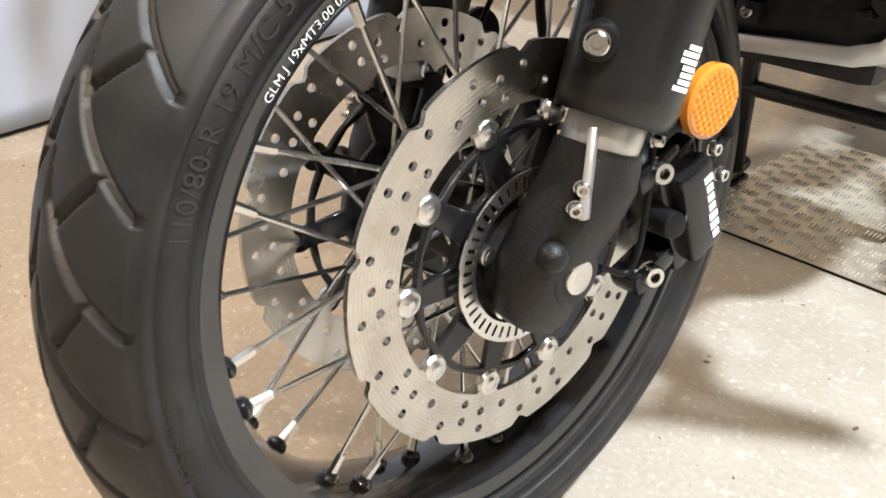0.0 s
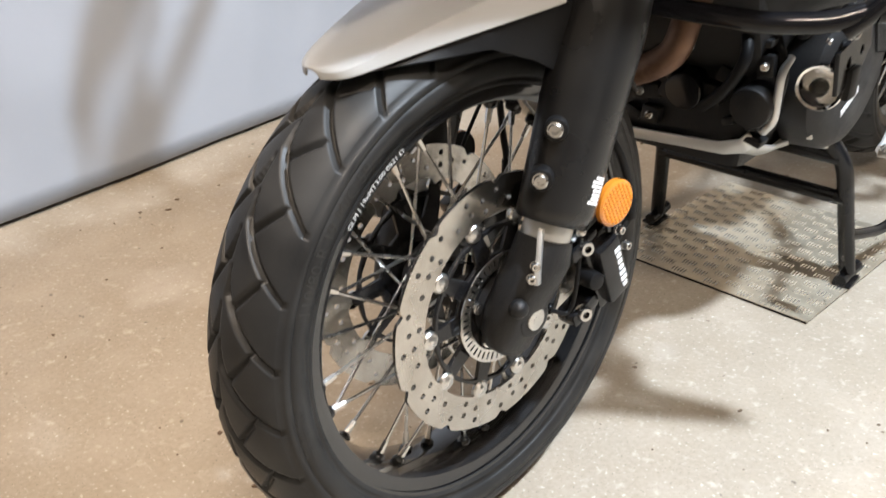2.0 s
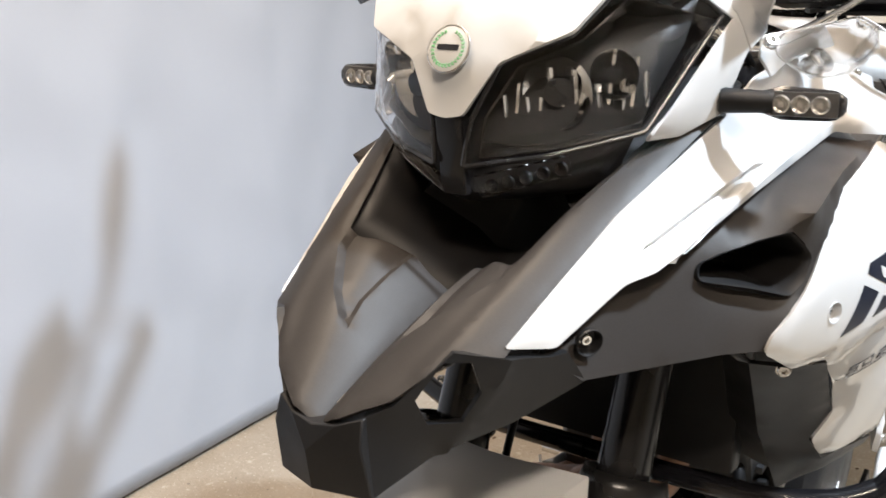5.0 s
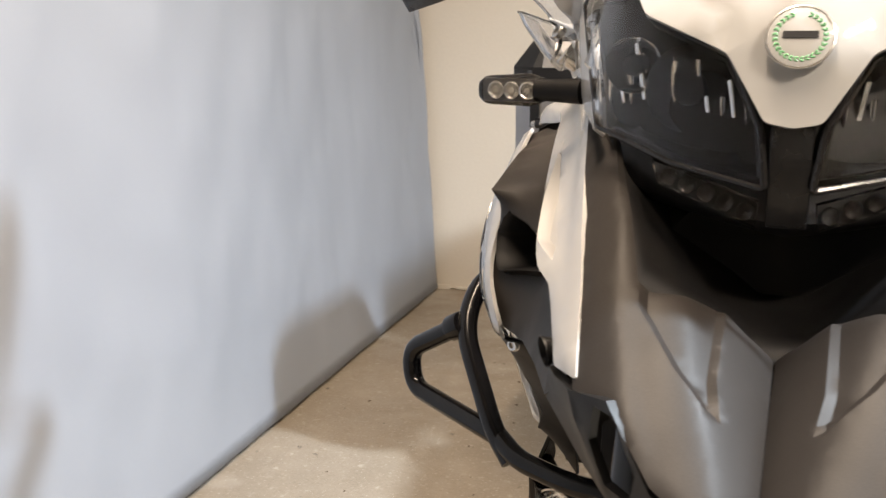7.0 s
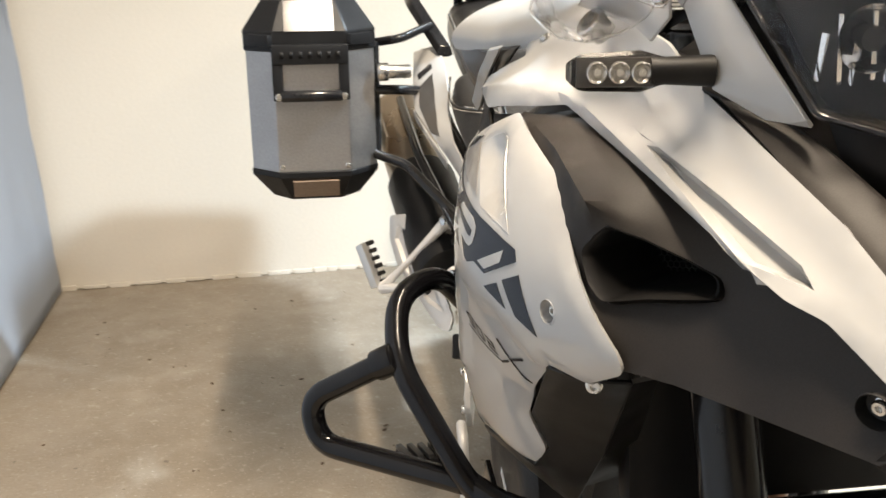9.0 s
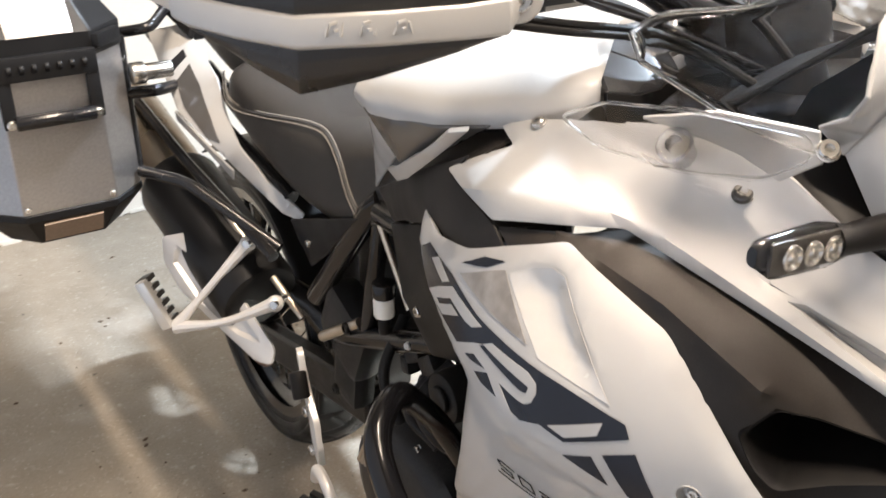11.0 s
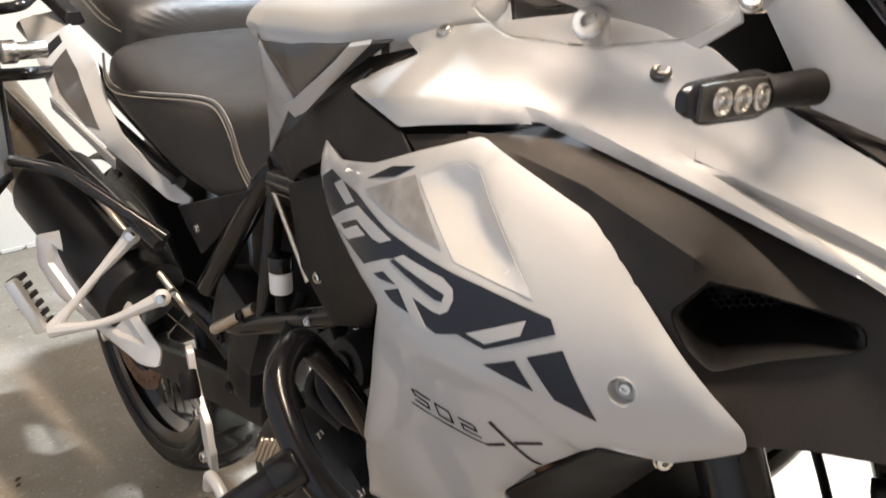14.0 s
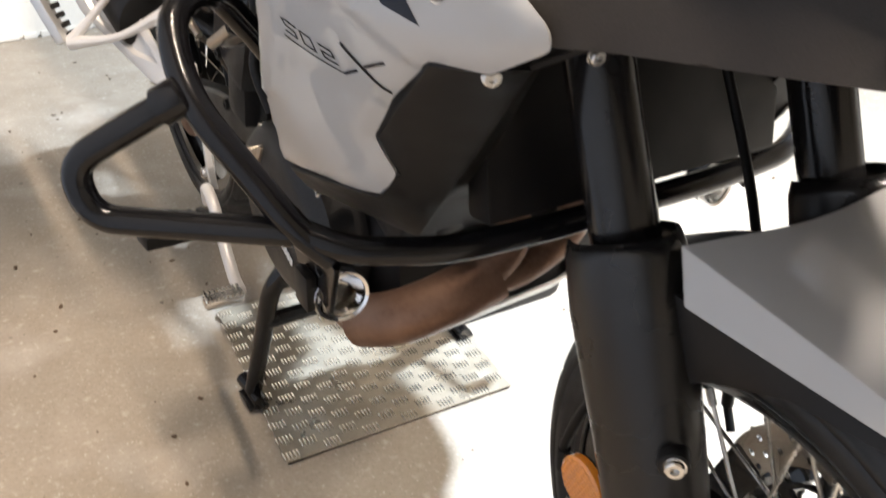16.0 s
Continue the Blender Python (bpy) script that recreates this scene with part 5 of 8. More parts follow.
def duct(panel, hole, s, parent):
    """The grey cowl with its air duct: an open mouth with a rolled lip, a dark throat and a honeycomb screen."""
    part("air_duct_cowl", panel.bmesh(), GREY_PLASTIC, parent, "matt dark grey cowl round the air duct", smooth=38)
    mouth = rounded_loop(hole, 0.006)
    c = sum(mouth, Vector()) / len(mouth)
    inn = Vector((-0.80 * s, 0.58, -0.02))
    loops = []
    for scale, depth, out in ((1.26, 0.016, -0.004), (1.06, 0.002, 0.0005), (1.02, -0.0022, 0.002), (0.97, -0.001, 0.001), (0.93, 0.006, 0.0), (0.84, 0.036, 0.0), (0.72, 0.068, 0.0), (0.60, 0.088, 0.0)):
        loops.append([c + (p - c) * scale + inn * depth + panel.n * out for p in mouth])
    bm = bmesh.new()
    rows = [[bm.verts.new(p) for p in loop] for loop in loops]
    n = len(mouth)
    for a, b in zip(rows, rows[1:]):
        for k in range(n):
            bm.faces.new((a[k], a[(k + 1) % n], b[(k + 1) % n], b[k]))
    bm.faces.new(rows[-1])
    bmesh.ops.recalc_face_normals(bm, faces=bm.faces)
    if bm.faces[-1].normal.dot(inn) > 0:
        bmesh.ops.reverse_faces(bm, faces=bm.faces)
    part("duct_throat", bm, DEEP_BLACK, parent, "black duct throat", smooth=40)
    bm = bmesh.new()
    back = loops[-2]
    bc = sum(back, Vector()) / n
    u = (back[n // 2] - back[0]).normalized()
    u = (u - inn * u.dot(inn)).normalized()
    v = inn.cross(u).normalized()
    reach = max((p - bc).length for p in back)
    for i in range(-8, 9):
        for j in range(-7, 8):
            o = bc + u * (i + 0.5 * (j % 2)) * 0.0052 + v * j * 0.0045 - inn * 0.004
            if any((o - p).length < 0.011 for p in back) or (o - bc).length < reach * 0.45:
                tube(bm, [o + (u * math.cos(a) + v * math.sin(a)) * 0.0028 for a in (math.pi / 6 + k * math.pi / 3 for k in range(6))], 0.0004, 4, closed=True)
    tagged(part("honeycomb_screen", bm, SCREEN_GREY, parent, "fine honeycomb screen in the duct"), kind="stuff")


def rounded_loop(pts, r):
    pts = [Vector(p) for p in pts]
    out = []
    for i in range(len(pts)):
        out += rounded([pts[i - 1], pts[i], pts[(i + 1) % len(pts)]], r, 3)[1:-1]
    return out


SCREEN_GREY = material("dark_screen_metal", (0.006, 0.006, 0.006), 0.6)

for s in (1, -1):
    fairing(s)


def beak():
    nose = group_part("beak", "matt dark grey beak under the headlamp")
    for s in (1, -1):
        top = Panel(sided([(0.0, -0.020, 0.905), (0.018, -0.022, 0.906), (0.040, -0.022, 0.922), (0.074, -0.052, 0.953), (0.086, -0.052, 0.957), (0.100, 0.0, 0.985), (0.128, 0.085, 1.034), (0.160, 0.150, 1.048), (0.166, 0.150, 1.040), (0.139, 0.012, 0.978), (0.123, -0.059, 0.935), (0.113, -0.117, 0.902),
                           (0.087, -0.143, 0.908), (0.056, -0.174, 0.872), (0.022, -0.194, 0.855), (0.0, -0.198, 0.855)], s), 0.004, 0.0, 0.006, face=(0, -0.6, 1), poly=2, keep=0.5, roll=(0.0015, 0.004),
                    folds=[(sided([(0.16, 0.20, 1.07), (0.108, 0.0, 0.985), (0.094, -0.085, 0.948), (0.080, -0.135, 0.911), (0.066, -0.170, 0.875), (0.05, -0.22, 0.83)], s), 0.40, 0.0012, (0.13 * s, -0.06, 0.93)),
                           (sided([(0.075, 0.05, 1.0), (0.044, -0.110, 0.922), (0.027, -0.155, 0.893), (0.014, -0.22, 0.845)], s), 0.30, 0.0010, (0.07 * s, -0.14, 0.91))],
                    sinks=[(sided([(0.023, -0.137, 0.894), (0.030, -0.100, 0.908), (0.032, -0.035, 0.922), (0.035, 0.02, 0.93), (0.095, 0.02, 0.99), (0.082, -0.075, 0.952), (0.054, -0.112, 0.922)], s), 0.006, 0.006)])
        part("top_shell", top.bmesh(), GREY_PLASTIC, nose, "speckled dark grey top shell", bevel=0.0012, smooth=28)
        wing = Panel(sided([(0.114, -0.116, 0.899), (0.087, -0.143, 0.907), (0.056, -0.174, 0.870), (0.040, -0.187, 0.862), (0.045, -0.186, 0.798), (0.068, -0.143, 0.820), (0.109, -0.095, 0.839), (0.147, -0.054, 0.867), (0.140, -0.070, 0.894), (0.133, -0.082, 0.893)], s),
                     0.006, 0.0, 0.008, face=(s, -0.4, 0), ridges=[sided([(0.117, -0.112, 0.897), (0.112, -0.116, 0.882), (0.0775, -0.139, 0.823)], s)],
                     holes=[sided([(0.065, -0.161, 0.872), (0.068, -0.1515, 0.851), (0.0837, -0.1307, 0.850), (0.0952, -0.1227, 0.874), (0.0938, -0.1316, 0.899), (0.0816, -0.1478, 0.9004)], s)])
        part("side_wing", wing.bmesh(), MATT_BLACK, nose, "matt black wing with an open window", smooth=30)
    # black cavity between the beak and the headlamp
    rim = [(-0.165, 0.150, 1.05), (-0.128, 0.085, 1.033), (-0.100, 0.0, 0.984), (-0.086, -0.050, 0.956), (-0.040, -0.020, 0.920), (-0.018, -0.020, 0.904), (0.0, -0.018, 0.903)]
    rim += [(-x, y, z) for x, y, z in reversed(rim[:-1])]
    bm = bmesh.new()
    rows = [[bm.verts.new((x * k, y + d, z + e)) for x, y, z in rim] for k, d, e in ((1.03, 0.0, -0.006), (0.99, 0.04, 0.0), (0.92, 0.10, 0.01), (0.5, 0.12, 0.05), (0.0, 0.12, 0.07))]
    for p, q in zip(rows, rows[1:]):
        for k in range(len(rim) - 1):
            bm.faces.new((p[k], p[k + 1], q[k + 1], q[k]))
    ob = part("lamp_recess", bm, DEEP_BLACK, nose, "deep black recess under the headlamp", smooth=40)
    mod = ob.modifiers.new("wall", "SOLIDIFY")
    mod.thickness = 0.003
    bm = bmesh.new()
    front_face = [(-0.041, -0.190, 0.862), (-0.022, -0.198, 0.8555), (0.0, -0.2005, 0.852), (0.022, -0.198, 0.8555), (0.041, -0.190, 0.862), (0.0425, -0.196, 0.842), (0.0455, -0.189, 0.797), (0.0, -0.204, 0.800), (-0.0455, -0.189, 0.797), (-0.0425, -0.196, 0.842)]
    mid = bm.verts.new((0.0, -0.2085, 0.834))
    rim = [bm.verts.new(p) for p in front_face]
    deep = [bm.verts.new((x * 0.92, y + 0.035, z)) for x, y, z in front_face]
    n = len(rim)
    for k in range(n):
        bm.faces.new((mid, rim[k], rim[(k + 1) % n]))
        bm.faces.new((rim[k], deep[k], deep[(k + 1) % n], rim[(k + 1) % n]))
    bm.faces.new(deep[::-1])
    bmesh.ops.recalc_face_normals(bm, faces=bm.faces)
    part("nose_tip", bm, MATT_BLACK, nose, bevel=0.0012, smooth=25)


beak()


def headlamp():
    lamp = group_part("headlamp", "twin headlamp with clear lenses and a black surround")
    # black housing behind and below the lenses
    bm = bmesh.new()
    rows = []
    for z, w, yc, ys in ((1.13, 0.150, 0.06, 0.125), (1.095, 0.148, 0.035, 0.105), (1.045, 0.132, 0.012, 0.075), (1.00, 0.118, 0.006, 0.060), (0.985, 0.112, 0.000, 0.058), (0.975, 0.106, 0.010, 0.066), (0.972, 0.09, 0.09, 0.10)):
        rows.append([bm.verts.new((w * t, yc + (ys - yc) * abs(t) ** 1.6, z + 0.012 * abs(t))) for t in (-1 + k / 8 for k in range(17))])
    for a, b in zip(rows, rows[1:]):
        for k in range(16):
            bm.faces.new((a[k], b[k], b[k + 1], a[k + 1]))
    ob = part("housing", bm, DEEP_BLACK, lamp, "black headlamp housing", smooth=60)
    mod = ob.modifiers.new("wall", "SOLIDIFY")
    mod.thickness = 0.006
    for s in (1, -1):
        lens = Panel(sided([(0.168, 0.135, 1.128), (0.139, 0.056, 1.040), (0.075, 0.005, 1.022), (0.014, -0.022, 1.012), (0.019, -0.016, 1.050), (0.040, -0.006, 1.095), (0.095, 0.012, 1.118), (0.115, 0.045, 1.150), (0.150, 0.110, 1.150)], s), 0.003, 0.010, 0.016, corner=0.004, face=(0.4 * s, -1, 0))
        part("lens", lens.bmesh(), SMOKE, lamp, "clear faceted lens", smooth=50).visible_shadow = False
        bm = bmesh.new()
        tube(bm, rounded_loop(sided([(0.168, 0.135, 1.128), (0.139, 0.056, 1.040), (0.075, 0.005, 1.022), (0.014, -0.022, 1.012), (0.019, -0.016, 1.050), (0.040, -0.006, 1.095), (0.095, 0.012, 1.118), (0.115, 0.045, 1.150), (0.150, 0.110, 1.150)], s), 0.004), 0.0024, 8, closed=True)
        part("lens_seal", bm, SATIN_BLACK, lamp, "black seal round the lens")
        bowl = Panel(sided([(0.160, 0.140, 1.125), (0.132, 0.065, 1.043), (0.072, 0.022, 1.026), (0.020, -0.004, 1.018), (0.024, 0.0, 1.050), (0.046, 0.014, 1.090), (0.095, 0.030, 1.112), (0.118, 0.06, 1.142)], s), 0.002, -0.045, 0.016, face=(0.4 * s, -1, 0))
        part("lamp_bowl", bowl.bmesh(), LAMP_DARK, lamp, "grey mirror bowl", smooth=30)
        for k, (c, r) in enumerate((((0.070, 0.034, 1.070), 0.030), ((0.112, 0.052, 1.085), 0.020))):
            bm = bmesh.new()
            m = Matrix.Translation((c[0] * s, c[1], c[2])) @ Vector((0.15 * s, -1, -0.05)).to_track_quat("X", "Z").to_matrix().to_4x4()
            lathe(bm, [(-0.014, 0.004), (-0.013, r * 0.4), (-0.008, r * 0.7), (0.0, r), (0.001, r * 1.02)], 32, m)
            part("reflector_bowl", bm, CHROME, lamp, "chromed reflector")
            bm = bmesh.new()
            lathe(bm, [(0.003, 0.0), (0.003, r * 0.36), (-0.003, r * 0.40), (-0.012, r * 0.34)], 24, m)
            part("bulb_cap", bm, SATIN_BLACK, lamp)
        for k in range(13):
            t = k / 12
            c = Vector((0.132 * s, 0.066, 1.062)).lerp(Vector((0.030 * s, 0.016, 1.036)), t)
            tall = (0.030, 0.044, 0.036, 0.050, 0.028)[k % 5]
            bm = bmesh.new()
            box(bm, (0.0030, 0.004, tall), Matrix.Translation(c + Vector((0, 0.004, tall / 2 - 0.004))) @ pose(0, 0, 0, 10, 6 * s, (20 if k % 2 else -25) * s), 0.0006)
            part("reflector_rib", bm, CHROME, lamp)
        strip = Panel(sided([(0.092, 0.018, 1.022), (0.018, -0.014, 1.002), (0.020, 0.0, 0.982), (0.088, 0.028, 1.004)], s), 0.003, 0.002, 0.012, face=(0, -1, 0))
        part("day_lamp_lens", strip.bmesh(), SMOKE, lamp, "clear strip over the day lamps").visible_shadow = False
        for k in range(5):
            c = Vector((0.080 * s, 0.026, 1.010)).lerp(Vector((0.026 * s, 0.004, 0.993)), k / 4)
            bm = bmesh.new()
            lathe(bm, [(0.0, 0.006), (0.003, 0.0052), (0.001, 0.0015), (0.0, 0.0)], 16, Matrix.Translation(c) @ Vector((0, -1, 0)).to_track_quat("X", "Z").to_matrix().to_4x4())
            part("day_lamp", bm, LAMP_GREY, lamp)
    bm = bmesh.new()
    box(bm, (0.026, 0.014, 0.068), Matrix.Translation((0, -0.012, 1.020)) @ pose(0, 0, 0, 8, 0, 0), 0.003)
    part("centre_bar", bm, SATIN_BLACK, lamp)
    # white nose piece between the lamps
    nose = Panel([(0.0, -0.028, 1.052), (0.017, -0.026, 1.055), (0.043, -0.012, 1.097), (0.098, 0.006, 1.121), (0.118, 0.038, 1.155), (0.132, 0.072, 1.158), (0.150, 0.128, 1.142), (0.142, 0.165, 1.178), (0.11, 0.155, 1.213), (0.05, 0.130, 1.238), (0.0, 0.122, 1.243), (-0.05, 0.130, 1.238), (-0.11, 0.155, 1.213), (-0.142, 0.165, 1.178), (-0.150, 0.128, 1.142), (-0.132, 0.072, 1.158), (-0.118, 0.038, 1.155), (-0.098, 0.006, 1.121), (-0.043, -0.012, 1.097), (-0.017, -0.026, 1.055)],
                 0.004, 0.006, 0.013, corner=0.004, face=(0, -1, 0.5), ridges=[[(0.0, -0.026, 1.06), (0.0, -0.020, 1.10), (0, 0.0, 1.14)], [(0.03, -0.012, 1.105), (0.05, 0.01, 1.14), (0.07, 0.045, 1.17)], [(-0.03, -0.012, 1.105), (-0.05, 0.01, 1.14), (-0.07, 0.045, 1.17)]])
    part("nose_cover", nose.bmesh(), WHITE_PAINT, lamp, "pearl white nose cover", bevel=0.002, smooth=40)
    c = nose.drop((0, -0.02, 1.109))
    way = Vector((0, -1, 0.42)).normalized()
    m = Matrix.Translation(c + way * 0.001) @ way.to_track_quat("X", "Z").to_matrix().to_4x4()
    for nm, prof, mat in (("badge", [(0.0, 0.0200), (0.0015, 0.0200), (0.0028, 0.0172), (0.0028, 0.0)], WHITE_PAINT), ("badge_rim", [(0.0012, 0.0206), (0.0024, 0.0203), (0.0027, 0.0194), (0.0020, 0.0190)], STEEL)):
        bm = bmesh.new()
        lathe(bm, prof, 40, m)
        part(nm, bm, mat, lamp, "round white badge with a green wreath" if nm == "badge" else "")
    bm = bmesh.new()
    box(bm, (0.0008, 0.0205, 0.0042), m @ Matrix.Translation((0.0033, 0, 0.001)))
    part("badge_bar", bm, BLACK_INK, lamp)
    for k in range(26):
        a = math.pi * (0.12 + 1.76 * k / 25) + math.pi / 2
        for r, tilt in ((0.0137, 28), (0.0153, -28)):
            bm = bmesh.new()
            ball(bm, (0, 0, 0), 1, (0.0004, 0.0016, 0.0007), u=8, v=5)
            bmesh.ops.transform(bm, matrix=m @ Matrix.Translation((0.0030, r * math.cos(a), r * math.sin(a))) @ pose(0, 0, 0, math.degrees(a) + 90 + tilt), verts=bm.verts)
            part("badge_leaf", bm, GREEN, lamp)
    for s in (1, -1):
        side = Panel(sided([(0.172, 0.150, 1.125), (0.143, 0.062, 1.036), (0.136, 0.066, 1.030), (0.150, 0.10, 1.030), (0.170, 0.140, 1.045), (0.182, 0.172, 1.10), (0.174, 0.155, 1.14), (0.146, 0.100, 1.155)], s), 0.003, 0.003, 0.014, face=(s, -0.4, 0))
        inner = Panel(sided([(0.192, 0.206, 1.072), (0.188, 0.181, 1.091), (0.186, 0.187, 1.110), (0.226, 0.233, 1.116), (0.222, 0.300, 1.094), (0.196, 0.287, 1.085), (0.192, 0.240, 1.080)], s), 0.003, 0.0, 0.012, face=(s, -0.3, 0.4))
        part("inner_cowl", inner.bmesh(), WHITE_PAINT, lamp, "white inner cowl under the deflector", bevel=0.001)
        wing = Panel(sided([(0.183, 0.171, 1.098), (0.190, 0.187, 1.113), (0.198, 0.161, 1.126), (0.206, 0.147, 1.143), (0.190, 0.158, 1.180), (0.150, 0.170, 1.205), (0.144, 0.163, 1.180), (0.152, 0.128, 1.146), (0.174, 0.152, 1.130)], s), 0.003, 0.0, 0.012, face=(s, -0.5, 0.2))
        part("cowl_wing", wing.bmesh(), WHITE_PAINT, lamp, "white cowl side in front of the screen", bevel=0.001)
        part("lamp_cheek", side.bmesh(), WHITE_PAINT, lamp, "white cheek beside the lamp", bevel=0.0015)


LAMP_DARK = material("lamp_inner", (0.085, 0.082, 0.08), 0.12, metal=0.9, stain=0.8, stain_size=45, second=(0.014, 0.013, 0.013))
LAMP_GREY = material("lamp_grey", (0.05, 0.048, 0.046), 0.2, metal=0.9)
GREEN = material("badge_green", (0.10, 0.30, 0.13), 0.4)
headlamp()


LED_PLATE = material("led_plate", (0.06, 0.058, 0.056), 0.3, metal=0.6)
LED_GREY = material("led_reflector", (0.50, 0.49, 0.47), 0.18, metal=0.9)


def indicator(s):
    ind = group_part("indicator", "clear-lensed turn signal on a black stalk")
    a, b = Vector((0.170 * s, 0.140, 1.058)), Vector((0.266 * s, 0.156, 1.057))
    bm = bmesh.new()
    rod(bm, a, Vector((0.212 * s, 0.148, 1.058)), 0.011, 0.009, seg=20)
    part("stalk", bm, DEEP_BLACK, ind)
    for nm, sx, off, mat, lab in (("shell", 0.84, 0.0065, SATIN_BLACK, "gloss black shell"), ("lens", 1.0, -0.001, SMOKE, "clear lens")):
        bm = bmesh.new()
        rows = []
        for k in range(13):
            t = k / 12
            c = Vector((0.203 * s, 0.148, 1.058)).lerp(b, t)
            h = (0.0150 if t > 0.25 else 0.0095 + 0.022 * t) * (1 - max(0, t - 0.9) * 4) * sx * (1.0 - 0.18 * t)
            d = 0.0075 * sx * (1 - max(0, t - 0.92) * 5)
            rows.append([bm.verts.new(c + Vector((0, off + d * math.cos(q), h * math.copysign(abs(math.sin(q)) ** 0.7, math.sin(q))))) for q in (2 * math.pi * j / 18 for j in range(18))])
        for p, q in zip(rows, rows[1:]):
            for j in range(18):
                bm.faces.new((p[j], p[(j + 1) % 18], q[(j + 1) % 18], q[j]))
        bm.faces.new(rows[0][::-1])
        bm.faces.new(rows[-1])
        bmesh.ops.recalc_face_normals(bm, faces=bm.faces)
        ob = part(nm, bm, mat, ind, lab, smooth=50)
        if nm == "lens":
            ob.visible_shadow = False
    bm = bmesh.new()
    box(bm, (0.052, 0.002, 0.019), Matrix.Translation((0.236 * s, 0.1500, 1.0575)) @ pose(0, 0, 0, 0, 0, 8 * s), 0.0008)
    part("reflector_plate", bm, LED_PLATE, ind, "dull silver plate behind the lens")
    for x in (0.219, 0.234, 0.249):
        bm = bmesh.new()
        lathe(bm, [(0.0, 0.0078), (0.002, 0.0075), (0.0025, 0.0066), (0.0006, 0.0042), (0.0025, 0.0026), (0.0025, 0.0)], 20, Matrix.Translation((x * s, 0.1432 + 0.167 * (x - 0.212), 1.0575)) @ Vector((0, -1, 0)).to_track_quat("X", "Z").to_matrix().to_4x4())
        part("led", bm, LED_GREY, ind, "small round LED")


for s in (1, -1):
    indicator(s)


CLEAR_EDGE = glass("clear_edge", (0.97, 0.97, 0.96), 0.25, 1.12)


def windscreen():
    ws = group_part("windscreen", "clear plastic windscreen with side deflectors")
    low = curve_points([(0.0, 0.055, 1.180), (0.07, 0.062, 1.172), (0.120, 0.090, 1.145), (0.155, 0.132, 1.115), (0.182, 0.179, 1.098), (0.210, 0.222, 1.108), (0.238, 0.254, 1.130), (0.262, 0.268, 1.148)], 6)
    high = curve_points([(0.0, 0.120, 1.295), (0.06, 0.126, 1.290), (0.115, 0.142, 1.268), (0.158, 0.165, 1.236), (0.188, 0.197, 1.203), (0.204, 0.232, 1.180), (0.240, 0.270, 1.172), (0.268, 0.271, 1.164)], 6)
    rows = []
    for k, (p, q) in enumerate(zip(low, high)):
        row = []
        for j in range(9):
            f = j / 8
            bulge = 0.016 * math.sin(math.pi * f) * (1 - (k / (len(low) - 1)) ** 2 * 0.4)
            row.append(p.lerp(q, f) + Vector((0.55 * k / len(low), -0.8, 0.2)).normalized() * bulge)
        rows.append(row)
    full = [[Vector((-p.x, p.y, p.z)) for p in row] for row in reversed(rows[1:])] + rows
    bm = bmesh.new()
    grid = [[bm.verts.new(p) for p in row] for row in full]
    for p, q in zip(grid, grid[1:]):
        for k in range(8):
            bm.faces.new((p[k], p[k + 1], q[k + 1], q[k]))
    ob = part("screen", bm, CLEAR, ws, "clear curved screen", smooth=60)
    ob.visible_shadow = False
    mod = ob.modifiers.new("sheet", "SOLIDIFY")
    mod.thickness = 0.003
    bm = bmesh.new()
    tube(bm, [r[0] for r in full] + [r[-1] for r in reversed(full)], 0.0019, 8, closed=True)
    part("screen_edge", bm, CLEAR_EDGE, ws, "bright polished edge of the screen").visible_shadow = False
    for s in (1, -1):
        shield = sided([(0.2495, 0.3534, 1.087), (0.230, 0.335, 1.066), (0.222, 0.262, 1.068), (0.2144, 0.2023, 1.0795), (0.200, 0.179, 1.096), (0.205, 0.181, 1.112), (0.2548, 0.228, 1.124), (0.257, 0.300, 1.112)], s)
        d = Panel(shield, 0.003, 0.006, 0.014, corner=0.008, face=(s, 0, 1))
        part("deflector", d.bmesh(), CLEAR_GREY, ws, "clear side deflector, faintly grey", smooth=60).visible_shadow = False
        bm = bmesh.new()
        tube(bm, rounded_loop(shield, 0.008), 0.0013, 8, closed=True)
        part("deflector_edge", bm, CLEAR_EDGE, ws, "bright polished edge").visible_shadow = False
        bm = bmesh.new()
        c = Vector((0.214 * s, 0.273, 1.080))
        w = Vector((0.75 * s, -0.2, 0.65)).normalized()
        m = Matrix.Translation(c) @ w.to_track_quat("X", "Z").to_matrix().to_4x4()
        lathe(bm, [(-0.012, 0.010), (0.002, 0.0105), (0.003, 0.0125), (0.006, 0.0125), (0.0075, 0.011), (0.0075, 0.006), (0.002, 0.005), (0.002, 0.0)], 28, m)
        part("deflector_mount", bm, STEEL, ws, "round alloy mount")
        screw(Vector((0.1976 * s, 0.172, 1.104)), (0.6 * s, -0.5, 0.6), 0.0062, ws, STEEL, 0.006)
        screw(Vector((0.196 * s, 0.242, 1.100)), (0.6 * s, -0.3, 0.7), 0.0062, ws, STEEL, 0.006)
    bm = bmesh.new()
    rows = []
    for k in range(15):
        t = -1 + k / 7
        rows.append([bm.verts.new((0.140 * t, y + dy * abs(t) ** 1.5, z - 0.05 * t * t)) for y, dy, z in ((0.130, 0.045, 1.232), (0.165, 0.06, 1.195), (0.24, 0.05, 1.145), (0.30, 0.03, 1.120))])
    for a, b in zip(rows, rows[1:]):
        for k in range(3):
            bm.faces.new((a[k], b[k], b[k + 1], a[k + 1]))
    ob = part("cockpit_cover", bm, DEEP_BLACK, ws, "black cockpit cover behind the screen", smooth=60)
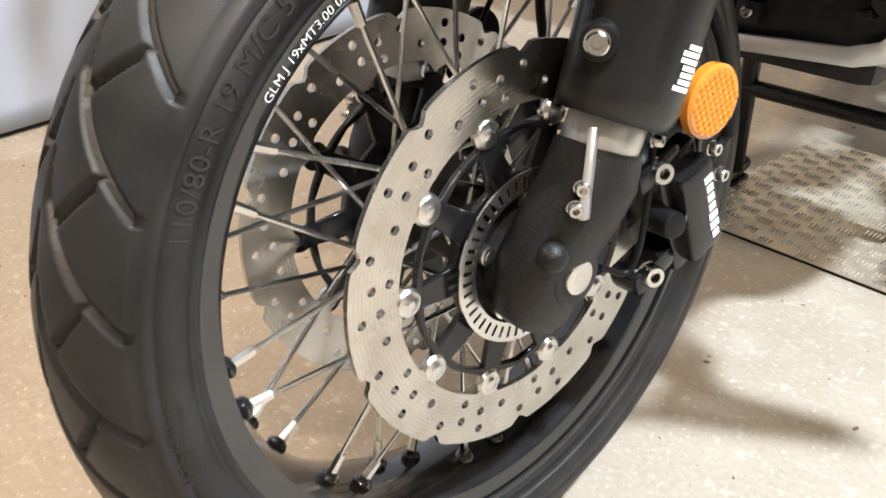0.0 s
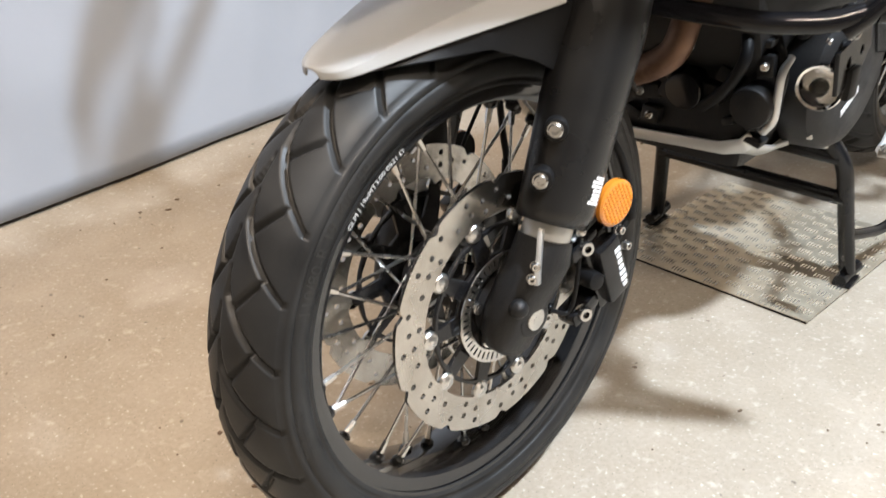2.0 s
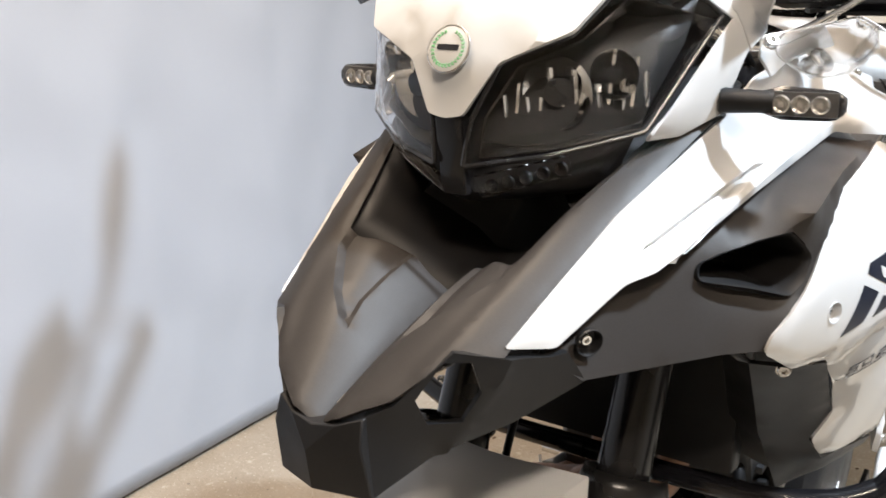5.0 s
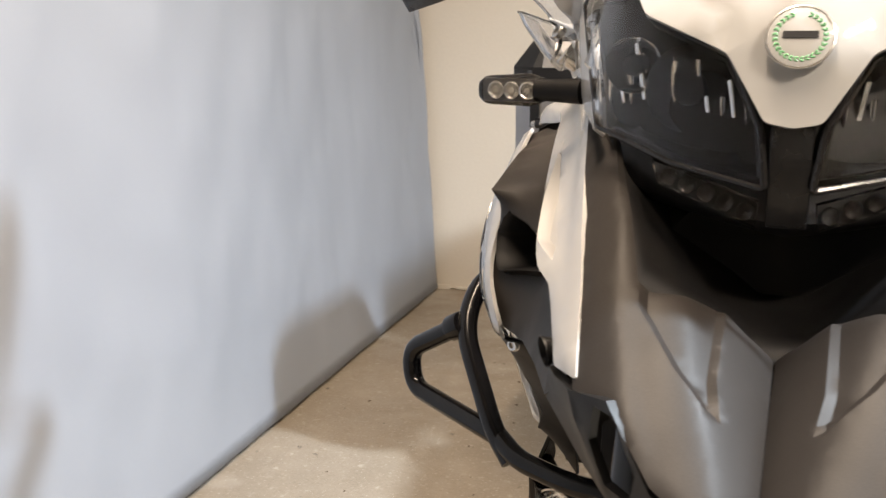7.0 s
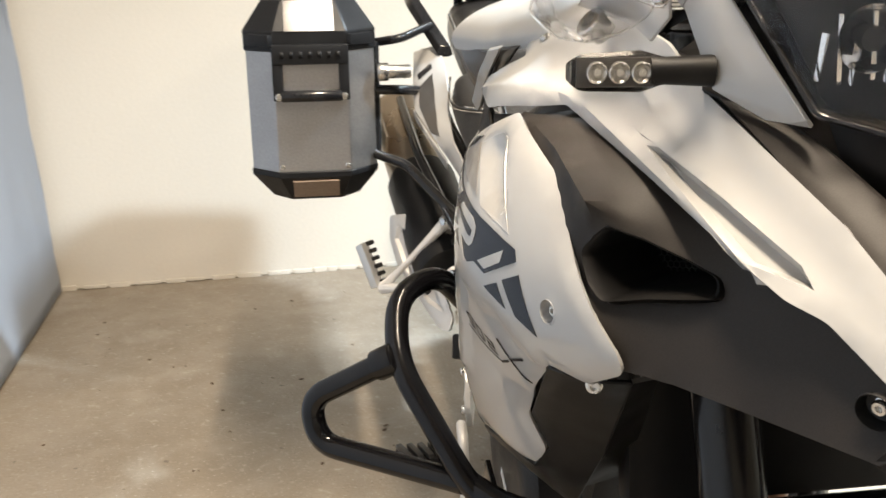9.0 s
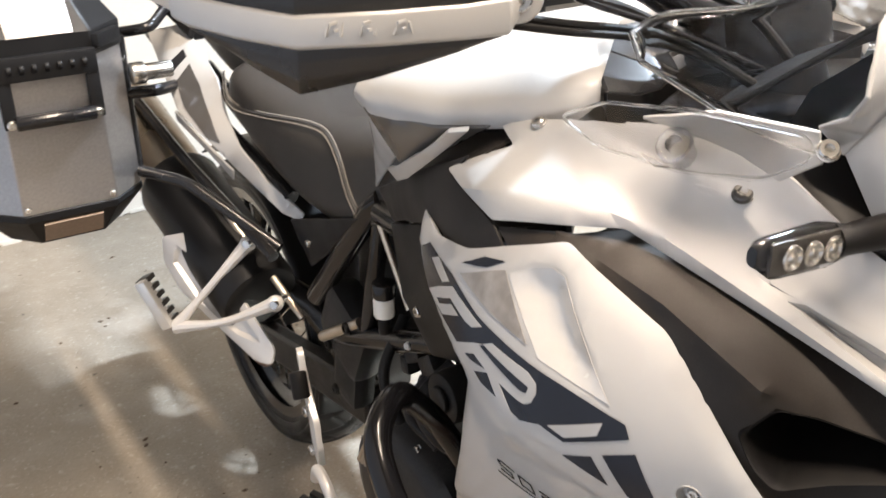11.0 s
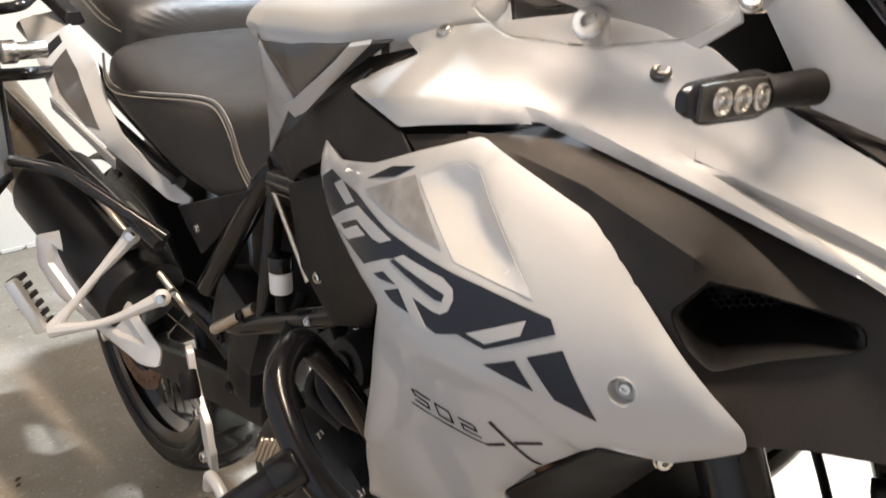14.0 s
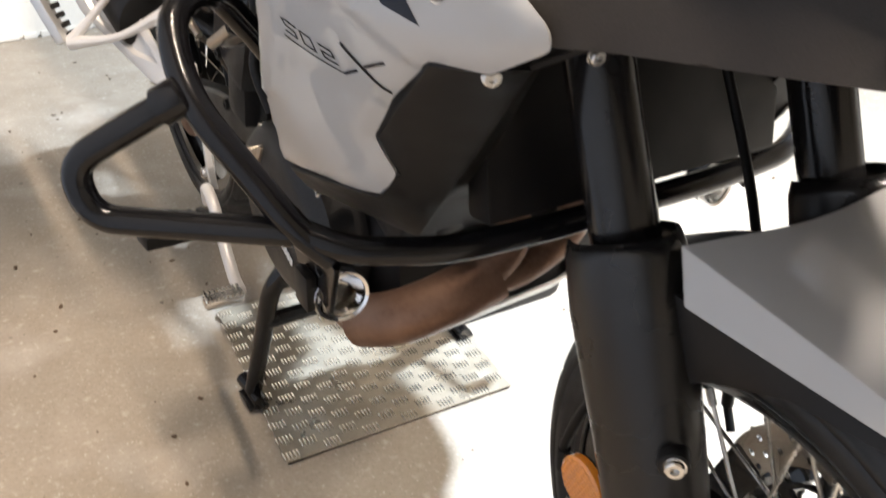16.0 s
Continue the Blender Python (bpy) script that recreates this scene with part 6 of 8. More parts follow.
    mod = ob.modifiers.new("wall", "SOLIDIFY")
    mod.thickness = 0.004


windscreen()

# ---------------------------------------------------------------- the motorcycle: tank, seat and tail


def tank():
    t = group_part("fuel_tank", "pearl white fuel tank with grey lower flanks")
    half = [(0.112, 0.478, 1.103), (0.171, 0.396, 1.084), (0.190, 0.400, 1.068), (0.222, 0.430, 1.060), (0.262, 0.505, 1.046), (0.288, 0.575, 1.046), (0.280, 0.615, 1.046), (0.225, 0.672, 1.040), (0.12, 0.70, 1.035)]
    out = [(0.0, 0.482, 1.106)] + half + [(0.0, 0.705, 1.04)] + [(-x, y, z) for x, y, z in reversed(half)]
    rim = []
    for a, b in zip(*(lambda q: (q, q[1:] + q[:1]))(rounded_loop(out, 0.007))):
        k = max(1, int((b - a).length / 0.012))
        rim += [a.lerp(b, i / k) for i in range(k)]
    top = Vector((0, 0.545, 1.062))

    def swell(p, f):
        """Height over the rim: a full, steep-sided body, cut by a flat plane towards the front."""
        h = (0.052 - 0.12 * max(0.0, p.y - 0.55)) * max(0.0, 1 - f ** 5) ** 0.6
        cut = 1.090 - 0.1406 * (abs(p.x) - 0.171) + 0.1427 * (p.y - 0.396) - p.z
        return min(h, max(cut, 0.0))

    bm = bmesh.new()
    rows = []
    for f in (0.985, 1.0, 0.995, 0.985, 0.97, 0.94, 0.90, 0.85, 0.78, 0.69, 0.58, 0.46, 0.33, 0.2, 0.08):
        first = not rows
        rows.append([bm.verts.new(top.lerp(p, f) + Vector((0, 0, -0.010 if first else swell(top.lerp(p, f), f)))) for p in rim])
    for p, q in zip(rows, rows[1:]):
        for k in range(len(rim)):
            bm.faces.new((p[k], p[(k + 1) % len(rim)], q[(k + 1) % len(rim)], q[k]))
    bm.faces.new(rows[-1])
    bmesh.ops.recalc_face_normals(bm, faces=bm.faces)
    from mathutils.bvhtree import BVHTree
    hull = BVHTree.FromBMesh(bm)
    part("tank_shell", bm, WHITE_PAINT, t, "rounded pearl white shell", smooth=50)
    for s in (1, -1):
        c = hull.ray_cast(Vector((0.205 * s, 0.575, 1.4)), Vector((0, 0, -1)))[0]
        m = Matrix.Translation(c + Vector((0, 0, 0.001))) @ Vector((0.5 * s, 0.25, 0.83)).to_track_quat("X", "Z").to_matrix().to_4x4()
        bm = bmesh.new()
        lathe(bm, [(0, 0.026), (0.0012, 0.025), (0.0012, 0.0225), (0, 0.022)], 40, m)
        box(bm, (0.001, 0.026, 0.005), m @ Matrix.Translation((0.0008, 0, 0)))
        part("tank_badge", bm, GREEN_GREY, t, "round printed badge")
        q = Panel(sided([(0.285, 0.588, 1.040), (0.262, 0.505, 1.040), (0.236, 0.455, 1.048), (0.252, 0.568, 0.974)], s), 0.004, 0.003, 0.014, face=(s, 0.3, -0.2))
        part("tank_flank", q.bmesh(), FLANK, t, "dark grey gloss flank below the tank", bevel=0.002, smooth=50)
        v = Panel(sided([(0.262, 0.586, 0.976), (0.264, 0.564, 0.986), (0.267, 0.52, 1.012), (0.264, 0.478, 1.042), (0.254, 0.462, 1.046), (0.260, 0.505, 1.010), (0.258, 0.556, 0.974), (0.258, 0.574, 0.966)], s), 0.006, 0.002, 0.009, face=(s, 0, 0))
        part("flank_trim", v.bmesh(), SILVER_PAINT, t, "satin silver strip", bevel=0.0015)
        w = Panel(sided([(0.240, 0.665, 1.020), (0.218, 0.640, 0.965), (0.172, 0.775, 0.872), (0.190, 0.74, 0.93)], s), 0.004, 0.004, 0.016, face=(s, 0, 0))
        part("seat_corner", w.bmesh(), WHITE_PAINT, t, "white corner piece beside the seat", bevel=0.0015)
        for nm, pts, face in (("cover_facet", [(0.120, 0.472, 1.099), (0.073, 0.409, 1.078), (0.100, 0.401, 1.072), (0.128, 0.398, 1.072), (0.167, 0.394, 1.082)], (s, 0, 1)),
                              ("cover_top", [(0.120, 0.472, 1.099), (0.09, 0.480, 1.108), (0.004, 0.482, 1.110), (0.004, 0.418, 1.100), (0.078, 0.420, 1.098), (0.073, 0.409, 1.078)], (0, 0, 1)),
                              ("cover_front", [(0.167, 0.394, 1.081), (0.128, 0.398, 1.071), (0.100, 0.401, 1.071), (0.073, 0.409, 1.077), (0.004, 0.417, 1.098), (0.004, 0.410, 1.03), (0.073, 0.402, 1.03), (0.165, 0.388, 1.03)], (0, -1, 0))):
            p = Panel(sided(pts, s), 0.004, 0.0, 0.016, face=face)
            part(nm, p.bmesh(), GLOSS_COVER if nm != "cover_front" else DEEP_BLACK, t, "gloss black cover ahead of the tank", bevel=0.0015)


GLOSS_COVER = material("gloss_black_cover", (0.012, 0.012, 0.014), 0.26, coat=0.5, stain=0.3, stain_size=20)
FLANK = material("dark_flank", (0.085, 0.08, 0.075), 0.22, metal=0.3, coat=0.4)
GREEN_GREY = material("badge_print", (0.36, 0.38, 0.40), 0.4)
tank()


def loft(bm, rows, closed=True, caps=True):
    rings = [[bm.verts.new(p) for p in r] for r in rows]
    n = len(rings[0])
    for a, b in zip(rings, rings[1:]):
        for k in range(n if closed else n - 1):
            bm.faces.new((a[k], a[(k + 1) % n], b[(k + 1) % n], b[k]))
    if caps and closed:
        bm.faces.new(rings[0][::-1])
        bm.faces.new(rings[-1])
    bmesh.ops.recalc_face_normals(bm, faces=bm.faces)
    return bm


def cushion(name, stations, parent, label):
    """A padded seat: stations of y, half width, top z, bottom z."""
    rows = []
    for y, w, top, low in stations:
        row = []
        for k in range(32):
            a = 2 * math.pi * k / 32
            cx, sz = math.cos(a), math.sin(a)
            px = math.copysign(abs(cx) ** 0.55, cx) * w * (1.0 + 0.03 * (sz < 0))
            pz = (top + low) / 2 + math.copysign(abs(sz) ** 0.55, sz) * (top - low) / 2
            row.append((px, y, pz))
        rows.append(row)
    bm = bmesh.new()
    loft(bm, rows)
    ob = part(name, bm, LEATHER, parent, label, smooth=70)
    sub = ob.modifiers.new("soft", "SUBSURF")
    sub.levels = sub.render_levels = 2
    return ob


def stitched(pts, parent, name="seam"):
    bm = bmesh.new()
    line = curve_points(pts, 30)
    tube(bm, line, 0.0016, 6)
    part(name, bm, SEAM, parent, "raised seam")
    bm = bmesh.new()
    for off in (-0.004, 0.004):
        for a, b in zip(line[::2], line[1::2]):
            d = (b - a).normalized()
            up = Vector((0.75 if a.x > 0 else -0.75, 0, 0.6)).cross(d).normalized()
            rod(bm, a + up * off, b + up * off, 0.0008, seg=4)
    tagged(part("seam_thread", bm, THREAD, parent, "pale stitches along the seam"), kind="stuff")


SEAM = material("seam_vinyl", (0.022, 0.021, 0.020), 0.5)


def seats():
    seat = group_part("rider_seat", "black stitched vinyl rider seat")
    cushion("cushion", ((0.66, 0.10, 0.985, 0.86), (0.70, 0.165, 0.985, 0.825), (0.80, 0.178, 0.935, 0.775), (0.90, 0.180, 0.912, 0.755), (1.00, 0.188, 0.908, 0.768), (1.09, 0.198, 0.918, 0.82), (1.165, 0.205, 0.945, 0.86), (1.19, 0.19, 0.955, 0.88)), seat, "padded black vinyl")
    for s in (1, -1):
        stitched(sided([(0.203, 1.172, 0.932), (0.207, 1.160, 0.902), (0.204, 1.135, 0.887), (0.192, 1.071, 0.890), (0.172, 0.985, 0.899), (0.165, 0.935, 0.902), (0.170, 0.895, 0.899), (0.178, 0.856, 0.882), (0.181, 0.830, 0.849), (0.181, 0.80, 0.822)], s), seat)
    back = group_part("passenger_seat", "raised black passenger seat")
    cushion("cushion", ((1.185, 0.13, 0.98, 0.87), (1.21, 0.165, 1.005, 0.87), (1.30, 0.168, 1.03, 0.90), (1.45, 0.165, 1.045, 0.94), (1.60, 0.150, 1.05, 0.965), (1.66, 0.12, 1.04, 0.98)), back, "padded black vinyl")
    for s in (1, -1):
        stitched(sided([(0.155, 1.215, 0.955), (0.168, 1.26, 0.97), (0.170, 1.36, 1.005), (0.160, 1.5, 1.02)], s), back)


seats()


def tail(s):
    t = group_part("tail_fairing", "white tail fairing strip beside the seat")
    p = Panel(sided([(0.176, 0.981, 0.763), (0.195, 1.060, 0.792), (0.207, 1.125, 0.826), (0.207, 1.170, 0.872), (0.206, 1.195, 0.917), (0.202, 1.26, 0.945), (0.205, 1.328, 0.975), (0.245, 1.395, 0.955), (0.258, 1.290, 0.911), (0.262, 1.227, 0.866), (0.240, 1.172, 0.832), (0.214, 1.135, 0.793), (0.190, 1.025, 0.752), (0.182, 0.988, 0.753)], s),
              0.004, 0.004, 0.013, corner=0.005, face=(s, 0, 0.5))
    part("strip", p.bmesh(), WHITE_PAINT, t, "glossy white strip", bevel=0.002, smooth=45)
    part("recess", p.decal(sided([(0.250, 1.257, 0.905), (0.216, 1.262, 0.922), (0.214, 1.222, 0.895), (0.214, 1.185, 0.850), (0.216, 1.160, 0.822), (0.232, 1.175, 0.828), (0.252, 1.222, 0.872)], s)), FLANK, t, "dark grey recess")
    part("slot", p.decal(sided([(0.252, 1.290, 0.925), (0.214, 1.292, 0.938), (0.214, 1.277, 0.929), (0.251, 1.272, 0.916)], s)), BLACK_INK, t, "black slot")
    w = Panel(sided([(0.265, 1.235, 0.866), (0.243, 1.172, 0.826), (0.217, 1.138, 0.788), (0.216, 1.145, 0.770), (0.238, 1.180, 0.808), (0.262, 1.24, 0.848)], s), 0.004, 0.0, 0.02, face=(s, 0, 0))
    part("lower_blade", w.bmesh(), WHITE_PAINT, t, "narrow white lower blade", bevel=0.0015)
    bm = bmesh.new()
    line = rounded(sided([(0.196, 1.290, 0.965), (0.212, 1.345, 0.995), (0.238, 1.440, 1.045), (0.236, 1.56, 1.066), (0.13, 1.60, 1.060)], s), 0.025)
    loft(bm, [[p + Vector((0.016 * s * a, 0, 0.011 * b)) for a, b in ((-1, -0.6), (-0.5, -1), (0.6, -1), (1, -0.3), (0.6, 0.9), (-0.6, 1))] for p in line])
    part("grab_rail", bm, SATIN_BLACK, t, "angular black grab rail", bevel=0.002, smooth=30)
    bm = bmesh.new()
    tube(bm, rounded(sided([(0.175, 1.02, 0.775), (0.20, 1.20, 0.835), (0.21, 1.50, 0.93)], s), 0.03), 0.011, 12)
    tube(bm, rounded(sided([(0.22, 1.00, 0.70), (0.255, 1.25, 0.78), (0.26, 1.55, 0.84)], s), 0.03), 0.009, 12)
    part("subframe_tube", bm, SATIN_BLACK, t, "black subframe tube")
    bm = bmesh.new()
    rod(bm, (0.232 * s, 1.222, 0.735), (0.180 * s, 1.005, 0.583), 0.0055, seg=14)
    part("stay", bm, BRASSY, t, "bright metal stay")


BRASSY = material("warm_steel", (0.50, 0.44, 0.36), 0.3, metal=0.9)
for s in (1, -1):
    tail(s)


def pannier(s):
    """Alloy side case with chamfered corners, black corner guards, lid and handle."""
    case = thing("pannier", "brushed alloy side case with black corner guards hung beside the tail", "side case", group="side cases")
    cx, y0, ln = 0.447 * s, 1.172, 0.44
    hw = 0.1125
    z0, z1 = 0.735, 0.985
    sec = lambda g, cut: [(-hw + cut, -g), (hw - cut, -g), (hw + g, cut - g), (hw + g, ln - cut), (hw - cut, ln + g), (-hw + cut, ln + g), (-hw - g, ln - cut), (-hw - g, cut)]
    octo = lambda g, cut, z: [(cx + x * s, y0 + y, z) for x, y in sec(g, cut)]
    bm = bmesh.new()
    loft(bm, [octo(0, 0.048, z0 + 0.035), octo(0, 0.048, z1)])
    part("body", bm, BRUSHED, case, "brushed alloy body", bevel=0.002, smooth=25)
    bm = bmesh.new()
    loft(bm, [[(cx + (x - cx) * 0.70, y0 + ln / 2 + (y - y0 - ln / 2) * 0.86, z0 - 0.022) for x, y, _ in octo(0, 0.048, 0)], octo(0.002, 0.048, z0 + 0.026), octo(0.002, 0.048, z0 + 0.036)])
    part("base", bm, MATT_BLACK, case, "black moulded base", bevel=0.002, smooth=25)
    bm = bmesh.new()
    box(bm, (0.082, 0.004, 0.040), Matrix.Translation((cx, y0 + 0.0125, z0 + 0.002)) @ pose(0, 0, 0, 34.5, 0, 0))
    part("base_plate", bm, BOARD, case, "brown plate on the base")
    bm = bmesh.new()
    loft(bm, [octo(0.003, 0.048, z1 - 0.004), octo(0.004, 0.048, z1 + 0.030), [(cx + (x - cx) * 0.72, y0 + ln / 2 + (y - y0 - ln / 2) * 0.86, z1 + 0.082) for x, y, _ in octo(0.0, 0.048, 0)]])
    part("lid", bm, MATT_BLACK, case, "black moulded lid", bevel=0.003, smooth=25)
    bm = bmesh.new()
    box(bm, (0.085, 0.003, 0.060), Matrix.Translation((cx, y0 + 0.0135, z1 + 0.055)) @ pose(0, 0, 0, -34, 0, 0), 0.001)
    part("lid_plate", bm, BRUSHED, case, "bare alloy plate on the lid")
    for g in (-1, 1):
        bm = bmesh.new()
        box(bm, (0.058, 0.020, 0.020), Matrix.Translation((cx + g * 0.084 * s, y0 + 0.017, z1 + 0.016)) @ pose(0, 0, 0, 0, 0, g * 45 * s), 0.004)
        part("lid_corner", bm, MATT_BLACK, case)
    # latch plate and folding handle
    latch = bmesh.new()
    box(latch, (0.132, 0.012, 0.034), Matrix.Translation((cx, y0 - 0.006, z1 - 0.008)), 0.004)
    box(latch, (0.018, 0.010, 0.070), Matrix.Translation((cx - 0.057, y0 - 0.005, z1 - 0.052)), 0.003)
    box(latch, (0.018, 0.010, 0.070), Matrix.Translation((cx + 0.057, y0 - 0.005, z1 - 0.052)), 0.003)
    part("latch_plate", latch, MATT_BLACK, case, "black latch plate")
    for k in range(7):
        bm = bmesh.new()
        rod(bm, (cx + (k - 3) * 0.016 - 0.003, y0 - 0.011, z1 - 0.008), (cx + (k - 3) * 0.016 + 0.003, y0 - 0.011, z1 - 0.008), 0.0060, seg=14, bevel=0.001)
        part("hinge_knuckle", bm, DEEP_BLACK, case)
    bm = bmesh.new()
    rod(bm, (cx - 0.052, y0 - 0.014, z1 - 0.078), (cx + 0.052, y0 - 0.014, z1 - 0.078), 0.010, seg=16, bevel=0.002)
    part("handle", bm, SATIN_BLACK, case, "black folding handle")
    for g in (-1, 1):
        screw((cx + g * 0.0565, y0 - 0.010, z1 - 0.080), (0, -1, 0), 0.0058, case, STEEL, 0.005)
        screw((cx + g * 0.058, y0 - 0.001, z0 + 0.045), (0, -1, 0), 0.004, case, STEEL, 0.003)
    bm = bmesh.new()
    tube(bm, rounded([(0.335 * s, y0 + 0.06, 0.905), (0.29 * s, y0 + 0.05, 0.905), (0.24 * s, y0 + 0.10, 0.895)], 0.02), 0.009, 12)
    tube(bm, rounded([(0.335 * s, y0 + 0.10, 0.985), (0.285 * s, y0 + 0.06, 0.995), (0.22 * s, y0 + 0.16, 1.01)], 0.02), 0.008, 12)
    tube(bm, rounded([(0.335 * s, y0 + 0.04, 0.79), (0.285 * s, y0 - 0.02, 0.78), (0.20 * s, y0 - 0.15, 0.70)], 0.02), 0.009, 12)
    tube(bm, rounded([(0.333 * s, y0 + 0.06, 0.78), (0.333 * s, y0 + 0.06, 0.99)], 0.02), 0.009, 12)
    part("carrier_frame", bm, SATIN_BLACK, bike, "black tubular carrier for the side case")
    bm = bmesh.new()
    rod(bm, (0.33 * s, y0 + 0.03, 0.94), (0.27 * s, y0 + 0.03, 0.94), 0.012, seg=20, bevel=0.002)
    rod(bm, (0.33 * s, y0 + 0.03, 0.94), (0.31 * s, y0 + 0.03, 0.94), 0.016, seg=20, bevel=0.002)
    part("lock_barrel", bm, STEEL, bike, "round metal carrier lock")
    return case


for s in (1, -1):
    pannier(s)


def top_case():
    """Alloy case on the rear rack, black base with a row of bright rivets."""
    case = thing("top_case", "alloy top case with a black riveted base on the rear rack", "top case")
    octo = lambda g, z: [(x, 1.685 + y, z) for x, y in ((-0.150 - g, -0.205 - g), (0.150 + g, -0.205 - g), (0.200 + g, -0.155 - g), (0.200 + g, 0.165 + g), (0.150 + g, 0.215 + g), (-0.150 - g, 0.215 + g), (-0.200 - g, 0.165 + g), (-0.200 - g, -0.155 - g))]
    for nm, levels, mat, label in (("base", ((-0.02, 1.078), (0.004, 1.092), (0.004, 1.116)), MATT_BLACK, "black moulded base"), ("body", ((0.0, 1.116), (0.0, 1.335)), BRUSHED, "brushed alloy body"), ("lid", ((0.004, 1.335), (0.004, 1.362), (-0.03, 1.385)), MATT_BLACK, "black moulded lid")):
        bm = bmesh.new()
        loft(bm, [octo(g, z) for g, z in levels])
        part(nm, bm, mat, case, label, bevel=0.003, smooth=25)
    for k in range(6):
        screw((-0.135 + 0.054 * k, 1.477, 1.105), (0, -1, 0.1), 0.0055, case, STEEL, 0.003, "rivet")


def rear_rack():
    rack = group_part("luggage_rack", "black luggage rack behind the seat")
    bm = bmesh.new()
    plate(bm, [(-0.11, 1.50), (0.11, 1.50), (0.14, 1.56), (0.13, 1.82), (-0.13, 1.82), (-0.14, 1.56)], 0.010, Matrix.Translation((0, 0, 1.066)), [ring(0.03, 16, (0, 1.64)), ring(0.03, 16, (0, 1.74))])
    part("rack_plate", bm, MATT_BLACK, rack, bevel=0.002)
    for s in (1, -1):
        for y in (1.58, 1.76):
            bm = bmesh.new()
            rod(bm, (0.10 * s, y, 1.0), (0.10 * s, y, 1.068), 0.011, seg=14)
            part("rack_post", bm, SATIN_BLACK, rack)


top_case()
rear_rack()


# ---------------------------------------------------------------- handlebar and controls
def handlebar():
    h = group_part("handlebar", "black tapered handlebar with controls")
    bm = bmesh.new()
    tube(bm, rounded([(-0.468, 0.592, 1.180), (-0.25, 0.452, 1.212), (-0.13, 0.415, 1.166), (-0.06, 0.40, 1.122), (0.06, 0.40, 1.122), (0.13, 0.415, 1.166), (0.25, 0.452, 1.212), (0.468, 0.592, 1.180)], 0.05), 0.0138, 18)
    part("bar", bm, SATIN_BLACK, h, "black handlebar tube")
    for s in (1, -1):
        bm = bmesh.new()
        rod(bm, (0.315 * s, 0.489, 1.189), (0.465 * s, 0.590, 1.180), 0.0165, seg=20, bevel=0.002)
        part("grip", bm, RUBBER, h, "black rubber grip")
        bm = bmesh.new()
        box(bm, (0.055, 0.05, 0.05), Matrix.Translation((0.262 * s, 0.45, 1.212)) @ pose(0, 0, 0, 0, 0, 30 * s), 0.008)
        part("switch_block", bm, MATT_BLACK, h)
        bm = bmesh.new()
        box(bm, (0.062, 0.040, 0.052), Matrix.Translation((0.214 * s, 0.404, 1.214)) @ pose(0, 0, 0, 0, 0, 36 * s), 0.007)
        box(bm, (0.050, 0.044, 0.008), Matrix.Translation((0.214 * s, 0.404, 1.242)) @ pose(0, 0, 0, 0, 0, 36 * s), 0.003)
        part("fluid_reservoir", bm, DEEP_BLACK, h, "black fluid reservoir on the bar")
        bm = bmesh.new()
        tube(bm, curve_points(sided([(0.24, 0.40, 1.19), (0.31, 0.415, 1.19), (0.43, 0.485, 1.190)], s), 8), 0.0065, 10)
        part("lever", bm, SATIN_BLACK, h, "black lever")
        # silver perch and mirror stem
        bm = bmesh.new()
        tube(bm, curve_points(sided([(0.300, 0.331, 1.180), (0.293, 0.345, 1.225), (0.275, 0.375, 1.262), (0.262, 0.41, 1.30)], s), 8), 0.0115, 12)
        rod(bm, (0.300 * s, 0.345, 1.180), (0.312 * s, 0.326, 1.181), 0.0165, seg=24, bevel=0.003)
        part("guard_mount", bm, SILVER_PAINT, h, "satin silver mount for the hand guard")
        screw((0.311 * s, 0.327, 1.181), (0.5 * s, -0.86, 0), 0.0085, h, STEEL, 0.006)
        bm = bmesh.new()
        tube(bm, curve_points(sided([(0.262, 0.41, 1.295), (0.268, 0.455, 1.345), (0.305, 0.530, 1.400), (0.320, 0.540, 1.415)], s), 6), 0.010, 12)
        part("mirror_stem", bm, SATIN_BLACK, h, "black mirror stem")
        mirror_head(s, h)
        bm = bmesh.new()
        loft(bm, [[(x * s, y - 0.004, z - 0.009), (x * s, y + 0.004, z - 0.009), ((x - 0.006) * s, y + 0.004, z + 0.009), ((x - 0.006) * s, y - 0.004, z + 0.009)] for x, y, z in ((0.487, 0.448, 1.180), (0.491, 0.50, 1.182), (0.487, 0.56, 1.181), (0.474, 0.600, 1.180))])
        part("guard_arm", bm, SILVER_PAINT, h, "satin silver arm from the hand guard to the bar end", bevel=0.002)
        handguard(s, h)
    # bar end of the brake line, clamps, key and yoke
    bm = bmesh.new()
    rod(bm, (-0.194, 0.392, 1.192), (-0.174, 0.378, 1.195), 0.0062, 0.0062, seg=18, bevel=0.001)
    rod(bm, (-0.174, 0.378, 1.195), (-0.166, 0.372, 1.196), 0.0072, seg=6, bevel=0.001)
    rod(bm, (-0.172, 0.374, 1.183), (-0.164, 0.371, 1.180), 0.0075, 0.0050, seg=14, bevel=0.001)
    part("line_fitting", bm, STEEL, h, "bright hexagon line fitting")
    bm = bmesh.new()
    plate(bm, [(-0.135, 0.30), (-0.10, 0.275), (0, 0.285), (0.10, 0.275), (0.135, 0.30), (0.135, 0.36), (0.06, 0.40), (-0.06, 0.40), (-0.135, 0.36)], 0.022, Matrix.Translation((0, 0.01, 1.050)), [ring(0.012, 20)])
    part("top_yoke", bm, SATIN_BLACK, h, "black top yoke", bevel=0.004)
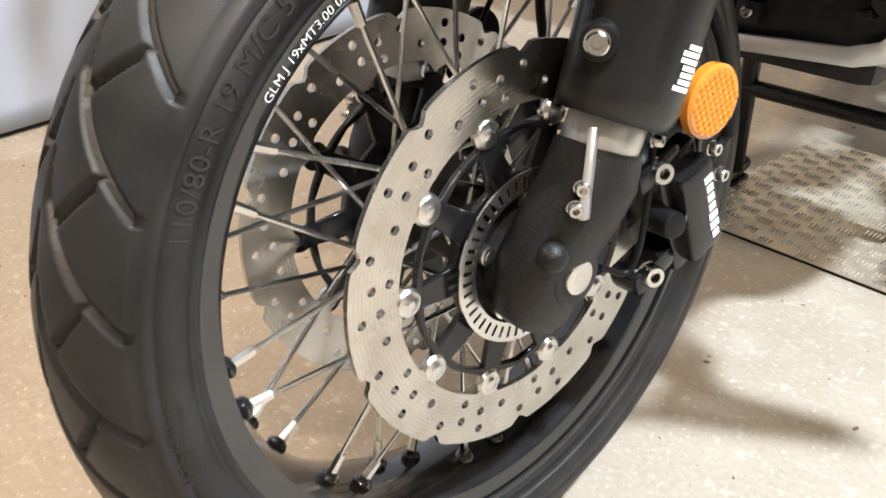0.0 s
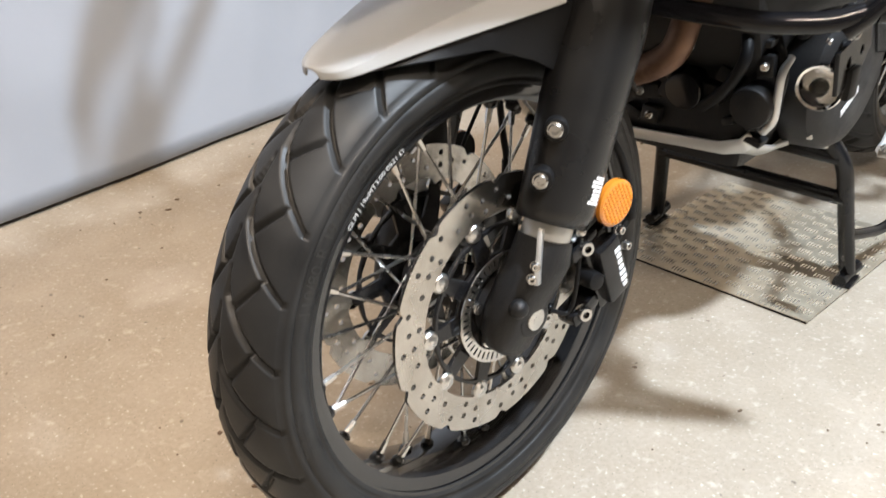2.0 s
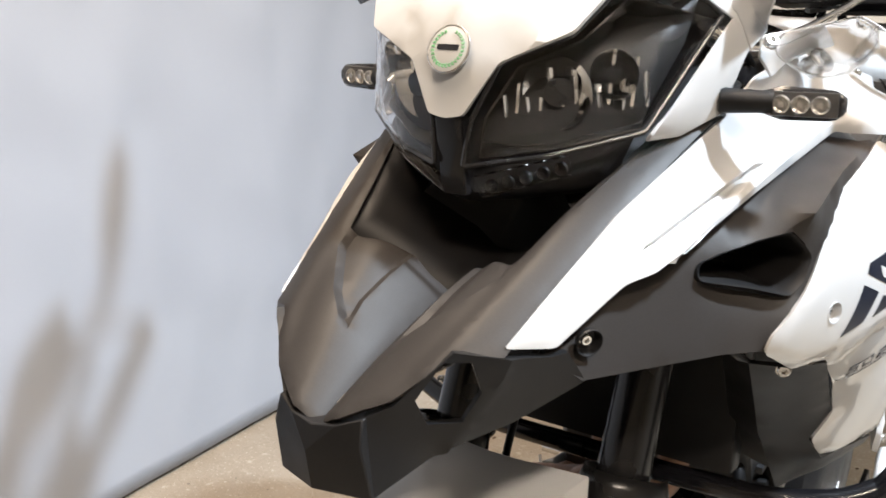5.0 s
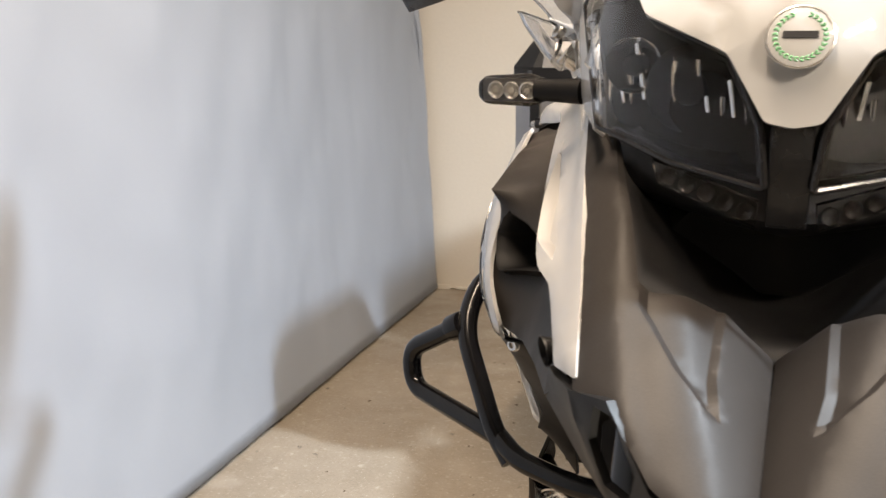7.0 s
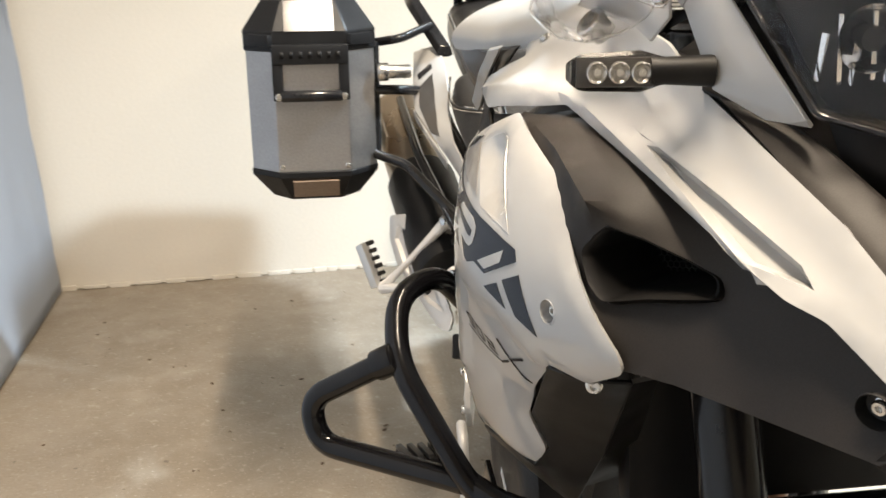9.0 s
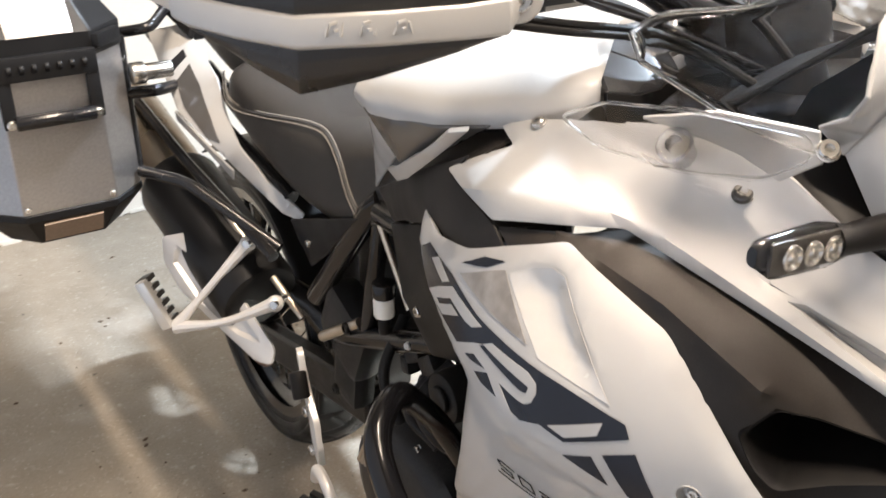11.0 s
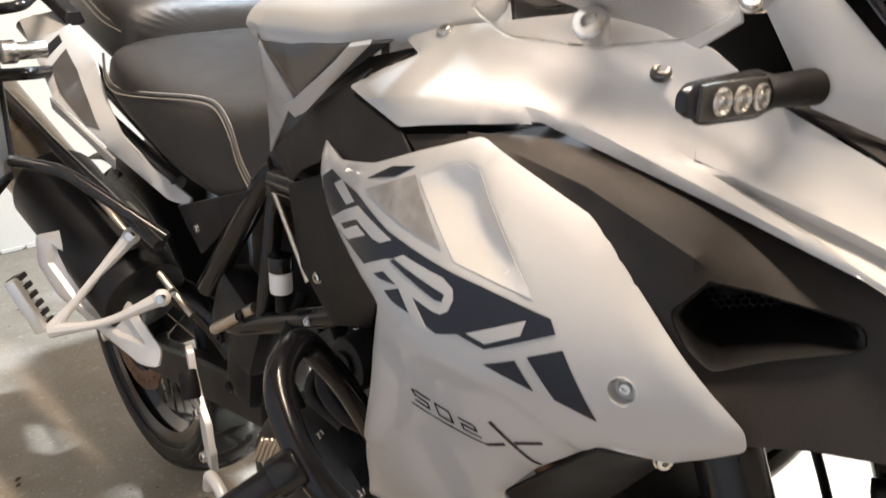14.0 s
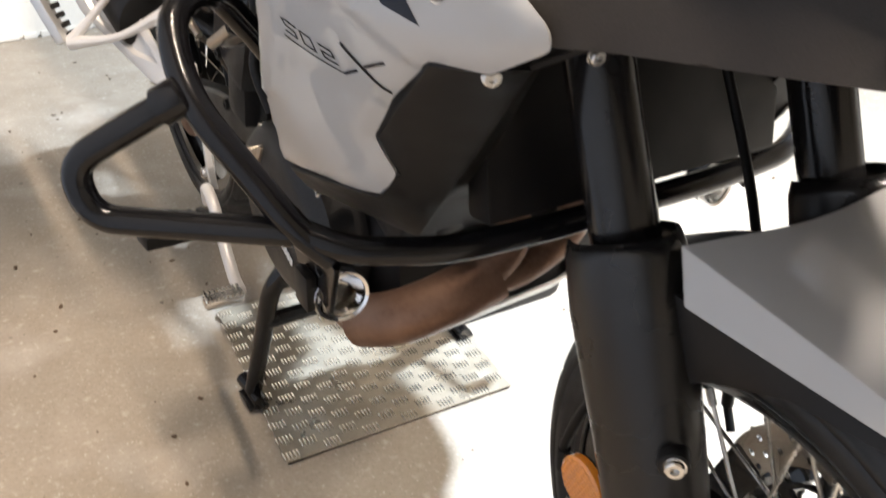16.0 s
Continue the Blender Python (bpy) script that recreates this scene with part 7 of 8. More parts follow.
    for s in (1, -1):
        bm = bmesh.new()
        rod(bm, (0.088 * s, 0.376, 1.052), (0.087 * s, 0.380, 1.066), 0.0135, seg=24, bevel=0.002)
        part("fork_cap", bm, STEEL, h, "bright fork cap")
        bm = bmesh.new()
        box(bm, (0.035, 0.05, 0.05), Matrix.Translation((0.045 * s, 0.395, 1.108)) @ pose(0, 0, 0, -12, 0, 0), 0.008)
        part("bar_clamp", bm, SATIN_BLACK, h)
    bm = bmesh.new()
    box(bm, (0.080, 0.045, 0.050), Matrix.Translation((-0.015, 0.352, 1.115)) @ pose(0, 0, 0, -14, 0, 0), 0.010)
    rod(bm, (-0.010, 0.352, 1.130), (-0.010, 0.350, 1.148), 0.016, seg=24, bevel=0.002)
    part("ignition_lock", bm, SATIN_BLACK, h, "black ignition lock")
    bm = bmesh.new()
    for c, r, tilt, turn in (((-0.055, 0.362, 1.153), 0.0120, 72, 40), ((-0.046, 0.366, 1.160), 0.0115, 40, 20), ((-0.042, 0.368, 1.162), 0.0120, 50, 62), ((-0.026, 0.352, 1.152), 0.0105, 10, 10)):
        pts = [Matrix.Translation(c) @ pose(0, 0, 0, tilt, 15, turn) @ Vector((r * math.cos(a), r * math.sin(a), 0)) for a in (2 * math.pi * k / 28 for k in range(28))]
        tube(bm, pts, 0.0013, 8, closed=True)
    tagged(part("key_ring", bm, STEEL), "steel key rings hanging from the ignition key", "key ring")
    bm = bmesh.new()
    plate(bm, [(-0.020, -0.006), (-0.016, 0.007), (0.010, 0.008), (0.026, -0.008), (0.018, -0.010), (0.006, -0.004), (-0.012, -0.007)], 0.0026, Matrix.Translation((-0.010, 0.340, 1.1535)) @ pose(0, 0, 0, 28, 12, -8), [[(-0.015, 0.0), (-0.011, 0.003), (-0.006, 0.003), (-0.006, -0.001), (-0.012, -0.003)]])
    tagged(part("ignition_key", bm, ALLOY, bevel=0.0006), "pale metal key standing in the ignition lock", "key")
    # control cables sweeping to the headstock
    for r, pts in ((0.0024, [(-0.30, 0.36, 1.200), (-0.285, 0.344, 1.189), (-0.25, 0.334, 1.171), (-0.18, 0.323, 1.146), (-0.10, 0.30, 1.11)]), (0.0042, [(-0.29, 0.36, 1.195), (-0.28, 0.347, 1.185), (-0.24, 0.342, 1.170), (-0.19, 0.337, 1.152), (-0.11, 0.30, 1.10)]),
                   (0.0030, [(-0.31, 0.362, 1.166), (-0.26, 0.343, 1.156), (-0.19, 0.332, 1.143), (-0.12, 0.312, 1.12)]), (0.0030, [(-0.31, 0.360, 1.160), (-0.26, 0.341, 1.151), (-0.19, 0.330, 1.138), (-0.12, 0.31, 1.11)]),
                   (0.0040, [(-0.166, 0.371, 1.180), (-0.14, 0.363, 1.172), (-0.11, 0.346, 1.158), (-0.08, 0.33, 1.141), (-0.05, 0.305, 1.10)]),
                   (0.0036, [(0.26, 0.42, 1.18), (0.17, 0.34, 1.16), (0.07, 0.29, 1.11)]), (0.0036, [(0.25, 0.40, 1.19), (0.16, 0.32, 1.19), (0.04, 0.29, 1.10)])):
        bm = bmesh.new()
        tube(bm, curve_points(pts, 8), r, 10)
        part("control_cable", bm, SATIN_BLACK if r < 0.0026 else DEEP_BLACK, h)


def mirror_head(s, h):
    """A slim mirror that faces the rider."""
    tilt = Matrix.Translation((0.335 * s, 0.566, 1.490)) @ pose(0, 0, 0, -20, 0, 8 * s)
    out = rounded_loop([(-0.085, -0.040, 0), (-0.060, 0.055, 0), (0.075, 0.048, 0), (0.085, -0.020, 0), (0.040, -0.050, 0)], 0.03)
    for nm, deep, k, mat, label in (("mirror_shell", (0.0, -0.010, -0.024), (1.0, 1.0, 0.7), SATIN_BLACK, "black mirror shell"), ("mirror_glass", (0.002, 0.004), (0.93, 0.93), CHROME, "mirror glass")):
        bm = bmesh.new()
        loft(bm, [[tilt @ Vector((p.x * q * s, d, p.y * q)) for p in out] for d, q in zip(deep, k)])
        part(nm, bm, mat, h, label, bevel=0.002)


def handguard(s, h):
    g = group_part("hand_guard", "black hand guard with a satin silver frame")
    plan = [(0.306, 0.330), (0.322, 0.322), (0.345, 0.333), (0.392, 0.350), (0.440, 0.375), (0.465, 0.405), (0.485, 0.434), (0.489, 0.446), (0.476, 0.456)]
    low = [1.172, 1.160, 1.158, 1.157, 1.156, 1.160, 1.165, 1.168, 1.170]
    top = [1.190, 1.184, 1.181, 1.1795, 1.178, 1.182, 1.186, 1.189, 1.190]
    bm = bmesh.new()
    rows = []
    for (x, y), a, b in zip(plan, low, top):
        i = plan.index((x, y))
        d = Vector(plan[min(i + 1, 8)]) - Vector(plan[max(i - 1, 0)])
        n = Vector((d.y, -d.x)).normalized()
        o = lambda k, z: ((x + n.x * k) * s, y + n.y * k, z)
        rows.append([o(0, a), o(0.003, a + 0.002), o(0.004, (a + b) / 2), o(0.002, b - 0.002), o(-0.001, b), o(-0.008, b), o(-0.008, a)])
    loft(bm, rows)
    part("frame_band", bm, SILVER_PAINT, g, "satin silver frame band", bevel=0.0012, smooth=30)
    # upper and lower shells
    for up in (1, 0):
        bm = bmesh.new()
        rows = []
        for k, ((x, y), a, b) in enumerate(zip(plan[1:8], low[1:8], top[1:8])):
            c = Vector((0.40, 0.47))
            d = (Vector((x, y)) - c)
            f = lambda q, z: ((c.x + d.x * q) * s, c.y + d.y * q, z)
            if up:
                e = (0.35, 0.8, 1.0, 1.0, 1.0, 0.95, 0.85)[k]
                rows.append([f(0.99, b - 0.004), f(1.02, b + 0.004), f(1.03, b + 0.016 * e), f(0.94, b + 0.058 * e), f(0.80, b + 0.070 * e)])
            else:
                e = (0.12, 0.45, 0.75, 1.0, 0.6, 0.2, 0.1)[k]
                rows.append([f(0.99, a + 0.004), f(0.985, a - 0.008 * e), f(0.95, a - 0.020 * e), f(0.86, a - 0.032 * e)])
        loft(bm, rows, closed=False)
        ob = part("upper_shell" if up else "lower_shell", bm, GUARD_BLACK, g, "grained black plastic shell", smooth=50)
        mod = ob.modifiers.new("wall", "SOLIDIFY")
        mod.thickness = 0.003
        bev = ob.modifiers.new("edge", "BEVEL")
        bev.width, bev.segments, bev.limit_method, bev.angle_limit = 0.004, 3, "ANGLE", radians(12)
    if s < 0:
        for k in range(3):
            x, y = 0.421 - k * 0.0185, 0.3655 - k * 0.0088
            bm = bmesh.new()
            for dx, dz, w, t, lean in ((0.0, 0.0042, 0.0135, 0.0016, 0), (0.0045, 0.0, 0.0016, 0.0085, 24), (-0.0035, 0.0, 0.0016, 0.0085, -24 if k == 2 else 24), (-0.001, -0.0002, 0.008, 0.0014, 0)):
                box(bm, (w, 0.0016, t), Matrix.Translation(((x + dx) * s, y + dx * 0.47 - 0.0046, 1.1685 + dz)) @ pose(0, 0, 0, 0, lean, -25 * s))
            part("embossed_mark", bm, SILVER_PAINT, g)


GUARD_BLACK = material("grained_guard_plastic", (0.007, 0.007, 0.008), 0.30, grain=0.3, grain_size=900, second=(0.014, 0.014, 0.015), bump=0.25, bump_size=1300, rough_var=0.05)
handlebar()

# ---------------------------------------------------------------- frame, engine, crash bars and running gear


def frame_tubes(s):
    f = group_part("main_frame", "black tubular trellis frame")
    T = lambda pts, r, rr=0.03: tube(bm, rounded(sided(pts, s), rr), r, 14)
    for pts, r in (([(0.165, 0.765, 0.860), (0.168, 0.79, 0.841), (0.174, 0.959, 0.642)], 0.016), ([(0.162, 0.780, 0.845), (0.160, 0.787, 0.813), (0.165, 0.824, 0.640)], 0.012), ([(0.168, 0.90, 0.605), (0.168, 0.864, 0.618), (0.160, 0.611, 0.730), (0.15, 0.50, 0.76)], 0.016),
                   ([(0.17, 0.76, 0.845), (0.19, 0.62, 0.865), (0.19, 0.45, 0.93)], 0.017), ([(0.150, 0.72, 0.80), (0.145, 0.62, 0.70)], 0.012), ([(0.165, 0.745, 0.843), (0.155, 1.05, 0.79), (0.15, 1.40, 0.88)], 0.014)):
        bm = bmesh.new()
        T(pts, r)
        part("frame_tube", bm, SATIN_BLACK, f)
    bm = bmesh.new()
    box(bm, (0.03, 0.22, 0.20), Matrix.Translation((0.10 * s, 0.84, 0.71)), 0.02)
    part("battery_box", bm, DEEP_BLACK, f, "black battery box inside the frame")
    p = Panel(sided([(0.186, 0.799, 0.826), (0.186, 1.01, 0.748), (0.184, 0.975, 0.715), (0.184, 0.951, 0.695), (0.184, 0.896, 0.737)], s), 0.006, 0.004, 0.016, face=(s, 0, 0))
    part("frame_cover", p.bmesh(), MATT_BLACK, f, "matt black plastic frame cover", bevel=0.002)
    screw(p.drop((0.184 * s, 0.945, 0.735)), (s, 0, 0), 0.005, f, STEEL, 0.004)
    p = Panel(sided([(0.195, 0.70, 0.86), (0.212, 0.60, 0.90), (0.225, 0.52, 0.90), (0.215, 0.50, 0.83), (0.185, 0.56, 0.74), (0.180, 0.64, 0.71), (0.182, 0.70, 0.76)], s), 0.006, 0.006, 0.018, face=(s, 0, 0))
    part("airbox_cover", p.bmesh(), MATT_BLACK, f, "matt black side cover", bevel=0.002)
    screw(p.drop((0.2 * s, 0.65, 0.766)), (s, 0, 0), 0.006, f, STEEL, 0.004)
    bm = bmesh.new()
    rod(bm, (0.176 * s, 0.760, 0.832), (0.174 * s, 0.698, 0.741), 0.0042, seg=12)
    part("bright_stay", bm, BRASSY, f)
    bm = bmesh.new()
    box(bm, (0.05, 0.12, 0.11), Matrix.Translation((0.155 * s, 0.885, 0.615)) @ pose(0, 0, 0, 25, 0, 0), 0.02)
    box(bm, (0.04, 0.07, 0.10), Matrix.Translation((0.150 * s, 0.90, 0.535)) @ pose(0, 0, 0, 10, 0, 0), 0.015)
    part("pivot_plate", bm, CAST_BLACK, f, "black cast pivot plate")
    for y, z in ((0.855, 0.640), (0.915, 0.585), (0.90, 0.515)):
        screw((0.181 * s, y, z), (s, 0, 0), 0.008, f, DEEP_BLACK, 0.005)
    bm = bmesh.new()
    rod(bm, (0.17 * s, 0.835, 0.655), (0.19 * s, 0.915, 0.60), 0.008, seg=14)
    part("pivot_stay", bm, BRASSY, f)


for s in (1, -1):
    frame_tubes(s)


def reservoir():
    r = group_part("brake_reservoir", "translucent brake fluid reservoir with a black cap")
    for nm, z0, z1, rad, mat in (("bottle", 0.715, 0.742, 0.0135, CLEAR_BODY), ("cap", 0.742, 0.762, 0.0148, SATIN_BLACK), ("neck", 0.690, 0.715, 0.008, DEEP_BLACK)):
        bm = bmesh.new()
        rod(bm, (-0.184, 0.742, z0), (-0.184, 0.742, z1), rad, seg=24, bevel=0.002)
        part(nm, bm, mat, r, "ribbed black cap" if nm == "cap" else "")


reservoir()


def engine():
    e = group_part("engine", "black twin-cylinder engine")
    bm = bmesh.new()
    box(bm, (0.26, 0.34, 0.20), Matrix.Translation((0, 0.66, 0.44)) @ pose(0, 0, 0, -6, 0, 0), 0.03)
    part("crankcase", bm, CAST_BLACK, e, "black crankcase")
    bm = bmesh.new()
    box(bm, (0.28, 0.17, 0.22), Matrix.Translation((0, 0.52, 0.61)) @ pose(0, 0, 0, 22, 0, 0), 0.02)
    part("cylinder_block", bm, CAST_BLACK, e)
    bm = bmesh.new()
    box(bm, (0.30, 0.22, 0.10), Matrix.Translation((0, 0.50, 0.76)) @ pose(0, 0, 0, 22, 0, 0), 0.02)
    part("head_cover", bm, DEEP_BLACK, e)
    for s in (1, -1):
        bm = bmesh.new()
        m = Matrix.Translation((0.135 * s, 0.690, 0.445)) @ Matrix.Diagonal((s, 1.25, 1, 1))
        lathe(bm, [(0.0, 0.115), (0.045, 0.112), (0.058, 0.102), (0.064, 0.085), (0.066, 0.0)], 48, m)
        c = part("clutch_cover" if s < 0 else "generator_cover", bm, CAST_BLACK, e, "black round engine cover")
        for k in range(6):
            bm = bmesh.new()
            box(bm, (0.006, 0.007, 0.070 - 0.004 * k), Matrix.Translation((0.200 * s, 0.735 + 0.011 * k, 0.500 - 0.004 * k)) @ pose(0, 0, 0, 30, 0, 0), 0.002)
            part("rib", bm, BRASSY if s < 0 else CAST_BLACK, c, "worn rib on the cover" if s < 0 else "")
        for k in range(7):
            bm = bmesh.new()
            box(bm, (0.001, 0.0065, 0.011), Matrix.Translation((0.2015 * s, 0.690 - 0.0085 * k, 0.425 - 0.0035 * k)) @ pose(0, 0, 0, 20, 0, 0))
            part("name_bar", bm, WHITE_INK, c)
        for k in range(9):
            a = 2 * math.pi * k / 9 + 0.3
            screw((0.178 * s, 0.690 + 0.134 * math.cos(a), 0.445 + 0.107 * math.sin(a)), (s, 0, 0), 0.006, e, STEEL, 0.007)
        # coils, caps and hoses above the cover
        bm = bmesh.new()
        rod(bm, (0.165 * s, 0.565, 0.705), (0.215 * s, 0.565, 0.705), 0.030, seg=28, bevel=0.004)
        rod(bm, (0.215 * s, 0.565, 0.705), (0.221 * s, 0.565, 0.705), 0.016, seg=24, bevel=0.002)
        part("horn", bm, DEEP_BLACK, e, "round black horn")
        for k, pts in enumerate(([(0.16, 0.62, 0.70), (0.205, 0.62, 0.665), (0.20, 0.585, 0.63), (0.15, 0.56, 0.60)], [(0.15, 0.66, 0.68), (0.20, 0.66, 0.63), (0.19, 0.61, 0.60)], [(0.14, 0.52, 0.72), (0.20, 0.50, 0.68), (0.21, 0.50, 0.60), (0.16, 0.54, 0.54)], [(0.15, 0.75, 0.70), (0.195, 0.73, 0.64), (0.19, 0.70, 0.58)])):
            bm = bmesh.new()
            tube(bm, curve_points(sided(pts, s), 8), 0.0075 if k % 2 else 0.0115, 12)
            part("hose", bm, DEEP_BLACK, e, "black rubber hose")
        rng = random.Random(7 + s)
        for k in range(12):
            bm = bmesh.new()
            y, z = rng.uniform(0.52, 0.74), rng.uniform(0.58, 0.72)
            box(bm, (0.02, rng.uniform(0.015, 0.04), rng.uniform(0.012, 0.03)), Matrix.Translation((0.165 * s, y, z)) @ pose(0, 0, 0, rng.uniform(-40, 40), 0, 0), 0.004)
            part("casting_lug", bm, CAST_BLACK, e)
            if k % 2:
                screw((0.178 * s, y, z), (s, -0.2, 0.2), 0.0045, e, STEEL, 0.004)
    # oil filter, lower pipe and sump
    bm = bmesh.new()
    rod(bm, (0.03, 0.52, 0.455), (0.03, 0.462, 0.448), 0.030, seg=32, bevel=0.006)
    part("oil_filter", bm, SATIN_BLACK, e, "black oil filter canister")
    bm = bmesh.new()
    rod(bm, (0.135, 0.50, 0.45), (0.135, 0.455, 0.447), 0.030, seg=28, bevel=0.005)
    part("water_pump", bm, CAST_BLACK, e)
    bm = bmesh.new()
    tube(bm, rounded([(0.165, 0.50, 0.515), (0.165, 0.475, 0.50), (0.165, 0.475, 0.43), (0.15, 0.48, 0.41)], 0.02), 0.006, 14)
    part("water_pipe", bm, ALLOY, e, "thin alloy water pipe")
    bm = bmesh.new()
    box(bm, (0.24, 0.30, 0.06), Matrix.Translation((0, 0.64, 0.365)), 0.02)
    part("sump", bm, CAST_BLACK, e)
    # cast lugs, hoses and bolts on the front of the cases
    rng = random.Random(23)
    for k in range(22):
        bm = bmesh.new()
        x, z = rng.uniform(-0.10, 0.145), rng.uniform(0.385, 0.545)
        box(bm, (rng.uniform(0.015, 0.045), 0.03, rng.uniform(0.010, 0.032)), Matrix.Translation((x, 0.484 + 0.02 * abs(x), z)) @ pose(0, 0, 0, 0, rng.uniform(-25, 25), 0), 0.004)
        part("casting_lug", bm, CAST_BLACK, e)
        if k % 3 == 0:
            screw((x, 0.468 + 0.02 * abs(x), z), (0.2, -1, 0), 0.0055, e, STEEL, 0.005)
    for pts in ([(0.11, 0.47, 0.56), (0.125, 0.445, 0.52), (0.10, 0.45, 0.47), (0.06, 0.47, 0.43)], [(0.14, 0.50, 0.54), (0.160, 0.49, 0.50), (0.155, 0.50, 0.45), (0.14, 0.53, 0.40)]):
        bm = bmesh.new()
        tube(bm, curve_points(pts, 8), 0.0085, 12)
        part("hose", bm, DEEP_BLACK, e, "black rubber hose")
    # bash plate
    b = group_part("bash_plate", "bare alloy bash plate under the engine")
    bm = bmesh.new()
    sec = ((-0.205, 0.395), (-0.185, 0.335), (-0.12, 0.296), (0.10, 0.296), (0.135, 0.305), (0.150, 0.320))
    rows = []
    for y, dz, k in ((0.470, 0.064, 0.90), (0.487, 0.042, 0.94), (0.54, 0.022, 0.97), (0.64, 0.006, 0.97), (0.80, 0.0, 0.92)):
        rows.append([(x * k, y, z + dz + 0.014 + 0.07 * x) for x, z in sec])
    loft(bm, rows, closed=False)
    ob = part("plate", bm, ALLOY, b, "bent alloy sheet", smooth=30)
    mod = ob.modifiers.new("sheet", "SOLIDIFY")
    mod.thickness = 0.004
    # exhaust headers
    x = group_part("exhaust_header", "heat-stained brown exhaust headers")
    for s in (1, -1):
        bm = bmesh.new()
        tube(bm, curve_points([(0.055 * s, 0.455, 0.62), (0.05 * s + 0.004, 0.412, 0.575), (0.040 * s, 0.396, 0.520), (0.028 * s - 0.055, 0.394, 0.482), (0.018 * s - 0.115, 0.405, 0.462 + 0.012 * s), (-0.165, 0.43, 0.436), (-0.180, 0.50, 0.40), (-0.15, 0.75, 0.36)], 10), 0.0205, 20)
        part("pipe", bm, RUST, x, "blued and rusty steel pipe")
    bm = bmesh.new()
    tube(bm, curve_points([(-0.060, 0.396, 0.482), (-0.115, 0.404, 0.462), (-0.162, 0.428, 0.438), (-0.182, 0.475, 0.410)], 10), 0.0305, 24, radii=None)
    part("collector", bm, RUST, x)


engine()


def radiator():
    r = group_part("radiator", "black radiator with its shroud")
    bm = bmesh.new()
    box(bm, (0.34, 0.035, 0.25), Matrix.Translation((0, 0.292, 0.762)) @ pose(0, 0, 0, -10, 0, 0), 0.006)
    part("core", bm, DEEP_BLACK, r, "black finned core")
    for s in (1, -1):
        p = Panel(sided([(0.243, 0.158, 0.822), (0.266, 0.197, 0.819), (0.257, 0.288, 0.730), (0.240, 0.281, 0.696), (0.250, 0.300, 0.668), (0.275, 0.43, 0.645), (0.255, 0.44, 0.615), (0.205, 0.31, 0.612), (0.195, 0.255, 0.70), (0.205, 0.165, 0.815)], s), 0.004, 0.004, 0.014, face=(s, -0.6, 0))
        part("shroud", p.bmesh(), MATT_BLACK, r, "matt black radiator shroud", bevel=0.0015)
        q = Panel(sided([(0.205, 0.165, 0.815), (0.195, 0.255, 0.70), (0.200, 0.30, 0.640), (0.15, 0.31, 0.645), (0.16, 0.27, 0.70), (0.17, 0.19, 0.82)], s), 0.004, 0.0, 0.02, face=(0, -1, 0))
        part("shroud_inner", q.bmesh(), DEEP_BLACK, r)
        t = Panel(sided([(0.17, 0.19, 0.82), (0.205, 0.165, 0.815), (0.190, 0.115, 0.845), (0.125, 0.02, 0.875), (0.105, 0.04, 0.90), (0.11, 0.2, 0.90)], s), 0.004, 0.0, 0.02, face=(0, 0, -1))
        part("belly_cover", t.bmesh(), DEEP_BLACK, r)
        screw((0.236 * s, 0.166, 0.816), (0.4 * s, -0.9, 0), 0.006, r, STEEL, 0.005)
        screw((0.162 * s, 0.155, 0.822), (0, -1, -0.2), 0.006, r, STEEL, 0.005)
    bm = bmesh.new()
    box(bm, (0.22, 0.10, 0.16), Matrix.Translation((0, 0.30, 0.955)) @ pose(0, 0, 0, 20, 0, 0), 0.02)
    rod(bm, (0, 0.26, 0.88), (0, 0.355, 1.085), 0.032, seg=28)
    part("headstock", bm, DEEP_BLACK, r, "black headstock and wiring cover")
    bm = bmesh.new()
    plate(bm, [(-0.14, 0.10), (-0.09, 0.075), (0.09, 0.075), (0.14, 0.10), (0.14, 0.18), (0.07, 0.23), (-0.07, 0.23), (-0.14, 0.18)], 0.028, Matrix.Translation((0, 0.06, 0.835)) @ pose(0, 0, 0, -0, 0, 0), [ring(0.01, 12, (0, 0.15))])
    part("bottom_yoke", bm, SATIN_BLACK, r, "black bottom yoke", bevel=0.004)


radiator()


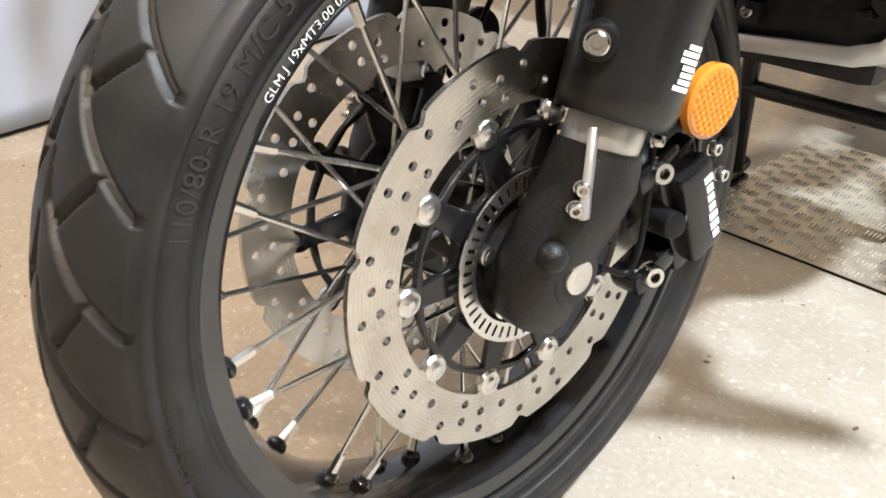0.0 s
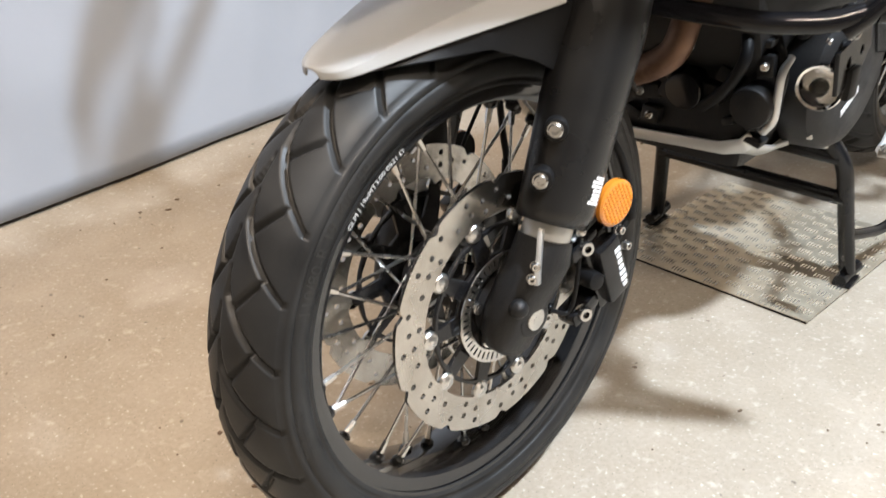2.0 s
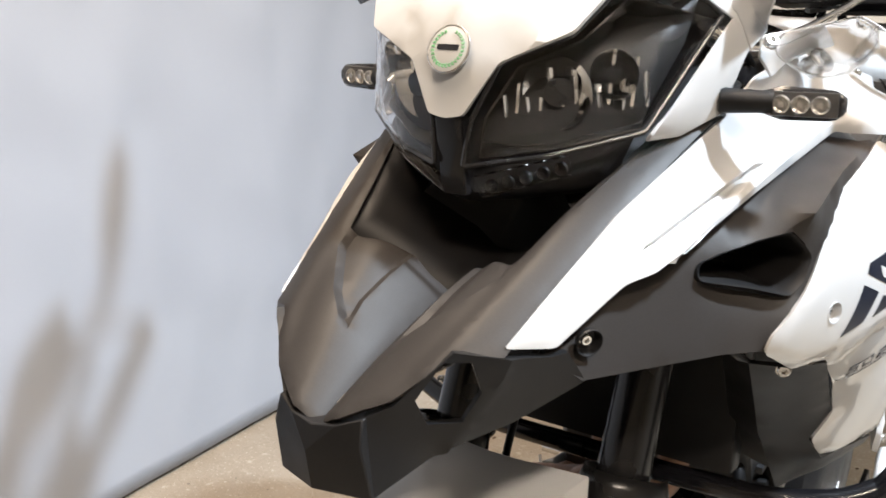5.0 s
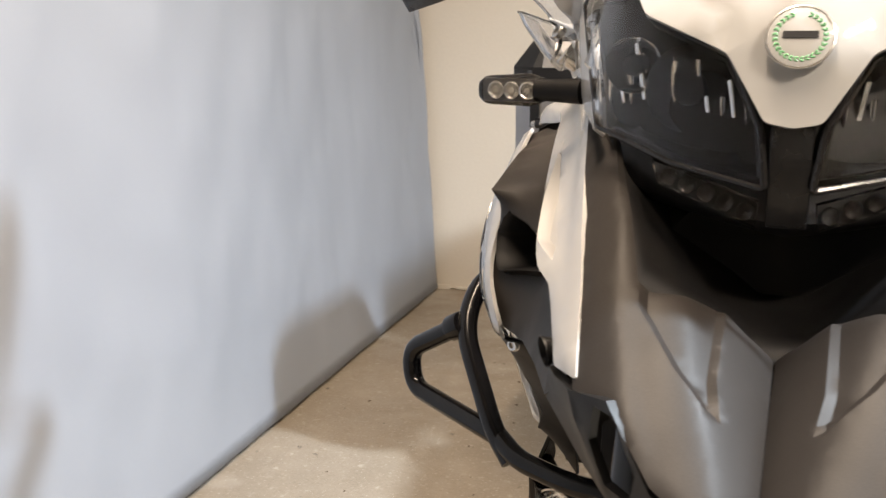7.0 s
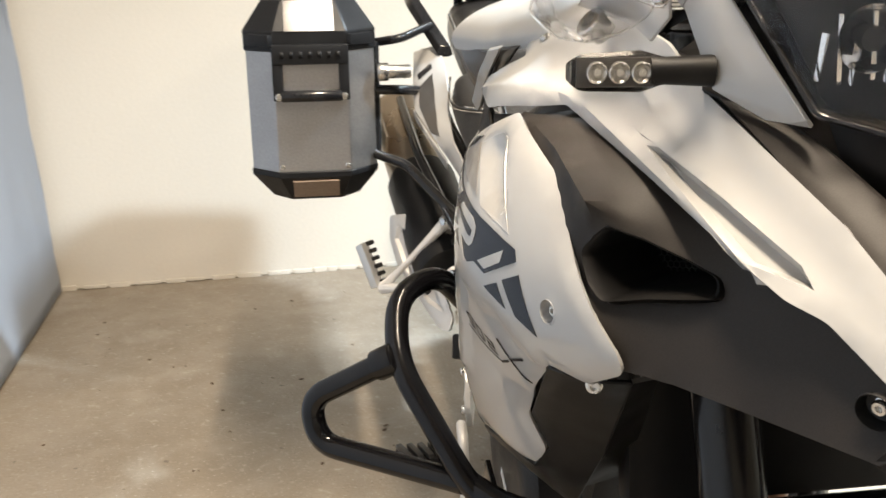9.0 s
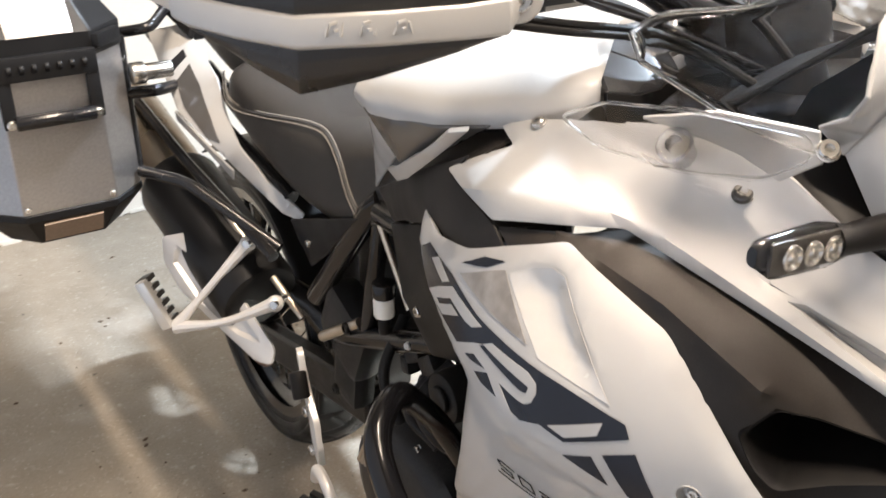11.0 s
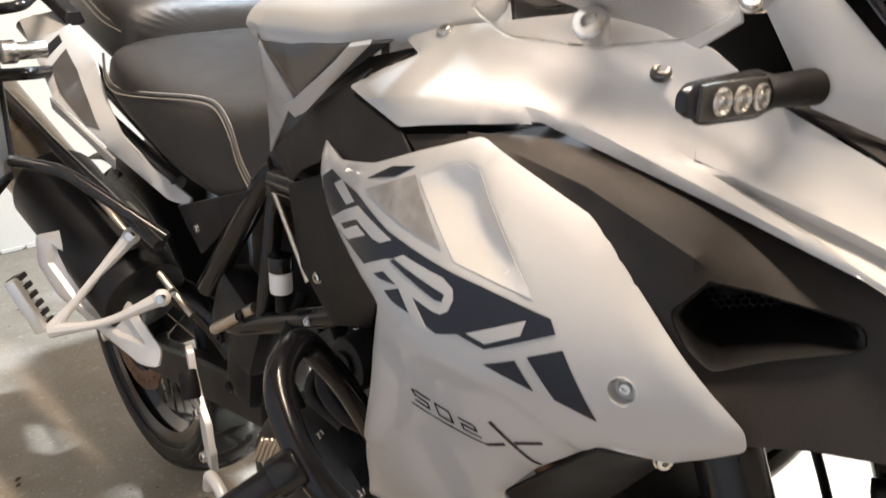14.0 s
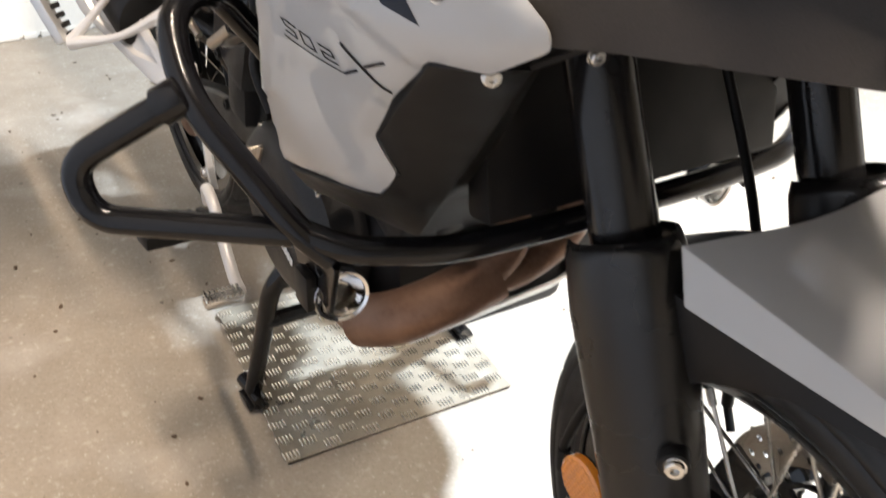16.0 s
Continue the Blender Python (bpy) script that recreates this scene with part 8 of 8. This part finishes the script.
def crash_bar(s):
    c = group_part("crash_bar", "black tubular crash bar")
    r = 0.0125
    for pts, rr in (([(0.20, 0.52, 0.62), (0.25, 0.515, 0.72), (0.318, 0.482, 0.806), (0.365, 0.445, 0.795), (0.372, 0.392, 0.745), (0.312, 0.332, 0.640), (0.285, 0.315, 0.612)], 0.045),
                    ([(0.370, 0.396, 0.748), (0.462, 0.432, 0.690), (0.454, 0.422, 0.642), (0.312, 0.335, 0.634)], 0.055),
                    ([(0.305, 0.330, 0.634), (0.275, 0.305, 0.622), (0.215, 0.275, 0.618), (0.10, 0.258, 0.622), (0.001, 0.256, 0.624)] if s > 0 else [(0.305, 0.330, 0.634), (0.275, 0.305, 0.622), (0.20, 0.272, 0.618), (0.10, 0.258, 0.622), (0.001, 0.256, 0.624)], 0.03)):
        bm = bmesh.new()
        tube(bm, rounded(sided(pts, s), rr, 8), r, 16)
        part("tube", bm, BAR_BLACK, c, "gloss black steel tube")
    bm = bmesh.new()
    rod(bm, (0.372 * s, 0.394, 0.748), (0.392 * s, 0.402, 0.736), 0.0165, seg=20, bevel=0.002)
    part("weld_collar", bm, BAR_BLACK, c)
    bm = bmesh.new()
    plate(bm, [(-0.03, -0.05), (0.03, -0.05), (0.035, 0.02), (0.015, 0.05), (-0.02, 0.045)], 0.006, Matrix.Translation((0.272 * s, 0.40, 0.565)) @ Matrix.Rotation(math.pi / 2, 4, "Y") @ Matrix.Rotation(0.3, 4, "Z"), [ring(0.007, 12, (0.0, -0.02)), ring(0.006, 12, (0.005, 0.02))])
    part("mount_plate", bm, SATIN_BLACK, c, "slotted black mounting plate", bevel=0.001)
    screw((0.282 * s, 0.36, 0.60), (s, -0.5, 0), 0.007, c, STEEL, 0.008)
    # auxiliary lamp
    f = group_part("fog_lamp", "round chrome auxiliary lamp")
    m = Matrix.Translation((0.248 * s, 0.392, 0.522)) @ Vector((0.12 * s, -1, 0.04)).to_track_quat("X", "Z").to_matrix().to_4x4() @ Matrix.Scale(0.84, 4)
    for nm, prof, mat in (("body", [(-0.035, 0.0), (-0.035, 0.016), (-0.024, 0.029), (0.004, 0.033), (0.010, 0.033)], SATIN_BLACK), ("bezel", [(0.004, 0.0335), (0.012, 0.0345), (0.016, 0.0325), (0.014, 0.0290), (0.006, 0.0285)], CHROME),
                          ("reflector", [(0.007, 0.0285), (-0.004, 0.021), (-0.014, 0.010), (-0.016, 0.0)], CHROME), ("projector", [(0.002, 0.011), (0.008, 0.009), (0.010, 0.0)], SATIN_BLACK)):
        bm = bmesh.new()
        lathe(bm, prof, 36, m)
        part(nm, bm, mat, f, "dark projector lens" if nm == "projector" else "")
    bm = bmesh.new()
    lathe(bm, [(0.0125, 0.0288), (0.0155, 0.020), (0.017, 0.0), (0.0150, 0.0), (0.0135, 0.020), (0.0105, 0.0288)], 36, m)
    part("glass", bm, SMOKE, f, "clear front glass").visible_shadow = False
    bm = bmesh.new()
    rod(bm, (0.252 * s, 0.42, 0.535), (0.268 * s, 0.405, 0.575), 0.010, seg=16, bevel=0.002)
    box(bm, (0.012, 0.03, 0.04), Matrix.Translation((0.278 * s, 0.40, 0.53)), 0.004)
    part("bracket", bm, DEEP_BLACK, f)


BAR_BLACK = material("crash_bar_paint", (0.004, 0.004, 0.005), 0.16, coat=0.0, spec=0.30, stain=0.3, stain_size=20, second=(0.009, 0.009, 0.010), rough_var=0.06)
for s in (1, -1):
    crash_bar(s)


def rear_wheel():
    w = group_part("rear_wheel", "black rear wheel with a road tyre")
    hub = Matrix.Translation((0, 1.49, 0.348))
    ob = new("tyre", tyre_mesh(0.3205, 0.073, 420, 30, 24))
    ob.parent = w
    ob.matrix_world = hub
    bm = bmesh.new()
    lathe(bm, [(-0.062, 0.226), (-0.066, 0.248), (-0.058, 0.250), (-0.05, 0.235), (-0.03, 0.215), (0.03, 0.215), (0.05, 0.235), (0.058, 0.250), (0.066, 0.248), (0.062, 0.226)], 96, hub)
    part("rim", bm, RIM_BLACK, w)
    bm = bmesh.new()
    lathe(bm, [(-0.07, 0.0), (-0.07, 0.05), (-0.04, 0.06), (0.04, 0.06), (0.07, 0.05), (0.07, 0.0)], 40, hub)
    part("hub", bm, CAST_BLACK, w)
    for k in range(32):
        a = 2 * math.pi * k / 32
        h = a + (1 if k % 2 else -1) * radians(55)
        sx = 1 if (k // 2) % 2 else -1
        bm = bmesh.new()
        rod(bm, hub @ Vector((sx * 0.05, 0.055 * math.cos(h), 0.055 * math.sin(h))), hub @ Vector((sx * 0.02, 0.216 * math.cos(a), 0.216 * math.sin(a))), 0.0021, seg=6)
        part("spoke", bm, STEEL, w)
    bm = bmesh.new()
    plate(bm, wave(0.13, 0.006, 10, 120), 0.005, hub @ Matrix(((0, 0, 1, -0.09), (0, 1, 0, 0), (-1, 0, 0, 0), (0, 0, 0, 1))), [ring(0.092, 60)] + [ring(0.004, 8, (0.112 * math.cos(a), 0.112 * math.sin(a))) for a in (2 * math.pi * k / 24 for k in range(24))])
    part("brake_disc", bm, RUST, w, "rust-tinted rear brake disc")
    # hugger
    bm = bmesh.new()
    rows = []
    for k in range(14):
        a = radians(62 + k * 10)
        rows.append([hub @ Vector((0.098 * t, 0.350 * math.cos(a) * (1 - 0.03 * t * t), 0.350 * math.sin(a) * (1 - 0.05 * abs(t) ** 4))) for t in (-1, -0.9, -0.5, 0, 0.5, 0.9, 1)])
    loft(bm, rows, closed=False)
    ob = part("hugger", bm, MATT_BLACK, w, "matt black rear hugger", smooth=60)
    mod = ob.modifiers.new("wall", "SOLIDIFY")
    mod.thickness = 0.004
    # swinging arm
    for s in (1, -1):
        bm = bmesh.new()
        loft(bm, [[(0.118 * s + dx * s, y, z + dz) for dx, dz in ((-0.016, -h), (0.016, -h), (0.016, h), (-0.016, h))] for y, z, h in ((0.90, 0.46, 0.035), (1.10, 0.42, 0.034), (1.35, 0.365, 0.030), (1.53, 0.345, 0.028))])
        part("swinging_arm", bm, CAST_BLACK, w, "black swinging arm", bevel=0.006)
        bm = bmesh.new()
        rod(bm, (0.10 * s, 1.49, 0.348), (0.150 * s, 1.49, 0.348), 0.016, seg=6, bevel=0.002)
        part("axle_nut", bm, STEEL, w)
    bm = bmesh.new()
    box(bm, (0.04, 0.06, 0.09), Matrix.Translation((-0.11, 1.36, 0.43)) @ pose(0, 0, 0, -30, 0, 0), 0.01)
    part("rear_caliper", bm, DEEP_BLACK, w)
    # silencer on the far side of the carrier
    bm = bmesh.new()
    tube(bm, curve_points([(-0.13, 0.75, 0.36), (-0.09, 0.95, 0.42), (-0.12, 1.08, 0.54), (-0.20, 1.14, 0.61)], 8), 0.024, 18)
    part("link_pipe", bm, SATIN_BLACK, w)
    bm = bmesh.new()
    rod(bm, (-0.215, 1.12, 0.60), (-0.262, 1.62, 0.80), 0.058, 0.062, seg=32, bevel=0.01)
    part("silencer", bm, MUFFLER, w, "heat-tinted steel exhaust silencer")
    bm = bmesh.new()
    rod(bm, (-0.212, 1.085, 0.588), (-0.238, 1.365, 0.700), 0.066, 0.070, seg=32, bevel=0.014)
    part("silencer_guard", bm, MATT_BLACK, w, "matt black guard over the silencer front")
    bm = bmesh.new()
    box(bm, (0.006, 0.24, 0.07), Matrix.Translation((-0.312, 1.52, 0.80)) @ pose(0, 0, 0, 22, 0, 5), 0.002)
    part("heat_shield", bm, BRASSY, w, "bright metal heat shield")


MUFFLER = material("heat_tinted_steel", (0.36, 0.30, 0.23), 0.28, metal=0.9, stain=0.5, stain_size=9, second=(0.16, 0.12, 0.085), rough_var=0.08)
rear_wheel()


def foot_gear(s):
    p = group_part("passenger_footrest", "cast silver passenger footrest hanger")
    plate_ = Panel(sided([(0.313, 1.232, 0.667), (0.280, 1.208, 0.675), (0.262, 1.135, 0.640), (0.242, 1.075, 0.592), (0.222, 1.026, 0.532), (0.232, 1.020, 0.509), (0.246, 1.050, 0.506), (0.275, 1.120, 0.542), (0.305, 1.195, 0.582), (0.314, 1.237, 0.621)], s), 0.006, 0.004, 0.007, corner=0.008, face=(s, -0.5, 0.3), sinks=[(sided([(0.300, 1.212, 0.657), (0.272, 1.145, 0.630), (0.252, 1.085, 0.585), (0.236, 1.040, 0.535), (0.262, 1.085, 0.542), (0.290, 1.160, 0.578), (0.305, 1.215, 0.625)], s), 0.007, 0.005)])
    part("heel_plate", plate_.bmesh(), PALE_SILVER, p, "pale silver heel plate", bevel=0.002, smooth=45)
    for a, m_, b in (((0.338, 1.134, 0.556), (0.295, 1.118, 0.605), (0.226, 1.082, 0.691)), ((0.338, 1.134, 0.556), (0.280, 1.075, 0.575), (0.222, 1.005, 0.622))):
        bm = bmesh.new()
        line = curve_points(sided([a, m_, b], s), 8)
        tube(bm, line, 0.008, 10, radii=[0.011 - 0.005 * math.sin(math.pi * k / (len(line) - 1)) for k in range(len(line))])
        ball(bm, (b[0] * s, b[1], b[2]), 0.0125)
        part("arm", bm, PALE_SILVER, p, "cast silver arm")
        bm = bmesh.new()
        rod(bm, (b[0] * s - 0.02 * s, b[1] + 0.01, b[2]), (b[0] * s + 0.008 * s, b[1] - 0.011, b[2] + 0.004), 0.0062, seg=14)
        part("mount_bolt", bm, STEEL, p)
    bm = bmesh.new()
    a, b = Vector((0.345 * s, 1.138, 0.555)), Vector((0.372 * s, 1.165, 0.635))
    box(bm, (0.020, 0.018, 0.085), axis_matrix(a, b), 0.004)
    part("peg", bm, ALLOY, p, "folded alloy footpeg")
    for k in range(6):
        bm = bmesh.new()
        c = a.lerp(b, (k + 0.6) / 6)
        box(bm, (0.022, 0.022, 0.0085), Matrix.Translation(c + Vector((-0.008 * s, 0.010, 0))) @ axis_matrix(a, b).to_3x3().to_4x4(), 0.002)
        part("peg_rubber", bm, RUBBER, p)
    # rider footrest, brake lever and hanger
    g = group_part("rider_footrest", "silver footrest hanger with a rubber-topped peg")
    out = sided([(0.205, 0.985, 0.552), (0.212, 0.962, 0.555), (0.215, 0.945, 0.50), (0.222, 0.90, 0.47), (0.225, 0.885, 0.43), (0.218, 0.90, 0.385), (0.208, 0.94, 0.40), (0.203, 0.955, 0.46)], s)
    h = Panel(out, 0.010, 0.003, 0.014, corner=0.008, face=(s, 0, 0))
    part("hanger", h.bmesh(), PALE_SILVER, g, "pale silver hanger plate", bevel=0.002)
    for c in ((0.214, 0.925, 0.475), (0.216, 0.915, 0.41)):
        screw(h.drop((c[0] * s, c[1], c[2])), (s, 0, 0), 0.008, g, STEEL, 0.008)
    bm = bmesh.new()
    rod(bm, (0.222 * s, 0.945, 0.535), (0.226 * s, 0.925, 0.500), 0.013, seg=20, bevel=0.003)
    part("cylinder_boot", bm, DEEP_BLACK, g, "black rubber boot")
    bm = bmesh.new()
    tube(bm, curve_points(sided([(0.225, 0.90, 0.37), (0.232, 0.875, 0.405), (0.236, 0.835, 0.40), (0.238, 0.80, 0.36), (0.245, 0.745, 0.335), (0.250, 0.705, 0.335)], s), 10), 0.0085, 12)
    part("pedal", bm, PALE_SILVER, g, "curved silver foot pedal")
    bm = bmesh.new()
    box(bm, (0.052, 0.022, 0.012), Matrix.Translation((0.275 * s, 0.700, 0.335)), 0.003)
    part("pedal_pad", bm, STEEL, g, "toothed steel pedal pad")
    for k in range(8):
        bm = bmesh.new()
        box(bm, (0.003, 0.022, 0.005), Matrix.Translation((0.253 * s + 0.0062 * s * k, 0.700, 0.343)))
        part("tooth", bm, STEEL, g)
    bm = bmesh.new()
    box(bm, (0.105, 0.042, 0.022), Matrix.Translation((0.290 * s, 0.835, 0.372)) @ pose(0, 0, 0, 0, -4 * s, -6 * s), 0.006)
    part("peg", bm, DEEP_BLACK, g, "black footpeg")
    for k in range(6):
        bm = bmesh.new()
        box(bm, (0.010, 0.044, 0.008), Matrix.Translation((0.245 * s + 0.017 * s * k, 0.835 - 0.0015 * k, 0.386 + 0.001 * k)) @ pose(0, 0, 0, 0, 0, 20), 0.002)
        part("peg_rubber", bm, RUBBER, g)


for s in (1, -1):
    foot_gear(s)


def centre_stand():
    c = group_part("centre_stand", "black tubular centre stand")
    for s in (1, -1):
        bm = bmesh.new()
        tube(bm, rounded([(0.125 * s, 0.79, 0.315), (0.170 * s, 0.81, 0.26), (0.196 * s, 0.865, 0.030)], 0.05), 0.0145, 14)
        part("leg", bm, SATIN_BLACK, c, "black tubular leg")
        bm = bmesh.new()
        tube(bm, [(0.196 * s, 0.835, 0.020), (0.196 * s, 0.865, 0.0215), (0.200 * s, 0.905, 0.026)], 0.0125, 12)
        box(bm, (0.034, 0.055, 0.006), Matrix.Translation((0.198 * s, 0.865, 0.0105)), 0.002)
        part("foot", bm, SATIN_BLACK, c, "flat steel foot")
    for a, b in (((-0.180, 0.825, 0.185), (0.180, 0.825, 0.185)), ((-0.165, 0.805, 0.265), (0.165, 0.805, 0.265))):
        bm = bmesh.new()
        rod(bm, a, b, 0.013, seg=14)
        part("crossbar", bm, SATIN_BLACK, c)
    bm = bmesh.new()
    tube(bm, rounded([(0.190, 0.84, 0.11), (0.215, 0.95, 0.085), (0.245, 1.06, 0.11), (0.30, 1.08, 0.115)], 0.03), 0.010, 12)
    part("tread_lever", bm, SATIN_BLACK, c, "bent tread lever")


centre_stand()
